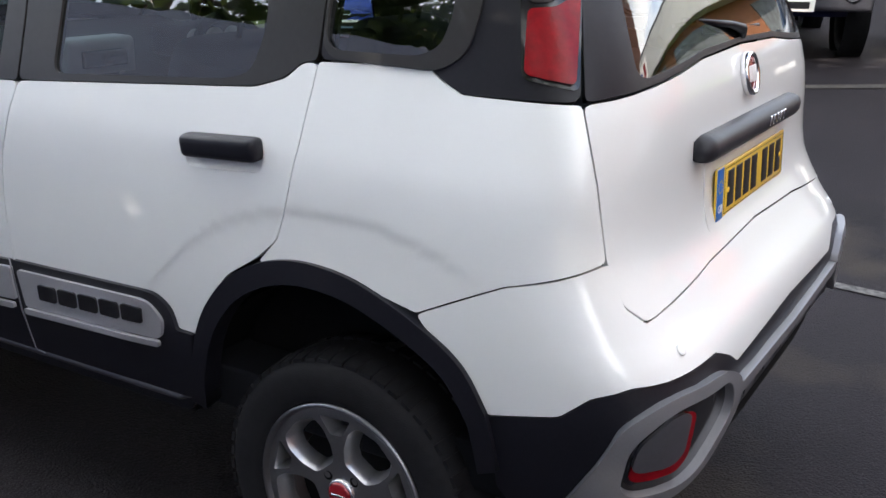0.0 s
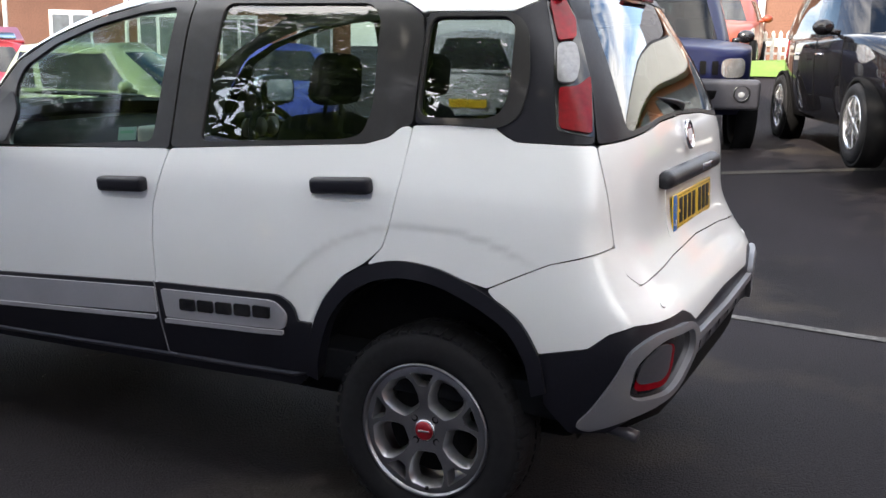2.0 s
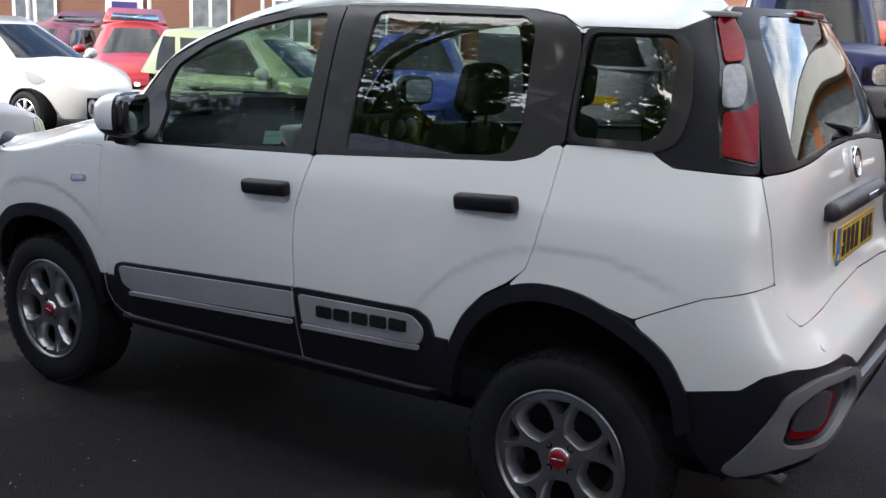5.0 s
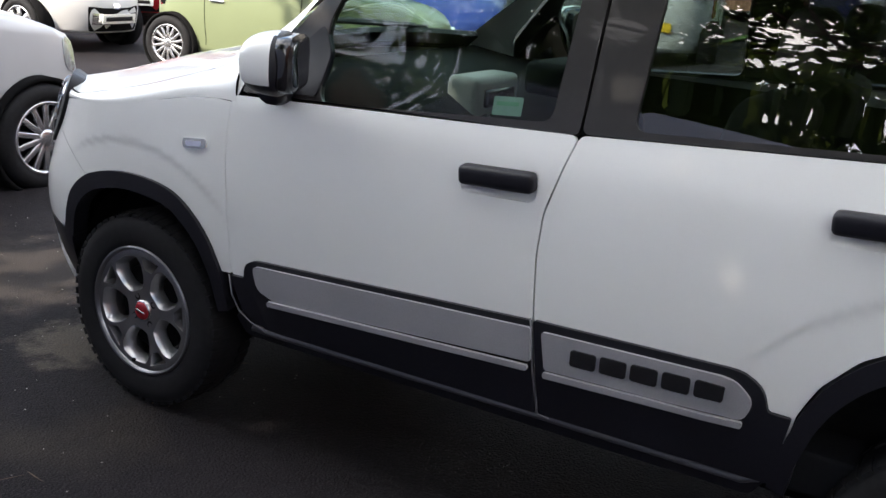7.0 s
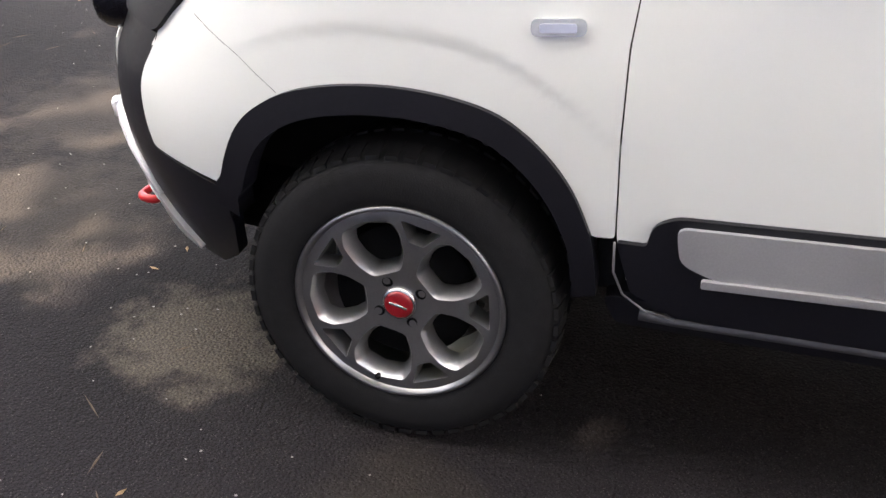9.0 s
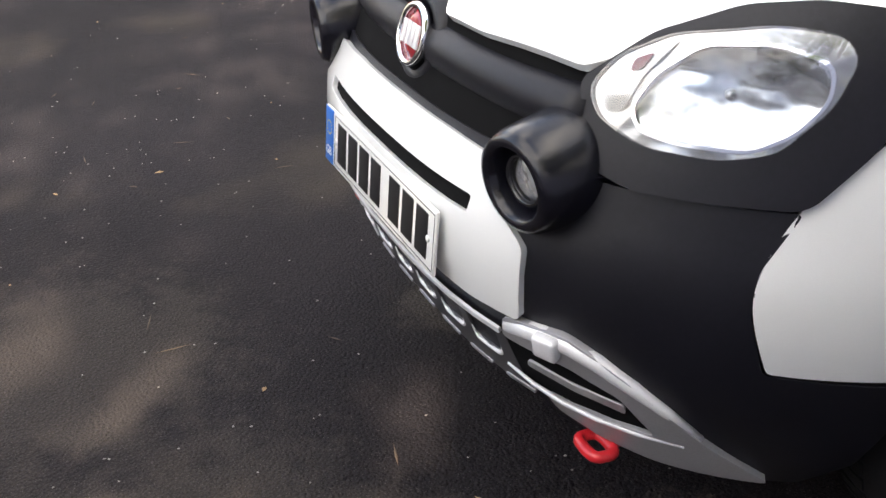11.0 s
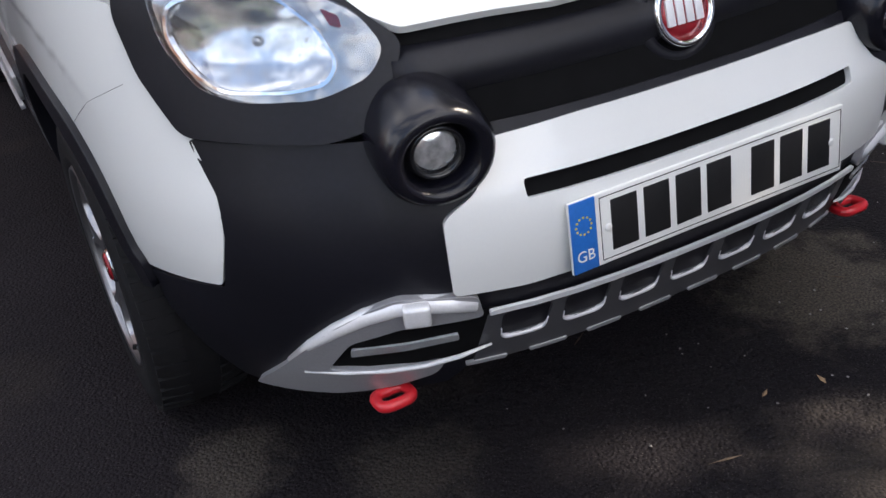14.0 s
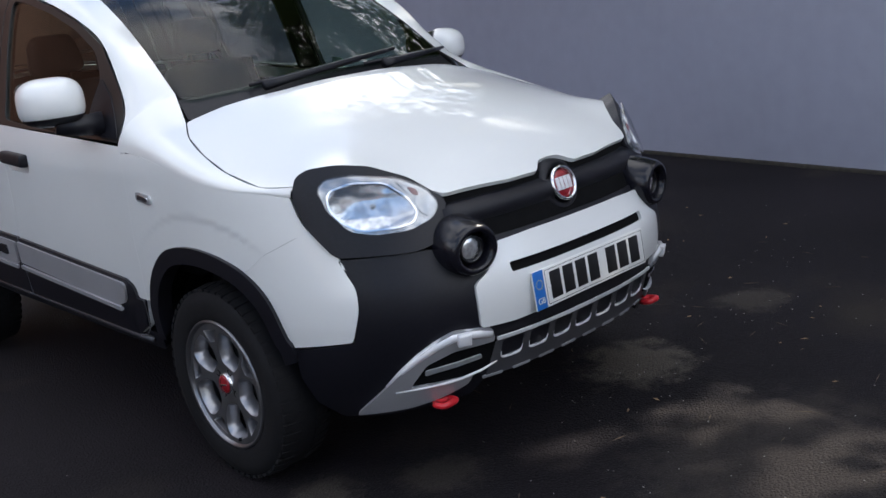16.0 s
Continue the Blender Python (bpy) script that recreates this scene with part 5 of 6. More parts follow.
def tarmac_material():
    m = material("tarmac", (0.0140, 0.0120, 0.0143), 0.80, 0, 0, 260, 0.85, 0.9, 330, 0.12, 0.30, 0.7)
    nt = m.node_tree
    b = nt.nodes["Principled BSDF"]
    old = b.inputs["Base Color"].links[0].from_socket
    co = nt.nodes["Texture Coordinate"]
    # dry dusty patches and pale chippings
    n = nt.nodes.new("ShaderNodeTexNoise")
    n.inputs["Scale"].default_value, n.inputs["Detail"].default_value = 1.1, 7
    nt.links.new(co.outputs["Object"], n.inputs["Vector"])
    r = nt.nodes.new("ShaderNodeMapRange")
    r.inputs["From Min"].default_value, r.inputs["From Max"].default_value = 0.56, 0.72
    nt.links.new(n.outputs["Fac"], r.inputs["Value"])
    v = nt.nodes.new("ShaderNodeTexVoronoi")
    v.inputs["Scale"].default_value = 140
    nt.links.new(co.outputs["Object"], v.inputs["Vector"])
    s = nt.nodes.new("ShaderNodeMapRange")
    s.inputs["From Min"].default_value, s.inputs["From Max"].default_value = 0.02, 0.22
    s.inputs["To Min"].default_value, s.inputs["To Max"].default_value = 1.0, 0.0
    nt.links.new(v.outputs["Distance"], s.inputs["Value"])
    mix = nt.nodes.new("ShaderNodeMixRGB")
    mix.inputs[2].default_value = (0.036, 0.030, 0.025, 1)
    nt.links.new(r.outputs[0], mix.inputs[0])
    nt.links.new(old, mix.inputs[1])
    mul = nt.nodes.new("ShaderNodeMath")
    mul.operation, mul.inputs[1].default_value = "MULTIPLY", 0.50
    nt.links.new(s.outputs[0], mul.inputs[0])
    mix2 = nt.nodes.new("ShaderNodeMixRGB")
    mix2.inputs[2].default_value = (0.17, 0.155, 0.15, 1)
    nt.links.new(mul.outputs[0], mix2.inputs[0])
    nt.links.new(mix.outputs[0], mix2.inputs[1])
    # rolled stones standing proud of the binder
    peb = nt.nodes.new("ShaderNodeTexVoronoi")
    peb.inputs["Scale"].default_value = 130
    nt.links.new(co.outputs["Object"], peb.inputs["Vector"])
    knob = nt.nodes.new("ShaderNodeBump")
    knob.invert = True
    knob.inputs["Strength"].default_value, knob.inputs["Distance"].default_value = 0.9, 0.005
    nt.links.new(peb.outputs["Distance"], knob.inputs["Height"])
    nt.links.new(b.inputs["Normal"].links[0].from_socket, knob.inputs["Normal"])
    nt.links.new(knob.outputs[0], b.inputs["Normal"])
    # dried-out sandy spots with ragged edges; the last two also paint in sunlight
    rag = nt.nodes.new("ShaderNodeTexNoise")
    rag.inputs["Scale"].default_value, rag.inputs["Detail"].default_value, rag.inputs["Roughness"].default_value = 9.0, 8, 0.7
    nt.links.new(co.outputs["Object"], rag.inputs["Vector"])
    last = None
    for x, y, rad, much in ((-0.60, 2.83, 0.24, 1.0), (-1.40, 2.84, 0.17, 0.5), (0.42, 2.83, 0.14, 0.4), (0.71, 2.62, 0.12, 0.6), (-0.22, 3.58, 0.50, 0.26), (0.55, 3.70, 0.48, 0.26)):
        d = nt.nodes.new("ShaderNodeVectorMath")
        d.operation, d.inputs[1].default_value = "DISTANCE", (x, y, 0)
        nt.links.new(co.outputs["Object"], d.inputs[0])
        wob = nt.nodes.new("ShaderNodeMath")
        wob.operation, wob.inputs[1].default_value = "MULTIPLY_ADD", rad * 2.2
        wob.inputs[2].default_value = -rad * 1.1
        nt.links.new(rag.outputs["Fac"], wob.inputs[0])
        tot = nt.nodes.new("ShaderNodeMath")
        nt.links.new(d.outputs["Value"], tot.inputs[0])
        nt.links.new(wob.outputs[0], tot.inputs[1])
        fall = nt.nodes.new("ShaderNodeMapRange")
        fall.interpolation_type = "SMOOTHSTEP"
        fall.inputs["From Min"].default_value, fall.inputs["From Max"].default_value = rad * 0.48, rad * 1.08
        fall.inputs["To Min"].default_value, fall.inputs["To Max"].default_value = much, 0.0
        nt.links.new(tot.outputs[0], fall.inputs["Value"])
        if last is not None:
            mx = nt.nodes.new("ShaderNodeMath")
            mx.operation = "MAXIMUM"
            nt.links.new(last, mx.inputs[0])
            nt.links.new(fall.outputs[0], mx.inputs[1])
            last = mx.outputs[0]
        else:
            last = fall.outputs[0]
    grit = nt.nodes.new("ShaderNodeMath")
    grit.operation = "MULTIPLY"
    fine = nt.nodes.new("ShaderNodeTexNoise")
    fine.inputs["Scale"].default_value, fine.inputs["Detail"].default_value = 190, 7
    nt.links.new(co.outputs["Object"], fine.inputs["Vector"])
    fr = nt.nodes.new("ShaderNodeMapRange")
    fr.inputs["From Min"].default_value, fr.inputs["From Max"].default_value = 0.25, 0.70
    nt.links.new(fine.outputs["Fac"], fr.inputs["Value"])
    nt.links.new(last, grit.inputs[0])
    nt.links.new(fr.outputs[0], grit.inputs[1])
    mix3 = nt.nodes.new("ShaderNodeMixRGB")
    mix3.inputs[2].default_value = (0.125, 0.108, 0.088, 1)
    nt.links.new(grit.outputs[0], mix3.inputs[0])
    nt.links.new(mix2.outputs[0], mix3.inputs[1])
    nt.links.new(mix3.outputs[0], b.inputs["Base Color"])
    return m


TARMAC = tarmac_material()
GRASS = material("grass", (0.10, 0.17, 0.03), 0.9, 0, 0, 40, 0.4, 0.8, 90, 0.3, 0.25, 1.2)
LINEPAINT = material("line_paint", (0.09, 0.087, 0.083), 0.8, 0, 0, 35, 0.65, 0.6, 300, 0.3, 0.2, 4)
FADEDPAINT = material("faded_paint", (0.03, 0.027, 0.024), 0.85, 0, 0, 30, 0.5, 0.6, 300, 0.3, 0.2, 4)
BRICK = material("brick_wall", (0.17, 0.085, 0.058), 0.85, 0, 0, 30, 0.25, 0.5, 40, 0.3, 0.15, 0.6)
STONE = material("pale_stone", (0.52, 0.46, 0.38), 0.8, 0, 0, 20, 0.12)
WHITEWOOD = material("white_joinery", (0.75, 0.74, 0.71), 0.5, 0, 0, 30, 0.06)
BARK = material("bark", (0.09, 0.065, 0.045), 0.9, 0, 0, 18, 0.3, 0.9, 40)
LEAF = material("leaf", (0.050, 0.080, 0.024), 0.55, 0, 0, 3, 0.35, 0, 1, 0.4)
# light shines through the leaves
ln = LEAF.node_tree
glow, both = ln.nodes.new("ShaderNodeBsdfTranslucent"), ln.nodes.new("ShaderNodeMixShader")
glow.inputs[0].default_value = (0.12, 0.17, 0.04, 1)
both.inputs[0].default_value = 0.35
ln.links.new(ln.nodes["Principled BSDF"].outputs[0], both.inputs[1])
ln.links.new(glow.outputs[0], both.inputs[2])
ln.links.new(both.outputs[0], ln.nodes["Material Output"].inputs[0])
SLATE = material("slate_roof", (0.09, 0.09, 0.10), 0.7, 0, 0, 12, 0.2)

bm = bmesh.new()
xs = [-600, -150, -40, -16, -9] + [-8 + 0.4 * k for k in range(71)] + [24, 30, 45, 80, 200, 600]
ys = [-600, -150, -40, -16] + [-12 + 0.4 * k for k in range(91)] + [28, 35, 50, 90, 200, 600]
grid = [[bm.verts.new((x, y, height(x, y))) for y in ys] for x in xs]
for i in range(len(xs) - 1):
    for j in range(len(ys) - 1):
        bm.faces.new((grid[i][j], grid[i + 1][j], grid[i + 1][j + 1], grid[i][j + 1]))
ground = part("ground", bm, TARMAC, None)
tagged(ground, "worn dark grey tarmac car park", "ground", "", "structure")


def strip(name, a, b, wide, mat, label, category, lift=0.006):
    """A painted or sown strip that follows the ground."""
    bm = bmesh.new()
    a, b = Vector(a), Vector(b)
    n = max(2, int((b - a).length / 0.2))
    side = Vector((-(b - a).y, (b - a).x)).normalized() * wide / 2
    m = max(1, int(wide / 0.4))
    rows = []
    for k in range(n + 1):
        p = a + (b - a) * k / n
        row = []
        for q in range(m + 1):
            c = p + side * (2 * q / m - 1)
            row.append(bm.verts.new((c.x, c.y, height(c.x, c.y) + lift)))
        rows.append(row)
    for A, B in zip(rows, rows[1:]):
        for q in range(m):
            bm.faces.new((A[q], B[q], B[q + 1], A[q + 1]))
    bmesh.ops.recalc_face_normals(bm, faces=bm.faces)
    return tagged(part(name, bm, mat, None), label, category, "", "structure")


strip("bay_line", (2.25, 0.5), (1.62, -6.0), 0.075, LINEPAINT, "worn white painted bay line on tarmac", "line")
strip("road_edge_line", (5.7, 1.9), (8.2, -3.6), 0.12, FADEDPAINT, "faded pale line across the tarmac", "line")
strip("grass_verge", (15.0, 5.0), (15.5, -9.0), 6.0, GRASS, "mown bright green grass verge", "grass", 0.03)

WALLPAINT = material("wall_paint", (0.33, 0.345, 0.425), 0.45, 0, 0, 8, 0.03, 0.1, 60, 0.4, 0.07, 0.35)
bm = bmesh.new()
box(bm, (-0.30, -14, -0.1), (0.0, 14, 2.45), 0.01)
wall = part("wall_west", bm, WALLPAINT, None, "", False)
wall.matrix_world = pose(-4.02, 1.2, 0, 0, 0, -9)
tagged(wall, "smooth blue-grey painted wall", "wall", "", "structure")
# unseen wall, added to block the southern sky from the car's tail
bm = bmesh.new()
box(bm, (-9.0, -0.3, -0.2), (9.0, 0.0, 9.4), 0.01)
south = part("south_sky_block", bm, BRICK, None, "", False)
south.matrix_world = pose(3.5, -9.5, 0, 0, 0, 0)
tagged(south, "plain dark brick wall closing the yard", "wall", "", "structure")
EDGING = material("kerb_dirt", (0.04, 0.036, 0.028), 0.9, 0, 0, 25, 0.5, 0.9, 60)
bm = bmesh.new()
box(bm, (0.0, -14, -0.05), (0.035, 14, 0.022), 0.008)
edge = part("wall_edging", bm, EDGING, None, "", False)
edge.matrix_world = wall.matrix_world.copy()
tagged(edge, "dirty low edging along the wall foot", "edging", "", "structure")


# ---- trees behind the wall ----
# gaps in the crowns, as streaks of sunlight on the ground: two ends and half a width
SUN_GAPS = [(Vector(a), Vector(b), w) for a, b, w in (
    ((-0.56, 3.53), (-0.20, 3.30), 0.075), ((-0.50, 3.82), (-0.16, 3.54), 0.075), ((-0.20, 3.86), (0.12, 3.62), 0.07), ((-0.66, 3.28), (-0.36, 3.12), 0.05), ((0.26, 3.75), (0.56, 3.42), 0.085), ((0.36, 3.98), (1.00, 3.66), 0.08), ((2.05, 3.68), (2.40, 3.54), 0.05),
    ((1.12, 2.40), (1.48, 2.25), 0.055), ((1.42, 2.10), (1.82, 1.94), 0.055), ((0.98, 2.00), (1.22, 1.90), 0.05), ((1.68, 2.50), (1.92, 2.40), 0.055), ((1.32, 1.76), (1.58, 1.65), 0.07), ((1.40, 2.66), (1.70, 2.54), 0.05))]


def in_gap(p):
    """Whether sunlight through a point of the crown would fall in one of the streaks."""
    g = (p - sun_way * (p.z / sun_way.z)).to_2d()
    for a, b, w in SUN_GAPS:
        k = max(0.0, min(1.0, (g - a).dot(b - a) / (b - a).length_squared))
        if (g - a.lerp(b, k)).length < w:
            return True
    return False


def sky_shows(p):
    """Whether a point of the crown lies in one of the loose openings in the lower foliage."""
    v = p - Vector((1.2, 0.3, 1.3))
    flat = math.hypot(v.x, v.y)
    lift = math.degrees(math.atan2(v.z, flat))
    if not 16 < lift < 34:
        return False
    q = p - sun_way * ((p.x + 0.85) / sun_way.x)
    h = p - sun_way * ((p.z - 1.12) / sun_way.z)
    if q.z < 1.3 and -0.7 < q.y < 3.3 and (lift > 26.5 or q.y > 2.0) or abs(h.x) < 0.75 and 1.9 < h.y < 3.1:
        return False
    turn = math.degrees(math.atan2(v.y, -v.x))
    return noise.noise(Vector((turn / 2.6, lift / 1.9, 0.5))) + 0.6 * noise.noise(Vector((turn / 0.9, lift / 0.9, 3.5))) > 0.02


def build_tree(x, y, tall, spread, seed, leaves, low=1.7):
    rng = random.Random(seed)
    t = thing("tree", "leafy broadleaf tree standing behind the blue-grey wall", "tree", "trees behind the wall", "", pose(x, y, height(x, y)))
    bm = bmesh.new()
    tube(bm, [(0, 0, -0.2), (0.05, 0.03, tall * 0.25), (0.12, -0.06, tall * 0.5), (0.05, 0.1, tall * 0.82)], [0.22, 0.17, 0.11, 0.03], 10)
    ends = []
    for k in range(16):
        a = k * 2.4 + rng.random()
        z0 = tall * (0.26 + 0.5 * k / 16)
        ln = spread * (0.95 - 0.4 * abs(k / 16 - 0.35))
        end = Vector((math.cos(a) * ln, math.sin(a) * ln, z0 + tall * 0.14 * rng.random() + 0.4))
        mid = Vector((math.cos(a) * ln * 0.5, math.sin(a) * ln * 0.5, z0 + 0.3))
        tube(bm, [(0.05, 0, z0), mid, end], [0.06, 0.032, 0.010], 6)
        ends += [end, mid * 0.35 + end * 0.65]
    part("trunk", bm, BARK, t, "brown trunk with limbs")
    verts, faces = [], []
    clumps = []
    for e in ends:
        for _ in range(4):
            clumps.append(e + Vector((rng.gauss(0, 0.55), rng.gauss(0, 0.55), rng.gauss(0.1, 0.5))))
    for _ in range(40):
        a, r = rng.random() * math.tau, spread * math.sqrt(rng.random()) * 0.9
        clumps.append(Vector((math.cos(a) * r, math.sin(a) * r, rng.uniform(low + 0.4, tall))))
    for _ in range(60):
        a, r = rng.random() * math.tau, spread * math.sqrt(rng.random())
        clumps.append(Vector((math.cos(a) * r, math.sin(a) * r, rng.uniform(low + 0.2, low + 2.2))))
    for k in range(leaves):
        c = clumps[rng.randrange(len(clumps))]
        p = c + Vector((rng.gauss(0, 0.34), rng.gauss(0, 0.34), rng.gauss(0, 0.26)))
        if p.z < low:
            continue
        if in_gap(p + Vector((x, y, 0))) or sky_shows(p + Vector((x, y, 0))):
            continue
        s = rng.uniform(0.055, 0.11)
        q = Euler((rng.uniform(-0.9, 0.9), rng.uniform(-0.9, 0.9), rng.random() * math.tau)).to_matrix()
        n = len(verts)
        for d in ((-1.3, 0, 0), (0, -0.7, 0.12), (1.3, 0, 0), (0, 0.7, 0.12)):
            verts.append(p + q @ (Vector(d) * s))
        faces.append((n, n + 1, n + 2, n + 3))
    me = bpy.data.meshes.new("crown")
    me.from_pydata(verts, [], faces)
    me.materials.append(LEAF)
    cr = new("crown", me)
    cr.parent = t
    tagged(cr, "open leafy crown", kind="stuff")
    return t


build_tree(-6.9, 0.6, 12.5, 3.4, 11, 26000)
build_tree(-7.4, 3.4, 13.0, 3.0, 12, 24000)
build_tree(-7.8, 8.6, 12.0, 3.3, 19, 24000)
build_tree(-8.6, -2.9, 13.0, 2.5, 13, 14000)
build_tree(-10.5, 2.2, 11.5, 3.3, 15, 12000, 4.0)


# ---- parked cars round about ----
def car_skin(spec):
    """A ring of the body at height share v: rear middle, left flank, nose, right flank."""
    L0, L1, hw, n = spec["tail"], spec["nose"], spec["half"], spec.get("square", 3.4)
    mid = (L0 + L1) / 2

    def top(y):
        return curve(spec["top"], y)

    def at(phi, v):
        c, s = math.cos(phi), math.sin(phi)
        a, b = hw, (L1 - mid)
        r = ((abs(c) / a) ** n + (abs(s) / b) ** n) ** (-1 / n)
        x, y = r * c, mid + r * s
        lo = spec.get("low", 0.24)
        z = lo + (top(y) - lo) * v
        tuck = 1 - 0.085 * (1 - v) ** 2 - spec.get("lean", 0.035) * v ** 3
        ty = 1 - 0.035 * (1 - v) ** 2 - 0.030 * v ** 3
        return Vector((x * tuck, mid + (y - mid) * ty, z))
    return at, top, mid


def build_parked_car(name, label, paint, spec, where, turn, group="parked cars"):
    root = thing(name, label, "car", group, "", pose(where[0], where[1], height(where[0], where[1]) if len(where) < 3 else where[2], 0, 0, turn))
    at, top, mid = car_skin(spec)
    N, M = 72, 12
    bm = bmesh.new()
    rings = [[bm.verts.new(at(k * math.tau / N, v / M)) for k in range(N)] for v in range(M + 1)]
    for A, B in zip(rings, rings[1:]):
        for k in range(N):
            bm.faces.new((A[k], A[(k + 1) % N], B[(k + 1) % N], B[k]))
    bm.faces.new(rings[0][::-1])
    # deck: strips across from flank to flank, gently crowned
    cols = []
    for k in range(-N // 4, N // 4 + 1):
        p, q = rings[-1][k % N], rings[-1][(N // 2 - k) % N]
        if p is q:
            cols.append([p])
            continue
        row = [p]
        for j in range(1, 6):
            t = j / 6
            c = p.co.lerp(q.co, t)
            c.z += 0.055 * math.sin(math.pi * t) * min(1, p.co.x / 0.5)
            row.append(bm.verts.new(c))
        cols.append(row + [q])
    for A, B in zip(cols, cols[1:]):
        if len(A) == 1 or len(B) == 1:
            one, many = (A, B) if len(A) == 1 else (B, A)
            for j in range(len(many) - 1):
                bm.faces.new((one[0], many[j], many[j + 1]))
        else:
            for j in range(len(A) - 1):
                bm.faces.new((A[j], A[j + 1], B[j + 1], B[j]))
    bmesh.ops.recalc_face_normals(bm, faces=bm.faces)
    body = part("body", bm, paint, root)
    # cabin: glass all round between pillars, roof on top
    g = spec["cabin"]                       # y of base rear, base front, roof rear, roof front, half widths, heights
    n2 = 4.0
    levels = [0.0, 0.08, 0.35, 0.62, 0.88, 1.0]
    K = 64

    def ring(v):
        out = []
        y0, y1 = g["base"][0] + (g["roof"][0] - g["base"][0]) * v, g["base"][1] + (g["roof"][1] - g["base"][1]) * v
        w = g["wide"][0] + (g["wide"][1] - g["wide"][0]) * v ** 1.3
        m, hl = (y0 + y1) / 2, (y1 - y0) / 2
        for k in range(K):
            ph = (k + 0.5) * math.tau / K
            c, s = math.cos(ph), math.sin(ph)
            r = ((abs(c) / w) ** n2 + (abs(s) / hl) ** n2) ** (-1 / n2)
            z = g["z"][0] + (g["z"][1] - g["z"][0]) * v - 0.03 * v * (r * c / w) ** 2
            out.append(Vector((r * c, m + r * s, z)))
        return out
    R = [ring(v) for v in levels]

    def kind(k, v):
        p = (R[v][k] + R[v + 1][(k + 1) % K]) / 2
        if v in (0, len(levels) - 2):
            return "pillar"
        ph = ((k + 1) / K * 360) % 360
        if 62 < ph < 118:
            return "windscreen"
        if 242 < ph < 298:
            return "rear_window"
        for y in g["pillars"]:
            if abs((R[0][k].y + R[0][(k + 1) % K].y) / 2 - y) < 0.07:
                return "pillar"
        if 50 < ph < 130 or 230 < ph < 310:
            return "pillar"
        return "side_window_" + ("a" if R[0][k].y > g["pillars"][0] else "b") + ("r" if p.x > 0 else "l")
    groups = {}
    for v in range(len(levels) - 1):
        for k in range(K):
            groups.setdefault(kind(k, v), []).append((v, k))
    for key, cells in groups.items():
        bm = bmesh.new()
        made = {}

        def vert(v, k):
            if (v, k % K) not in made:
                made[(v, k % K)] = bm.verts.new(R[v][k % K])
            return made[(v, k % K)]
        for v, k in cells:
            bm.faces.new((vert(v, k), vert(v, k + 1), vert(v + 1, k + 1), vert(v + 1, k)))
        if key == "pillar":
            top_ring = [vert(len(levels) - 1, k) for k in range(K)]
            inner = [bm.verts.new(Vector((p.co.x * 0.6, (p.co.y - mid) * 0.75 + mid, p.co.z + 0.045))) for p in top_ring]
            for k in range(K):
                bm.faces.new((top_ring[k], top_ring[(k + 1) % K], inner[(k + 1) % K], inner[k]))
            bm.faces.new(inner)
        bmesh.ops.recalc_face_normals(bm, faces=bm.faces)
        part("cabin" if key == "pillar" else key.split("_")[0] + "_window" if key.startswith("side") else key, bm, paint if key == "pillar" else CARGLASS, root, "" if key == "pillar" else "dark car glass")
    # dark cabin filling: seats and trim
    bm = bmesh.new()
    box(bm, (-g["wide"][0] * 0.8, g["base"][0] + 0.25, g["z"][0] - 0.25), (g["wide"][0] * 0.8, g["base"][1] - 0.3, g["z"][0] + 0.02), 0.05)
    for sx in (-0.35, 0.35):
        box(bm, (sx - 0.22, mid - 0.15, g["z"][0] - 0.1), (sx + 0.22, mid - 0.02, g["z"][0] + 0.30), 0.05)
    part("seats", bm, TRIM, root, "dark seats and trim")
    # wheels
    for sx in (-1, 1):
        for y in (0, spec["wheelbase"]):
            w = new("wheel")
            w.parent = root
            R0 = spec["tyre"]
            bm = bmesh.new()
            lathe(bm, [(R0 * 1.13, -0.2), (R0 * 1.13, 0.004), (R0 * 1.05, 0.006), (R0 * 1.03, -0.2)], 40, "x", (0, 0, 0), True)
            part("arch", bm, spec.get("archmat", UNDER), w, "dark wheel arch")
            bm = bmesh.new()
            lathe(bm, [(R0 * 1.06, -0.06), (0.01, -0.05)], 32, "x")
            part("arch_back", bm, UNDER, w)
            bm = bmesh.new()
            lathe(bm, [(R0 * 0.66, -0.15), (R0 * 0.9, -0.17), (R0, -0.13), (R0, -0.01), (R0 * 0.94, 0.022), (R0 * 0.80, 0.028), (R0 * 0.68, 0.015)], 40, "x", (0, 0, 0), True)
            part("tyre", bm, RUBBER, w, "black tyre")
            bm = bmesh.new()
            lathe(bm, [(R0 * 0.70, 0.012), (R0 * 0.68, 0.022), (R0 * 0.62, 0.012), (R0 * 0.60, -0.04), (R0 * 0.68, -0.05)], 40, "x", (0, 0, 0), True)
            part("rim", bm, spec.get("rimmat", RIMSILVER), w, "silver alloy rim")
            ns = spec.get("spokes", 7)
            bm = bmesh.new()
            for k in range(ns):
                a = k * math.tau / ns
                n0 = len(bm.verts)
                box(bm, (-0.02, -0.024 * 9 / ns, 0.03), (0.012, 0.024 * 9 / ns, R0 * 0.64), 0.006)
                bm.verts.ensure_lookup_table()
                bmesh.ops.rotate(bm, verts=bm.verts[n0:], cent=(0, 0, 0), matrix=Matrix.Rotation(a, 3, "X"))
            lathe(bm, [(0.055, -0.02), (0.055, 0.010), (0.03, 0.018), (0.004, 0.018)], 20, "x")
            part("spokes", bm, spec.get("rimmat", RIMSILVER), w, "silver spokes and hub")
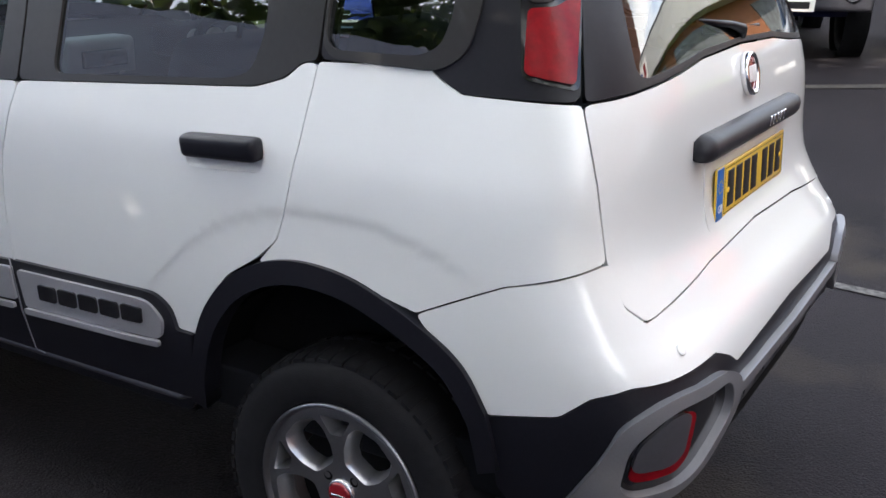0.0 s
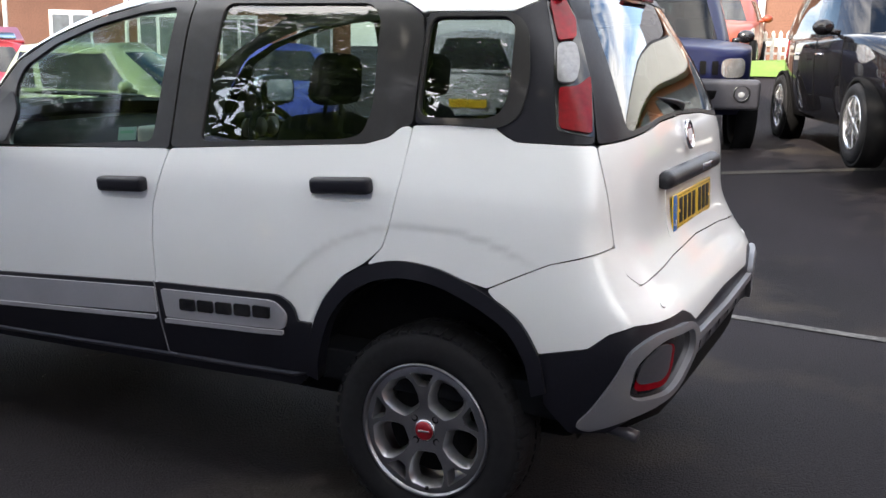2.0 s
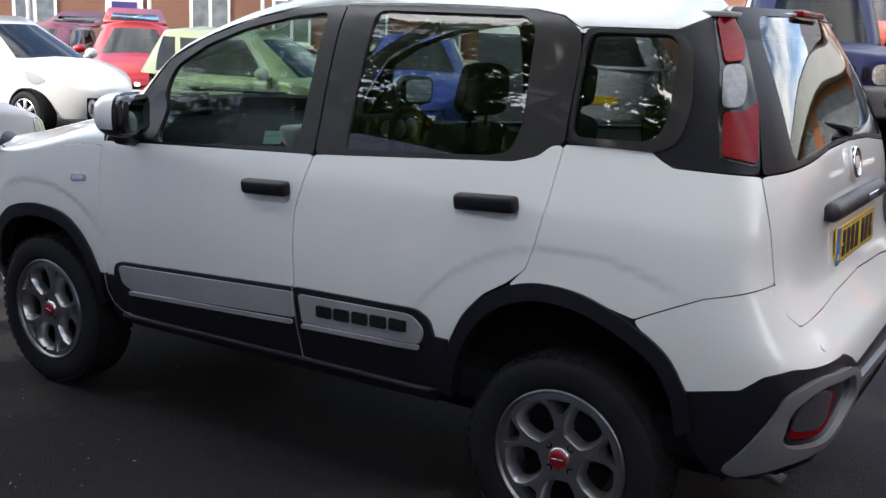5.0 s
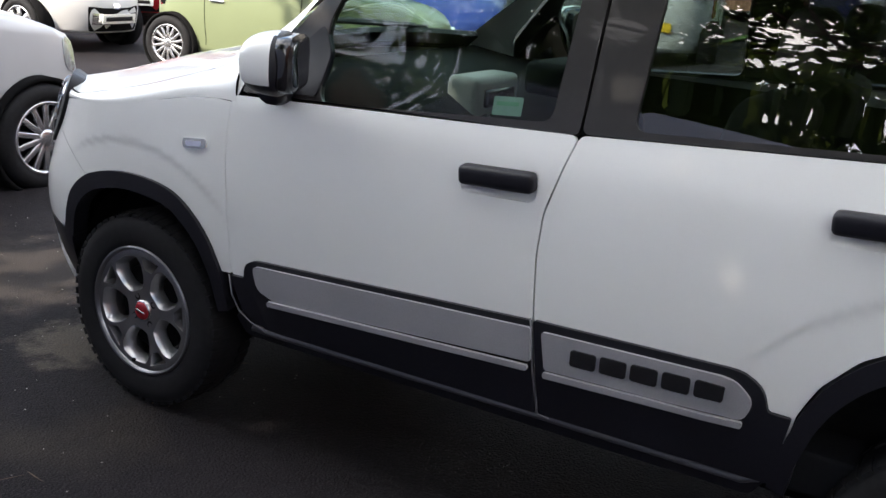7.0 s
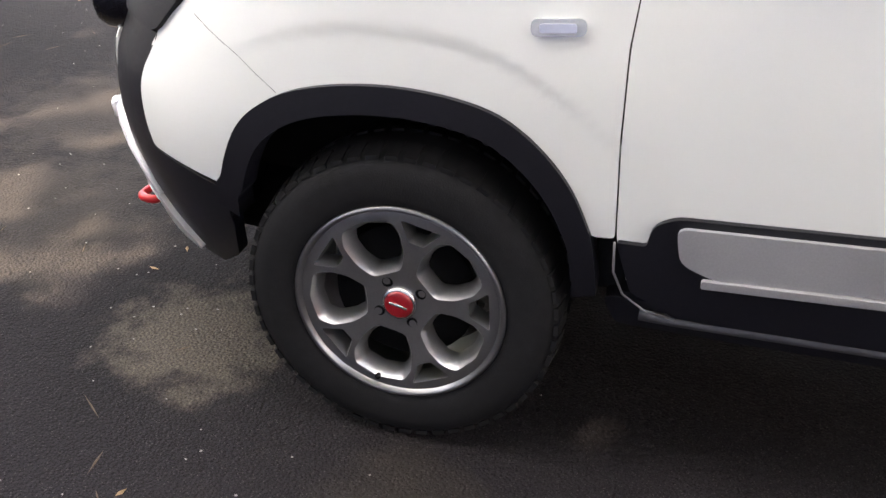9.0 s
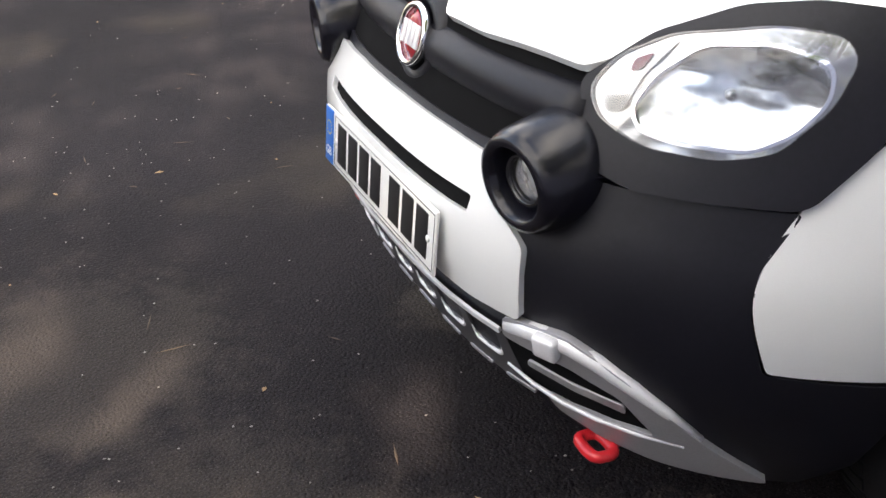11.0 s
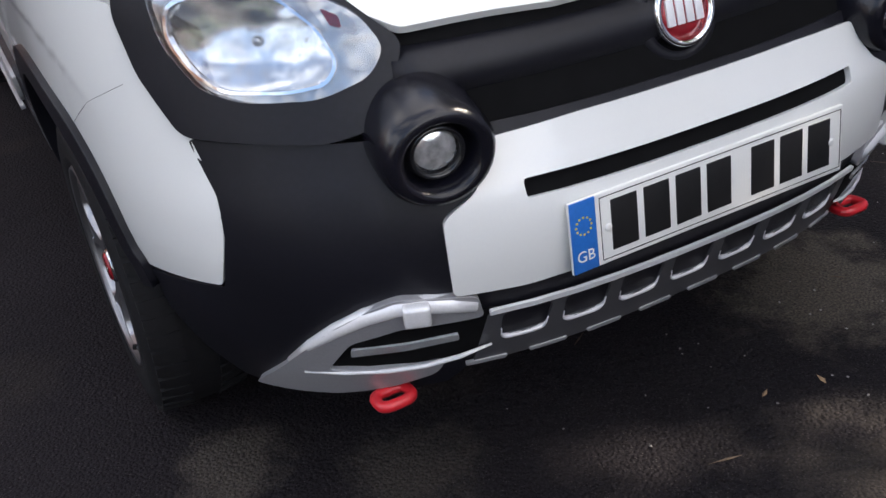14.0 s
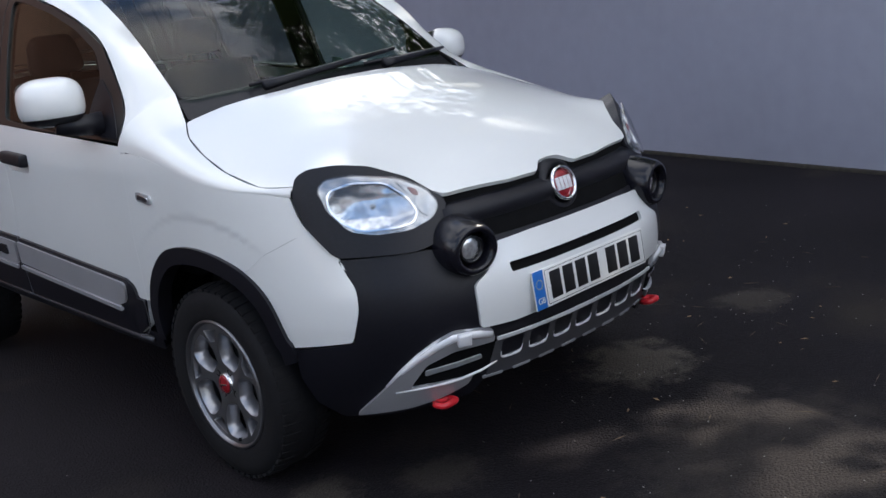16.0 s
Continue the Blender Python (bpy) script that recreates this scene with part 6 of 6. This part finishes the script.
            w.matrix_local = pose(sx * (spec["half"] * 0.965 + spec.get("wheel_out", 0.0)), y, R0, 0, 0, 0 if sx > 0 else 180)

    def stick(nm, mat, phi, v, size, lab="", bevel=0.01, lift=0.0, own=None):
        """A fitting on the body at an angle and a share of its height: lamps and grilles follow the skin, plates and bumpers stand as blocks."""
        a = radians(phi)
        e = 0.01
        p = at(a, v)
        su, sv = (at(a + e, v) - at(a - e, v)).length / (2 * e), (at(a, v + e) - at(a, v - e)).length / (2 * e)
        if size[2] < 0.1 and not nm.startswith(("number", "plate")):
            w, h = size[0] / 2, size[1] / 2
            s = 1 if math.cos(a) > 0 else -1
            if nm == "headlamp" and size[0] > size[1] * 1.5:
                out = [(-w, h * 0.1), (-w * 0.2, h), (w, h * 0.75), (w * 0.75, -h * 0.6), (w * 0.1, -h)]
                out = [(-q * s, r) for q, r in out]
            else:
                out = [(-w, -h), (w, -h), (w, h), (-w, h)]
            soft = min(w, h) * (0.85 if "lamp" in nm or "badge" in nm or "lens" in nm else 0.3)
            return panel(nm, rounded(out, soft, 4), lambda q, r: at(a + q / su, v + r / sv), mat, own or root, max(size[0], size[1]) / 5, 0.012, 0.005 + lift * 0.6, lab)
        nrm = (at(a + e, v) - at(a - e, v)).cross(at(a, v + e) - at(a, v - e)).normalized()
        if nrm.dot(p - Vector((0, mid, p.z))) < 0:
            nrm = -nrm
        bm = bmesh.new()
        box(bm, (-size[0] / 2, -size[2] / 2, -size[1] / 2), (size[0] / 2, size[2] / 2, size[1] / 2), min(bevel, min(size) * 0.45), 3)
        ob = part(nm, bm, mat, own or root, lab)
        up = Vector((0, 0, 1))
        side = up.cross(nrm).normalized()
        m = Matrix((side, nrm, side.cross(nrm))).transposed().to_4x4()
        ob.matrix_local = Matrix.Translation(p + nrm * lift) @ m
        return ob
    for f in spec["fit"]:
        stick(*f)
    for sx in (-1, 1):
        bm = bmesh.new()
        bmesh.ops.create_uvsphere(bm, u_segments=16, v_segments=10, radius=1, matrix=Matrix.LocRotScale((sx * (spec["half"] + 0.09), g["base"][1] - 0.45, g["z"][0] + 0.09), None, (0.10, 0.075, 0.075)))
        tube(bm, [(sx * (spec["half"] - 0.06), g["base"][1] - 0.42, g["z"][0] + 0.04), (sx * (spec["half"] + 0.06), g["base"][1] - 0.44, g["z"][0] + 0.06)], 0.03, 8)
        part("door_mirror", bm, spec.get("mirrormat", paint), root)
        for y in spec.get("seams", ()):
            bm = bmesh.new()
            pts = []
            for k in range(9):
                v = 0.12 + 0.86 * k / 8
                best = min((at(j * math.tau / 720, v) for j in range(720)), key=lambda q: abs(q.y - y) + (0 if q.x * sx > 0 else 9))
                pts.append(best)
            tube(bm, pts, 0.005, 4)
            part("door_gap", bm, UNDER, root)
        for y in spec.get("handles", ()):
            best = min((at(j * math.tau / 720, 0.80) for j in range(720)), key=lambda q: abs(q.y - y) + (0 if q.x * sx > 0 else 9))
            bm = bmesh.new()
            box(bm, (best.x - 0.02, y - 0.09, best.z - 0.014), (best.x + 0.02, y + 0.09, best.z + 0.014), 0.01)
            part("door_handle", bm, spec.get("handlemat", CHROME), root)
    return root


def paint(name, colour, metal=0.0):
    return material(name, colour, 0.34, metal, 0.3, 700, 0.03, 0, 1, 0.3, 0.04, 1.5)


CARGLASS = glass_material("car_glass", (0.12, 0.145, 0.145), 0.0)
RIMSILVER = material("rim_silver", (0.60, 0.60, 0.62), 0.25, 0.9, 0.2, 100, 0.05)
PAINT_WHITE2 = paint("white_gloss", (0.46, 0.46, 0.47))
PAINT_GREEN = paint("pale_green_gloss", (0.17, 0.20, 0.115))
PAINT_RED = paint("red_gloss", (0.22, 0.004, 0.007))
PAINT_PLUM = paint("plum_gloss", (0.09, 0.012, 0.035))
PAINT_BLUE = material("navy_gloss", (0.005, 0.007, 0.034), 0.4, 0, 0.15, 700, 0.03, 0, 1, 0.15, 0.04, 1.5)
PAINT_BLACK = material("black_gloss", (0.004, 0.0038, 0.005), 0.5, 0, 0.8, 700, 0.03, 0, 1, 0.05, 0.04, 1.5)
PAINT_ORANGE = paint("orange_gloss", (0.22, 0.035, 0.014))
PAINT_BLUE2 = paint("blue_gloss", (0.03, 0.05, 0.26), 0.2)
BUMPERGREY = material("bumper_grey", (0.045, 0.045, 0.055), 0.5, 0.2, 0, 60, 0.1)


def plate_fit(rear=False, v=0.32, n=1):
    mat = PLATEYELLOW if rear else PLATEWHITE
    phi = 270 if rear else 90
    out = [("number_plate", mat, phi, v, (0.52, 0.111, 0.012), "number plate", 0.003, 0.008)]
    return out


def round_city_car(tail=-0.62):
    return dict(tail=tail, nose=2.30 + 0.62, half=0.80, wheelbase=2.30, tyre=0.295, square=2.9, spokes=14,
                top=[(-0.62, 0.86), (0.0, 0.93), (1.2, 0.93), (1.85, 0.96), (2.3, 0.90), (2.6, 0.85), (2.92, 0.70)],
                cabin=dict(base=(-0.50, 2.02), roof=(-0.18, 1.12), wide=(0.745, 0.56), z=(0.93, 1.46), pillars=(0.35,)),
                seams=(0.45, 1.62), handles=(0.62,),
                fit=[("headlamp", CLEARLENS, 70, 0.80, (0.17, 0.19, 0.05), "round clear headlamp", 0.03, 0.0), ("headlamp", CLEARLENS, 110, 0.80, (0.17, 0.19, 0.05), "round clear headlamp", 0.03, 0.0),
                     ("grille", UNDER, 90, 0.22, (0.70, 0.08, 0.03), "dark lower grille", 0.01, 0.002), ("badge", CHROME, 90, 0.72, (0.09, 0.09, 0.03), "round badge", 0.03, 0.0),
                     ("side_repeater", CLEARLENS, 40, 0.82, (0.045, 0.03, 0.01), "", 0.01, 0.002), ("tail_lamp", REDLENS, 250, 0.8, (0.10, 0.20, 0.03), "red tail lamp", 0.015, -0.008), ("tail_lamp", REDLENS, 290, 0.8, (0.10, 0.20, 0.03), "red tail lamp", 0.015, -0.008)] + plate_fit(True, 0.55) + plate_fit(False, 0.34))


def small_hatch(grille=True):
    slats = [("grille_slat", CHROME, 90, 0.28 + 0.055 * k, (0.70, 0.014, 0.02), "bright grille slat", 0.004, 0.012) for k in range(6)] if grille else []
    return dict(tail=-0.62, nose=2.43 + 0.74, half=0.83, wheelbase=2.43, tyre=0.30, square=3.0,
                top=[(-0.6, 0.90), (1.2, 0.95), (1.95, 0.97), (2.4, 0.90), (2.8, 0.80), (3.17, 0.62)],
                cabin=dict(base=(-0.52, 2.18), roof=(-0.25, 1.15), wide=(0.77, 0.58), z=(0.95, 1.48), pillars=(1.05,)),
                seams=(0.35, 1.15, 1.9), handles=(0.5, 1.3),
                fit=[("headlamp", CLEARLENS, 60, 0.83, (0.34, 0.17, 0.05), "swept clear headlamp", 0.04, 0.0), ("headlamp", CLEARLENS, 120, 0.83, (0.34, 0.17, 0.05), "swept clear headlamp", 0.04, 0.0),
                     ("grille", UNDER, 90, 0.40, (0.78, 0.27, 0.03), "dark lower grille with bright slats", 0.02, 0.0), ("fog_recess", UNDER, 62, 0.24, (0.20, 0.10, 0.03), "dark fog lamp recess", 0.02, 0.0), ("fog_recess", UNDER, 118, 0.24, (0.20, 0.10, 0.03), "dark fog lamp recess", 0.02, 0.0),
                     ("badge", CHROME, 90, 0.80, (0.10, 0.06, 0.03), "bright badge", 0.02, 0.0), ("tail_lamp", REDLENS, 240, 0.82, (0.12, 0.26, 0.05), "red tail lamp", 0.02, 0.0), ("tail_lamp", REDLENS, 300, 0.82, (0.12, 0.26, 0.05), "red tail lamp", 0.02, 0.0)] + slats + [("number_plate", PLATEWHITE, 90, 0.44, (0.52, 0.111, 0.012), "number plate with plain bars", 0.003, 0.026), ("plate_bar", PLATEINK, 90, 0.44, (0.42, 0.05, 0.012), "plain dark bar", 0.003, 0.030)] + plate_fit(True, 0.45))


def boxy_offroader():
    return dict(tail=-0.62, nose=2.25 + 0.60, half=0.80, wheelbase=2.25, tyre=0.345, square=5.0, low=0.36, lean=0.02, wheel_out=0.02, rimmat=RIMSILVER,
                top=[(-0.6, 1.06), (1.6, 1.08), (1.85, 1.08), (2.3, 1.05), (2.85, 0.98)], archmat=UNDER, mirrormat=GLOSSBLACK,
                cabin=dict(base=(-0.58, 1.78), roof=(-0.52, 1.25), wide=(0.75, 0.65), z=(1.07, 1.68), pillars=(0.75,)),
                seams=(0.7, 1.65), handles=(0.85,), handlemat=GLOSSBLACK,
                fit=[("headlamp", LAMPCHROME, 73.5, 0.75, (0.27, 0.19, 0.05), "clear square headlamp", 0.04, 0.01), ("headlamp", LAMPCHROME, 106.5, 0.75, (0.27, 0.19, 0.05), "clear square headlamp", 0.04, 0.01),
                     ("grille", PAINT_BLUE, 90, 0.75, (0.62, 0.20, 0.05), "slotted navy grille", 0.02, 0.01)] + [("grille_slot", UNDER, 90 + d, 0.75, (0.06, 0.13, 0.02), "dark upright grille slot", 0.01, 0.036) for d in (-10, -6, -2, 2, 6, 10)] +
                    [("front_bumper", BUMPERGREY, 90, 0.345, (1.50, 0.30, 0.16), "grey front bumper", 0.05, 0.04),
                     ("number_plate", PLATEWHITE, 90, 0.20, (0.52, 0.111, 0.012), "number plate with plain bars", 0.003, 0.13), ("plate_bar", PLATEINK, 90, 0.20, (0.43, 0.06, 0.012), "plain dark bar", 0.003, 0.134)])


def tall_suv():
    return dict(tail=-0.85, nose=2.65 + 0.85, half=0.90, wheelbase=2.65, tyre=0.345, square=3.6, low=0.28,
                top=[(-0.8, 1.08), (1.4, 1.08), (2.2, 1.10), (2.8, 1.03), (3.5, 0.84)], mirrormat=PAINT_BLACK, spokes=6,
                cabin=dict(base=(-0.75, 2.35), roof=(-0.45, 1.45), wide=(0.84, 0.66), z=(1.08, 1.64), pillars=(1.2,)),
                seams=(0.45, 1.3, 2.15), handles=(0.6, 1.45),
                fit=[("headlamp", LAMPCHROME, 58, 0.84, (0.40, 0.17, 0.05), "clear headlamp", 0.04, 0.0), ("headlamp", LAMPCHROME, 122, 0.84, (0.40, 0.17, 0.05), "clear headlamp", 0.04, 0.0),
                     ("grille", UNDER, 90, 0.62, (0.70, 0.16, 0.03), "dark grille", 0.02, 0.0), ("tail_lamp", REDLENS, 238, 0.86, (0.16, 0.20, 0.05), "red tail lamp", 0.02, 0.0), ("tail_lamp", REDLENS, 302, 0.86, (0.16, 0.20, 0.05), "red tail lamp", 0.02, 0.0), ("bumper_lip", BUMPERGREY, 90, 0.08, (1.2, 0.08, 0.05), "", 0.02, 0.0)] + plate_fit(False, 0.35) + plate_fit(True, 0.5))


build_parked_car("city_car", "white rounded city car with multi-spoke alloys, parked across the bay ahead", PAINT_WHITE2, round_city_car(), (-1.58, 5.48), -90)
build_parked_car("city_car", "pale green rounded city car parked in sunlight", PAINT_GREEN, round_city_car(-0.50), (5.78, 8.43), -170)
build_parked_car("hatchback_car", "white small hatchback with slatted lower grille in sunlight", PAINT_WHITE2, small_hatch(), (5.3, 12.8), -176)
red_car = build_parked_car("hatchback_car", "bright red small hatchback with its tailgate raised", PAINT_RED, small_hatch(False), (9.86, 14.36), 140)
plum_car = build_parked_car("hatchback_car", "dark plum hatchback in a far bay with its tailgate raised", PAINT_PLUM, small_hatch(False), (10.6, 17.4), 120)
offroader = build_parked_car("offroad_car", "navy blue boxy off-road car with grey bumper and slotted grille", PAINT_BLUE, boxy_offroader(), (9.6, 2.05, 0.42), 111)
nose_skin = car_skin(boxy_offroader())[0](math.pi / 2, 0.345)
for x in (-0.56, 0.56):
    bm = bmesh.new()
    lathe(bm, [(0.085, -0.03), (0.085, 0.004), (0.074, 0.008), (0.066, 0.002), (0.060, -0.02), (0.010, -0.022)], 24, "y")
    fog = part("fog_lamp", bm, GLOSSBLACK, offroader, "round black fog lamp recess")
    fog.matrix_local = pose(x, nose_skin.y + 0.122, nose_skin.z + 0.01)
    bm = bmesh.new()
    lathe(bm, [(0.046, -0.02), (0.046, -0.006), (0.030, 0.000), (0.004, 0.002)], 20, "y")
    part("fog_lens", bm, CLEARLENS, fog, "clear fog lens")
bm = bmesh.new()
prism(bm, rounded([(-0.34, 0.085), (0.34, 0.085), (0.29, -0.055), (-0.29, -0.055)], 0.03), nose_skin.y + 0.09, nose_skin.y + 0.124, "y", 0.004)
opening = part("bumper_grille", bm, UNDER, offroader, "dark opening in the bumper")
opening.matrix_local = pose(0, 0, nose_skin.z)
build_parked_car("suv_car", "glossy black tall estate car with silver alloys", PAINT_BLACK, tall_suv(), (8.95, -0.50), 111)
build_parked_car("hatchback_car", "orange-red hatchback beyond the dark cars", PAINT_ORANGE, small_hatch(False), (18.5, 2.8), 95)
build_parked_car("hatchback_car", "blue hatchback in the row across the car park", PAINT_BLUE2, small_hatch(), (10.5, 8.3), 125)
build_parked_car("hatchback_car", "white hatchback seen from behind with a yellow plate", PAINT_WHITE2, small_hatch(), (9.8, 4.6), -75)

# raised tailgates
for owner, mat, lab in ((red_car, PAINT_RED, "red tailgate held open"), (plum_car, PAINT_PLUM, "plum tailgate held open")):
    bm = bmesh.new()
    prism(bm, rounded([(-0.60, 0.0), (0.60, 0.0), (0.50, 0.80), (-0.50, 0.80)], 0.08), -0.03, 0.03, "y", 0.01)
    rt = part("raised_tailgate", bm, mat, owner, lab)
    rt.matrix_local = pose(0, -0.24, 1.47, 70)
    bm = bmesh.new()
    prism(bm, rounded([(-0.46, 0.10), (0.46, 0.10), (0.42, 0.45), (-0.42, 0.45)], 0.06), 0.032, 0.038, "y")
    part("tailgate_window", bm, CARGLASS, rt, "dark tailgate glass")


# ---- houses and showroom ----
def build_house(name, label, where, turn, wide, tall, cols, storeys=2, door_at=2):
    h = thing(name, label, "house", "", "", pose(where[0], where[1], where[2], 0, 0, turn))
    bm = bmesh.new()
    box(bm, (-wide / 2, 0, -1), (wide / 2, 7, tall), 0.01)
    part("wall", bm, BRICK, h, "red brick wall", False)
    bm = bmesh.new()
    prism(bm, [(-0.4, tall), (7.4, tall), (3.5, tall + 2.6)], -wide / 2 - 0.3, wide / 2 + 0.3, "x")
    part("roof", bm, SLATE, h, "grey slate roof", False)
    bm = bmesh.new()
    box(bm, (-wide / 2 - 0.02, -0.05, 0.35), (wide / 2 + 0.02, 0.0, 0.55), 0.01)
    part("plinth_band", bm, STONE, h, "pale stone band", False)
    step = wide / cols
    for s in range(storeys):
        for c in range(cols):
            x, z = -wide / 2 + step * (c + 0.5), 0.9 + s * 2.7
            if s == 0 and c == door_at:
                d = new("door")
                d.parent = h
                bm = bmesh.new()
                box(bm, (x - 0.62, -0.10, 0.0), (x + 0.62, 0.02, 2.5), 0.02)
                part("door_frame", bm, WHITEWOOD, d, "white door frame", False)
                bm = bmesh.new()
                box(bm, (x - 0.42, -0.14, 0.05), (x + 0.42, -0.09, 2.1), 0.02)
                part("door_leaf", bm, PAINT_PLUM2, d, "dark violet door leaf", False)
                continue
            w = new("window")
            w.parent = h
            bm = bmesh.new()
            box(bm, (x - 0.70, -0.06, z - 0.05), (x + 0.70, 0.03, z + 1.65), 0.01)
            part("frame", bm, WHITEWOOD, w, "white window frame", False)
            for dx in (-0.33, 0.33):
                bm = bmesh.new()
                box(bm, (x + dx - 0.27, -0.075, z + 0.08), (x + dx + 0.27, -0.055, z + 1.5), 0.005)
                part("pane", bm, PANE, w, "", False)
            bm = bmesh.new()
            box(bm, (x - 0.80, -0.16, z - 0.17), (x + 0.80, 0.0, z - 0.05), 0.01)
            part("sill", bm, STONE, w, "pale stone sill", False)
    return h


PAINT_PLUM2 = paint("violet_door_paint", (0.06, 0.04, 0.16))
PANE = material("house_pane", (0.14, 0.155, 0.165), 0.08, 0, 0.5, 3, 0.3)
build_house("brick_house", "red brick terraced house with white windows and violet door", (27.0, 2.6, 1.2), -82, 16, 5.8, 6, 2, 2)
build_house("brick_house", "long red brick building with white posts behind the car park", (20.5, 27.5, -0.2), -40, 26, 6.0, 9, 2, 4)
for k in range(4):
    p = thing("lamp_post", "plain white post beside the brick building", "post", "white posts", "", pose(11.0 + 2.4 * k, 24.6 - 1.9 * k, -0.3))
    bm = bmesh.new()
    tube(bm, [(0, 0, 0), (0, 0, 5.0)], [0.06, 0.05], 10)
    part("pole", bm, WHITEWOOD, p)
    bm = bmesh.new()
    lathe(bm, [(0.11, 0.0), (0.11, 0.12), (0.07, 0.14)], 12, "z")
    part("foot", bm, WHITEWOOD, p)
fence = thing("fence", "low white picket fence beyond the grass", "fence")
bm = bmesh.new()
for k in range(2):
    box(bm, (18.6, -4, 1.35 + 0.28 * k), (18.64, 5, 1.40 + 0.28 * k))
part("rail", bm, WHITEWOOD, fence, "white rails", False)
pk = None
for k in range(60):
    if pk is None:
        bm = bmesh.new()
        prism(bm, [(-0.035, 1.15), (0.035, 1.15), (0.035, 1.78), (0, 1.84), (-0.035, 1.78)], 18.57, 18.60, "x")
        o = part("picket", bm, WHITEWOOD, fence, "", False)
        pk = o.data
    else:
        o = new("picket", pk)
        o.parent = fence
    o.matrix_local = pose(0, -4 + 0.15 * k, 0)

show = thing("showroom", "pale car showroom with glass front and plain sign band", "building", "", "", pose(11.5, -10.5, 0.5, 0, 0, 33))
FASCIA = material("fascia_panel", (0.38, 0.385, 0.38), 0.4, 0, 0, 4, 0.05)
SIGNBLUE = material("sign_blue", (0.03, 0.06, 0.30), 0.5, 0, 0, 5, 0.05)
TERRACOTTA = material("terracotta_cladding", (0.26, 0.105, 0.05), 0.7, 0, 0, 6, 0.12)
bm = bmesh.new()
box(bm, (-14, -6, 0), (14, 0, 3.6))
part("wall", bm, TERRACOTTA, show, "terracotta cladding", False)
bm = bmesh.new()
box(bm, (-14.3, -6, 3.6), (14.3, 0.9, 5.0), 0.05)
part("fascia", bm, FASCIA, show, "pale fascia", False)
bm = bmesh.new()
box(bm, (-14.3, -6, 5.0), (14.3, 0.5, 5.25), 0.03)
part("roof", bm, BUMPERGREY, show, "grey roof edge", False)
bm = bmesh.new()
box(bm, (-3.4, 0.9, 3.85), (1.8, 0.96, 4.75), 0.02)
sign = part("sign", bm, WHITEWOOD, show, "white sign board", False)
for k in range(6):
    bm = bmesh.new()
    box(bm, (-2.8 + 0.62 * k, 0.96, 4.1), (-2.38 + 0.62 * k, 0.98, 4.5), 0.01)
    part("sign_bar", bm, SIGNBLUE, sign, "plain dark blue bar", False)
bm = bmesh.new()
box(bm, (1.05, 0.96, 4.05), (1.5, 0.98, 4.55), 0.05)
part("sign_mark", bm, PAINT_RED, sign, "plain red mark", False)
for k in range(7):
    bm = bmesh.new()
    box(bm, (-13 + 3.8 * k, 0.0, 0.1), (-10.4 + 3.8 * k, 0.05, 3.3), 0.01)
    part("pane", bm, PANE, show, "tall showroom pane", False)
build_parked_car("hatchback_car", "red small hatchback parked before the showroom", PAINT_RED, small_hatch(False), (9.2, -5.6), 60)
build_parked_car("city_car", "white rounded city car parked before the showroom", PAINT_WHITE2, round_city_car(), (5.4, -6.4), 40)


# ---- litter on the tarmac ----
def scatter(name, label, mat, count, seed, spots, sizes):
    """Leaf scraps, twigs and pale stones strewn on the ground."""
    rng = random.Random(seed)
    verts, faces = [], []
    for _ in range(count):
        cx, cy, sx, sy = spots[rng.randrange(len(spots))]
        x, y = cx + rng.uniform(-sx, sx), cy + rng.uniform(-sy, sy)
        a, ln, wd = rng.random() * math.tau, rng.uniform(*sizes[0]), rng.uniform(*sizes[1])
        c, s = math.cos(a), math.sin(a)
        n, g = len(verts), height(x, y)
        for u, v, w in ((-1, -0.5, 0.002), (0.2, -1, 0.002), (1, 0.1, 0.002), (0.1, 1, 0.002), (0, 0, 0.002 + wd * 0.8)):
            verts.append((x + (u * c * ln - v * s * wd), y + (u * s * ln + v * c * wd), g + w))
        faces += [(n + k, n + (k + 1) % 4, n + 4) for k in range(4)]
    me = bpy.data.meshes.new(name)
    me.from_pydata(verts, [], faces)
    me.materials.append(mat)
    return tagged(new(name, me), label, "litter", "", "stuff")


NEAR = ((-1.2, 3.6, 1.4, 1.6), (0.6, 4.2, 1.8, 1.4), (-2.2, 1.2, 1.2, 2.4), (2.3, 2.5, 1.2, 2.0))
scatter("leaf_litter", "dry tan leaf scraps strewn on tarmac", material("dry_leaf", (0.30, 0.20, 0.11), 0.8, 0, 0, 9, 0.4), 70, 5, NEAR, ((0.005, 0.016), (0.003, 0.007)))
scatter("pale_chippings", "small pale stone chippings on tarmac", material("chipping", (0.24, 0.23, 0.22), 0.8, 0, 0, 9, 0.3), 900, 6, NEAR, ((0.002, 0.004), (0.002, 0.004)))
scatter("twigs", "thin dark twigs strewn on tarmac", BARK, 120, 7, NEAR, ((0.015, 0.05), (0.0015, 0.003)))
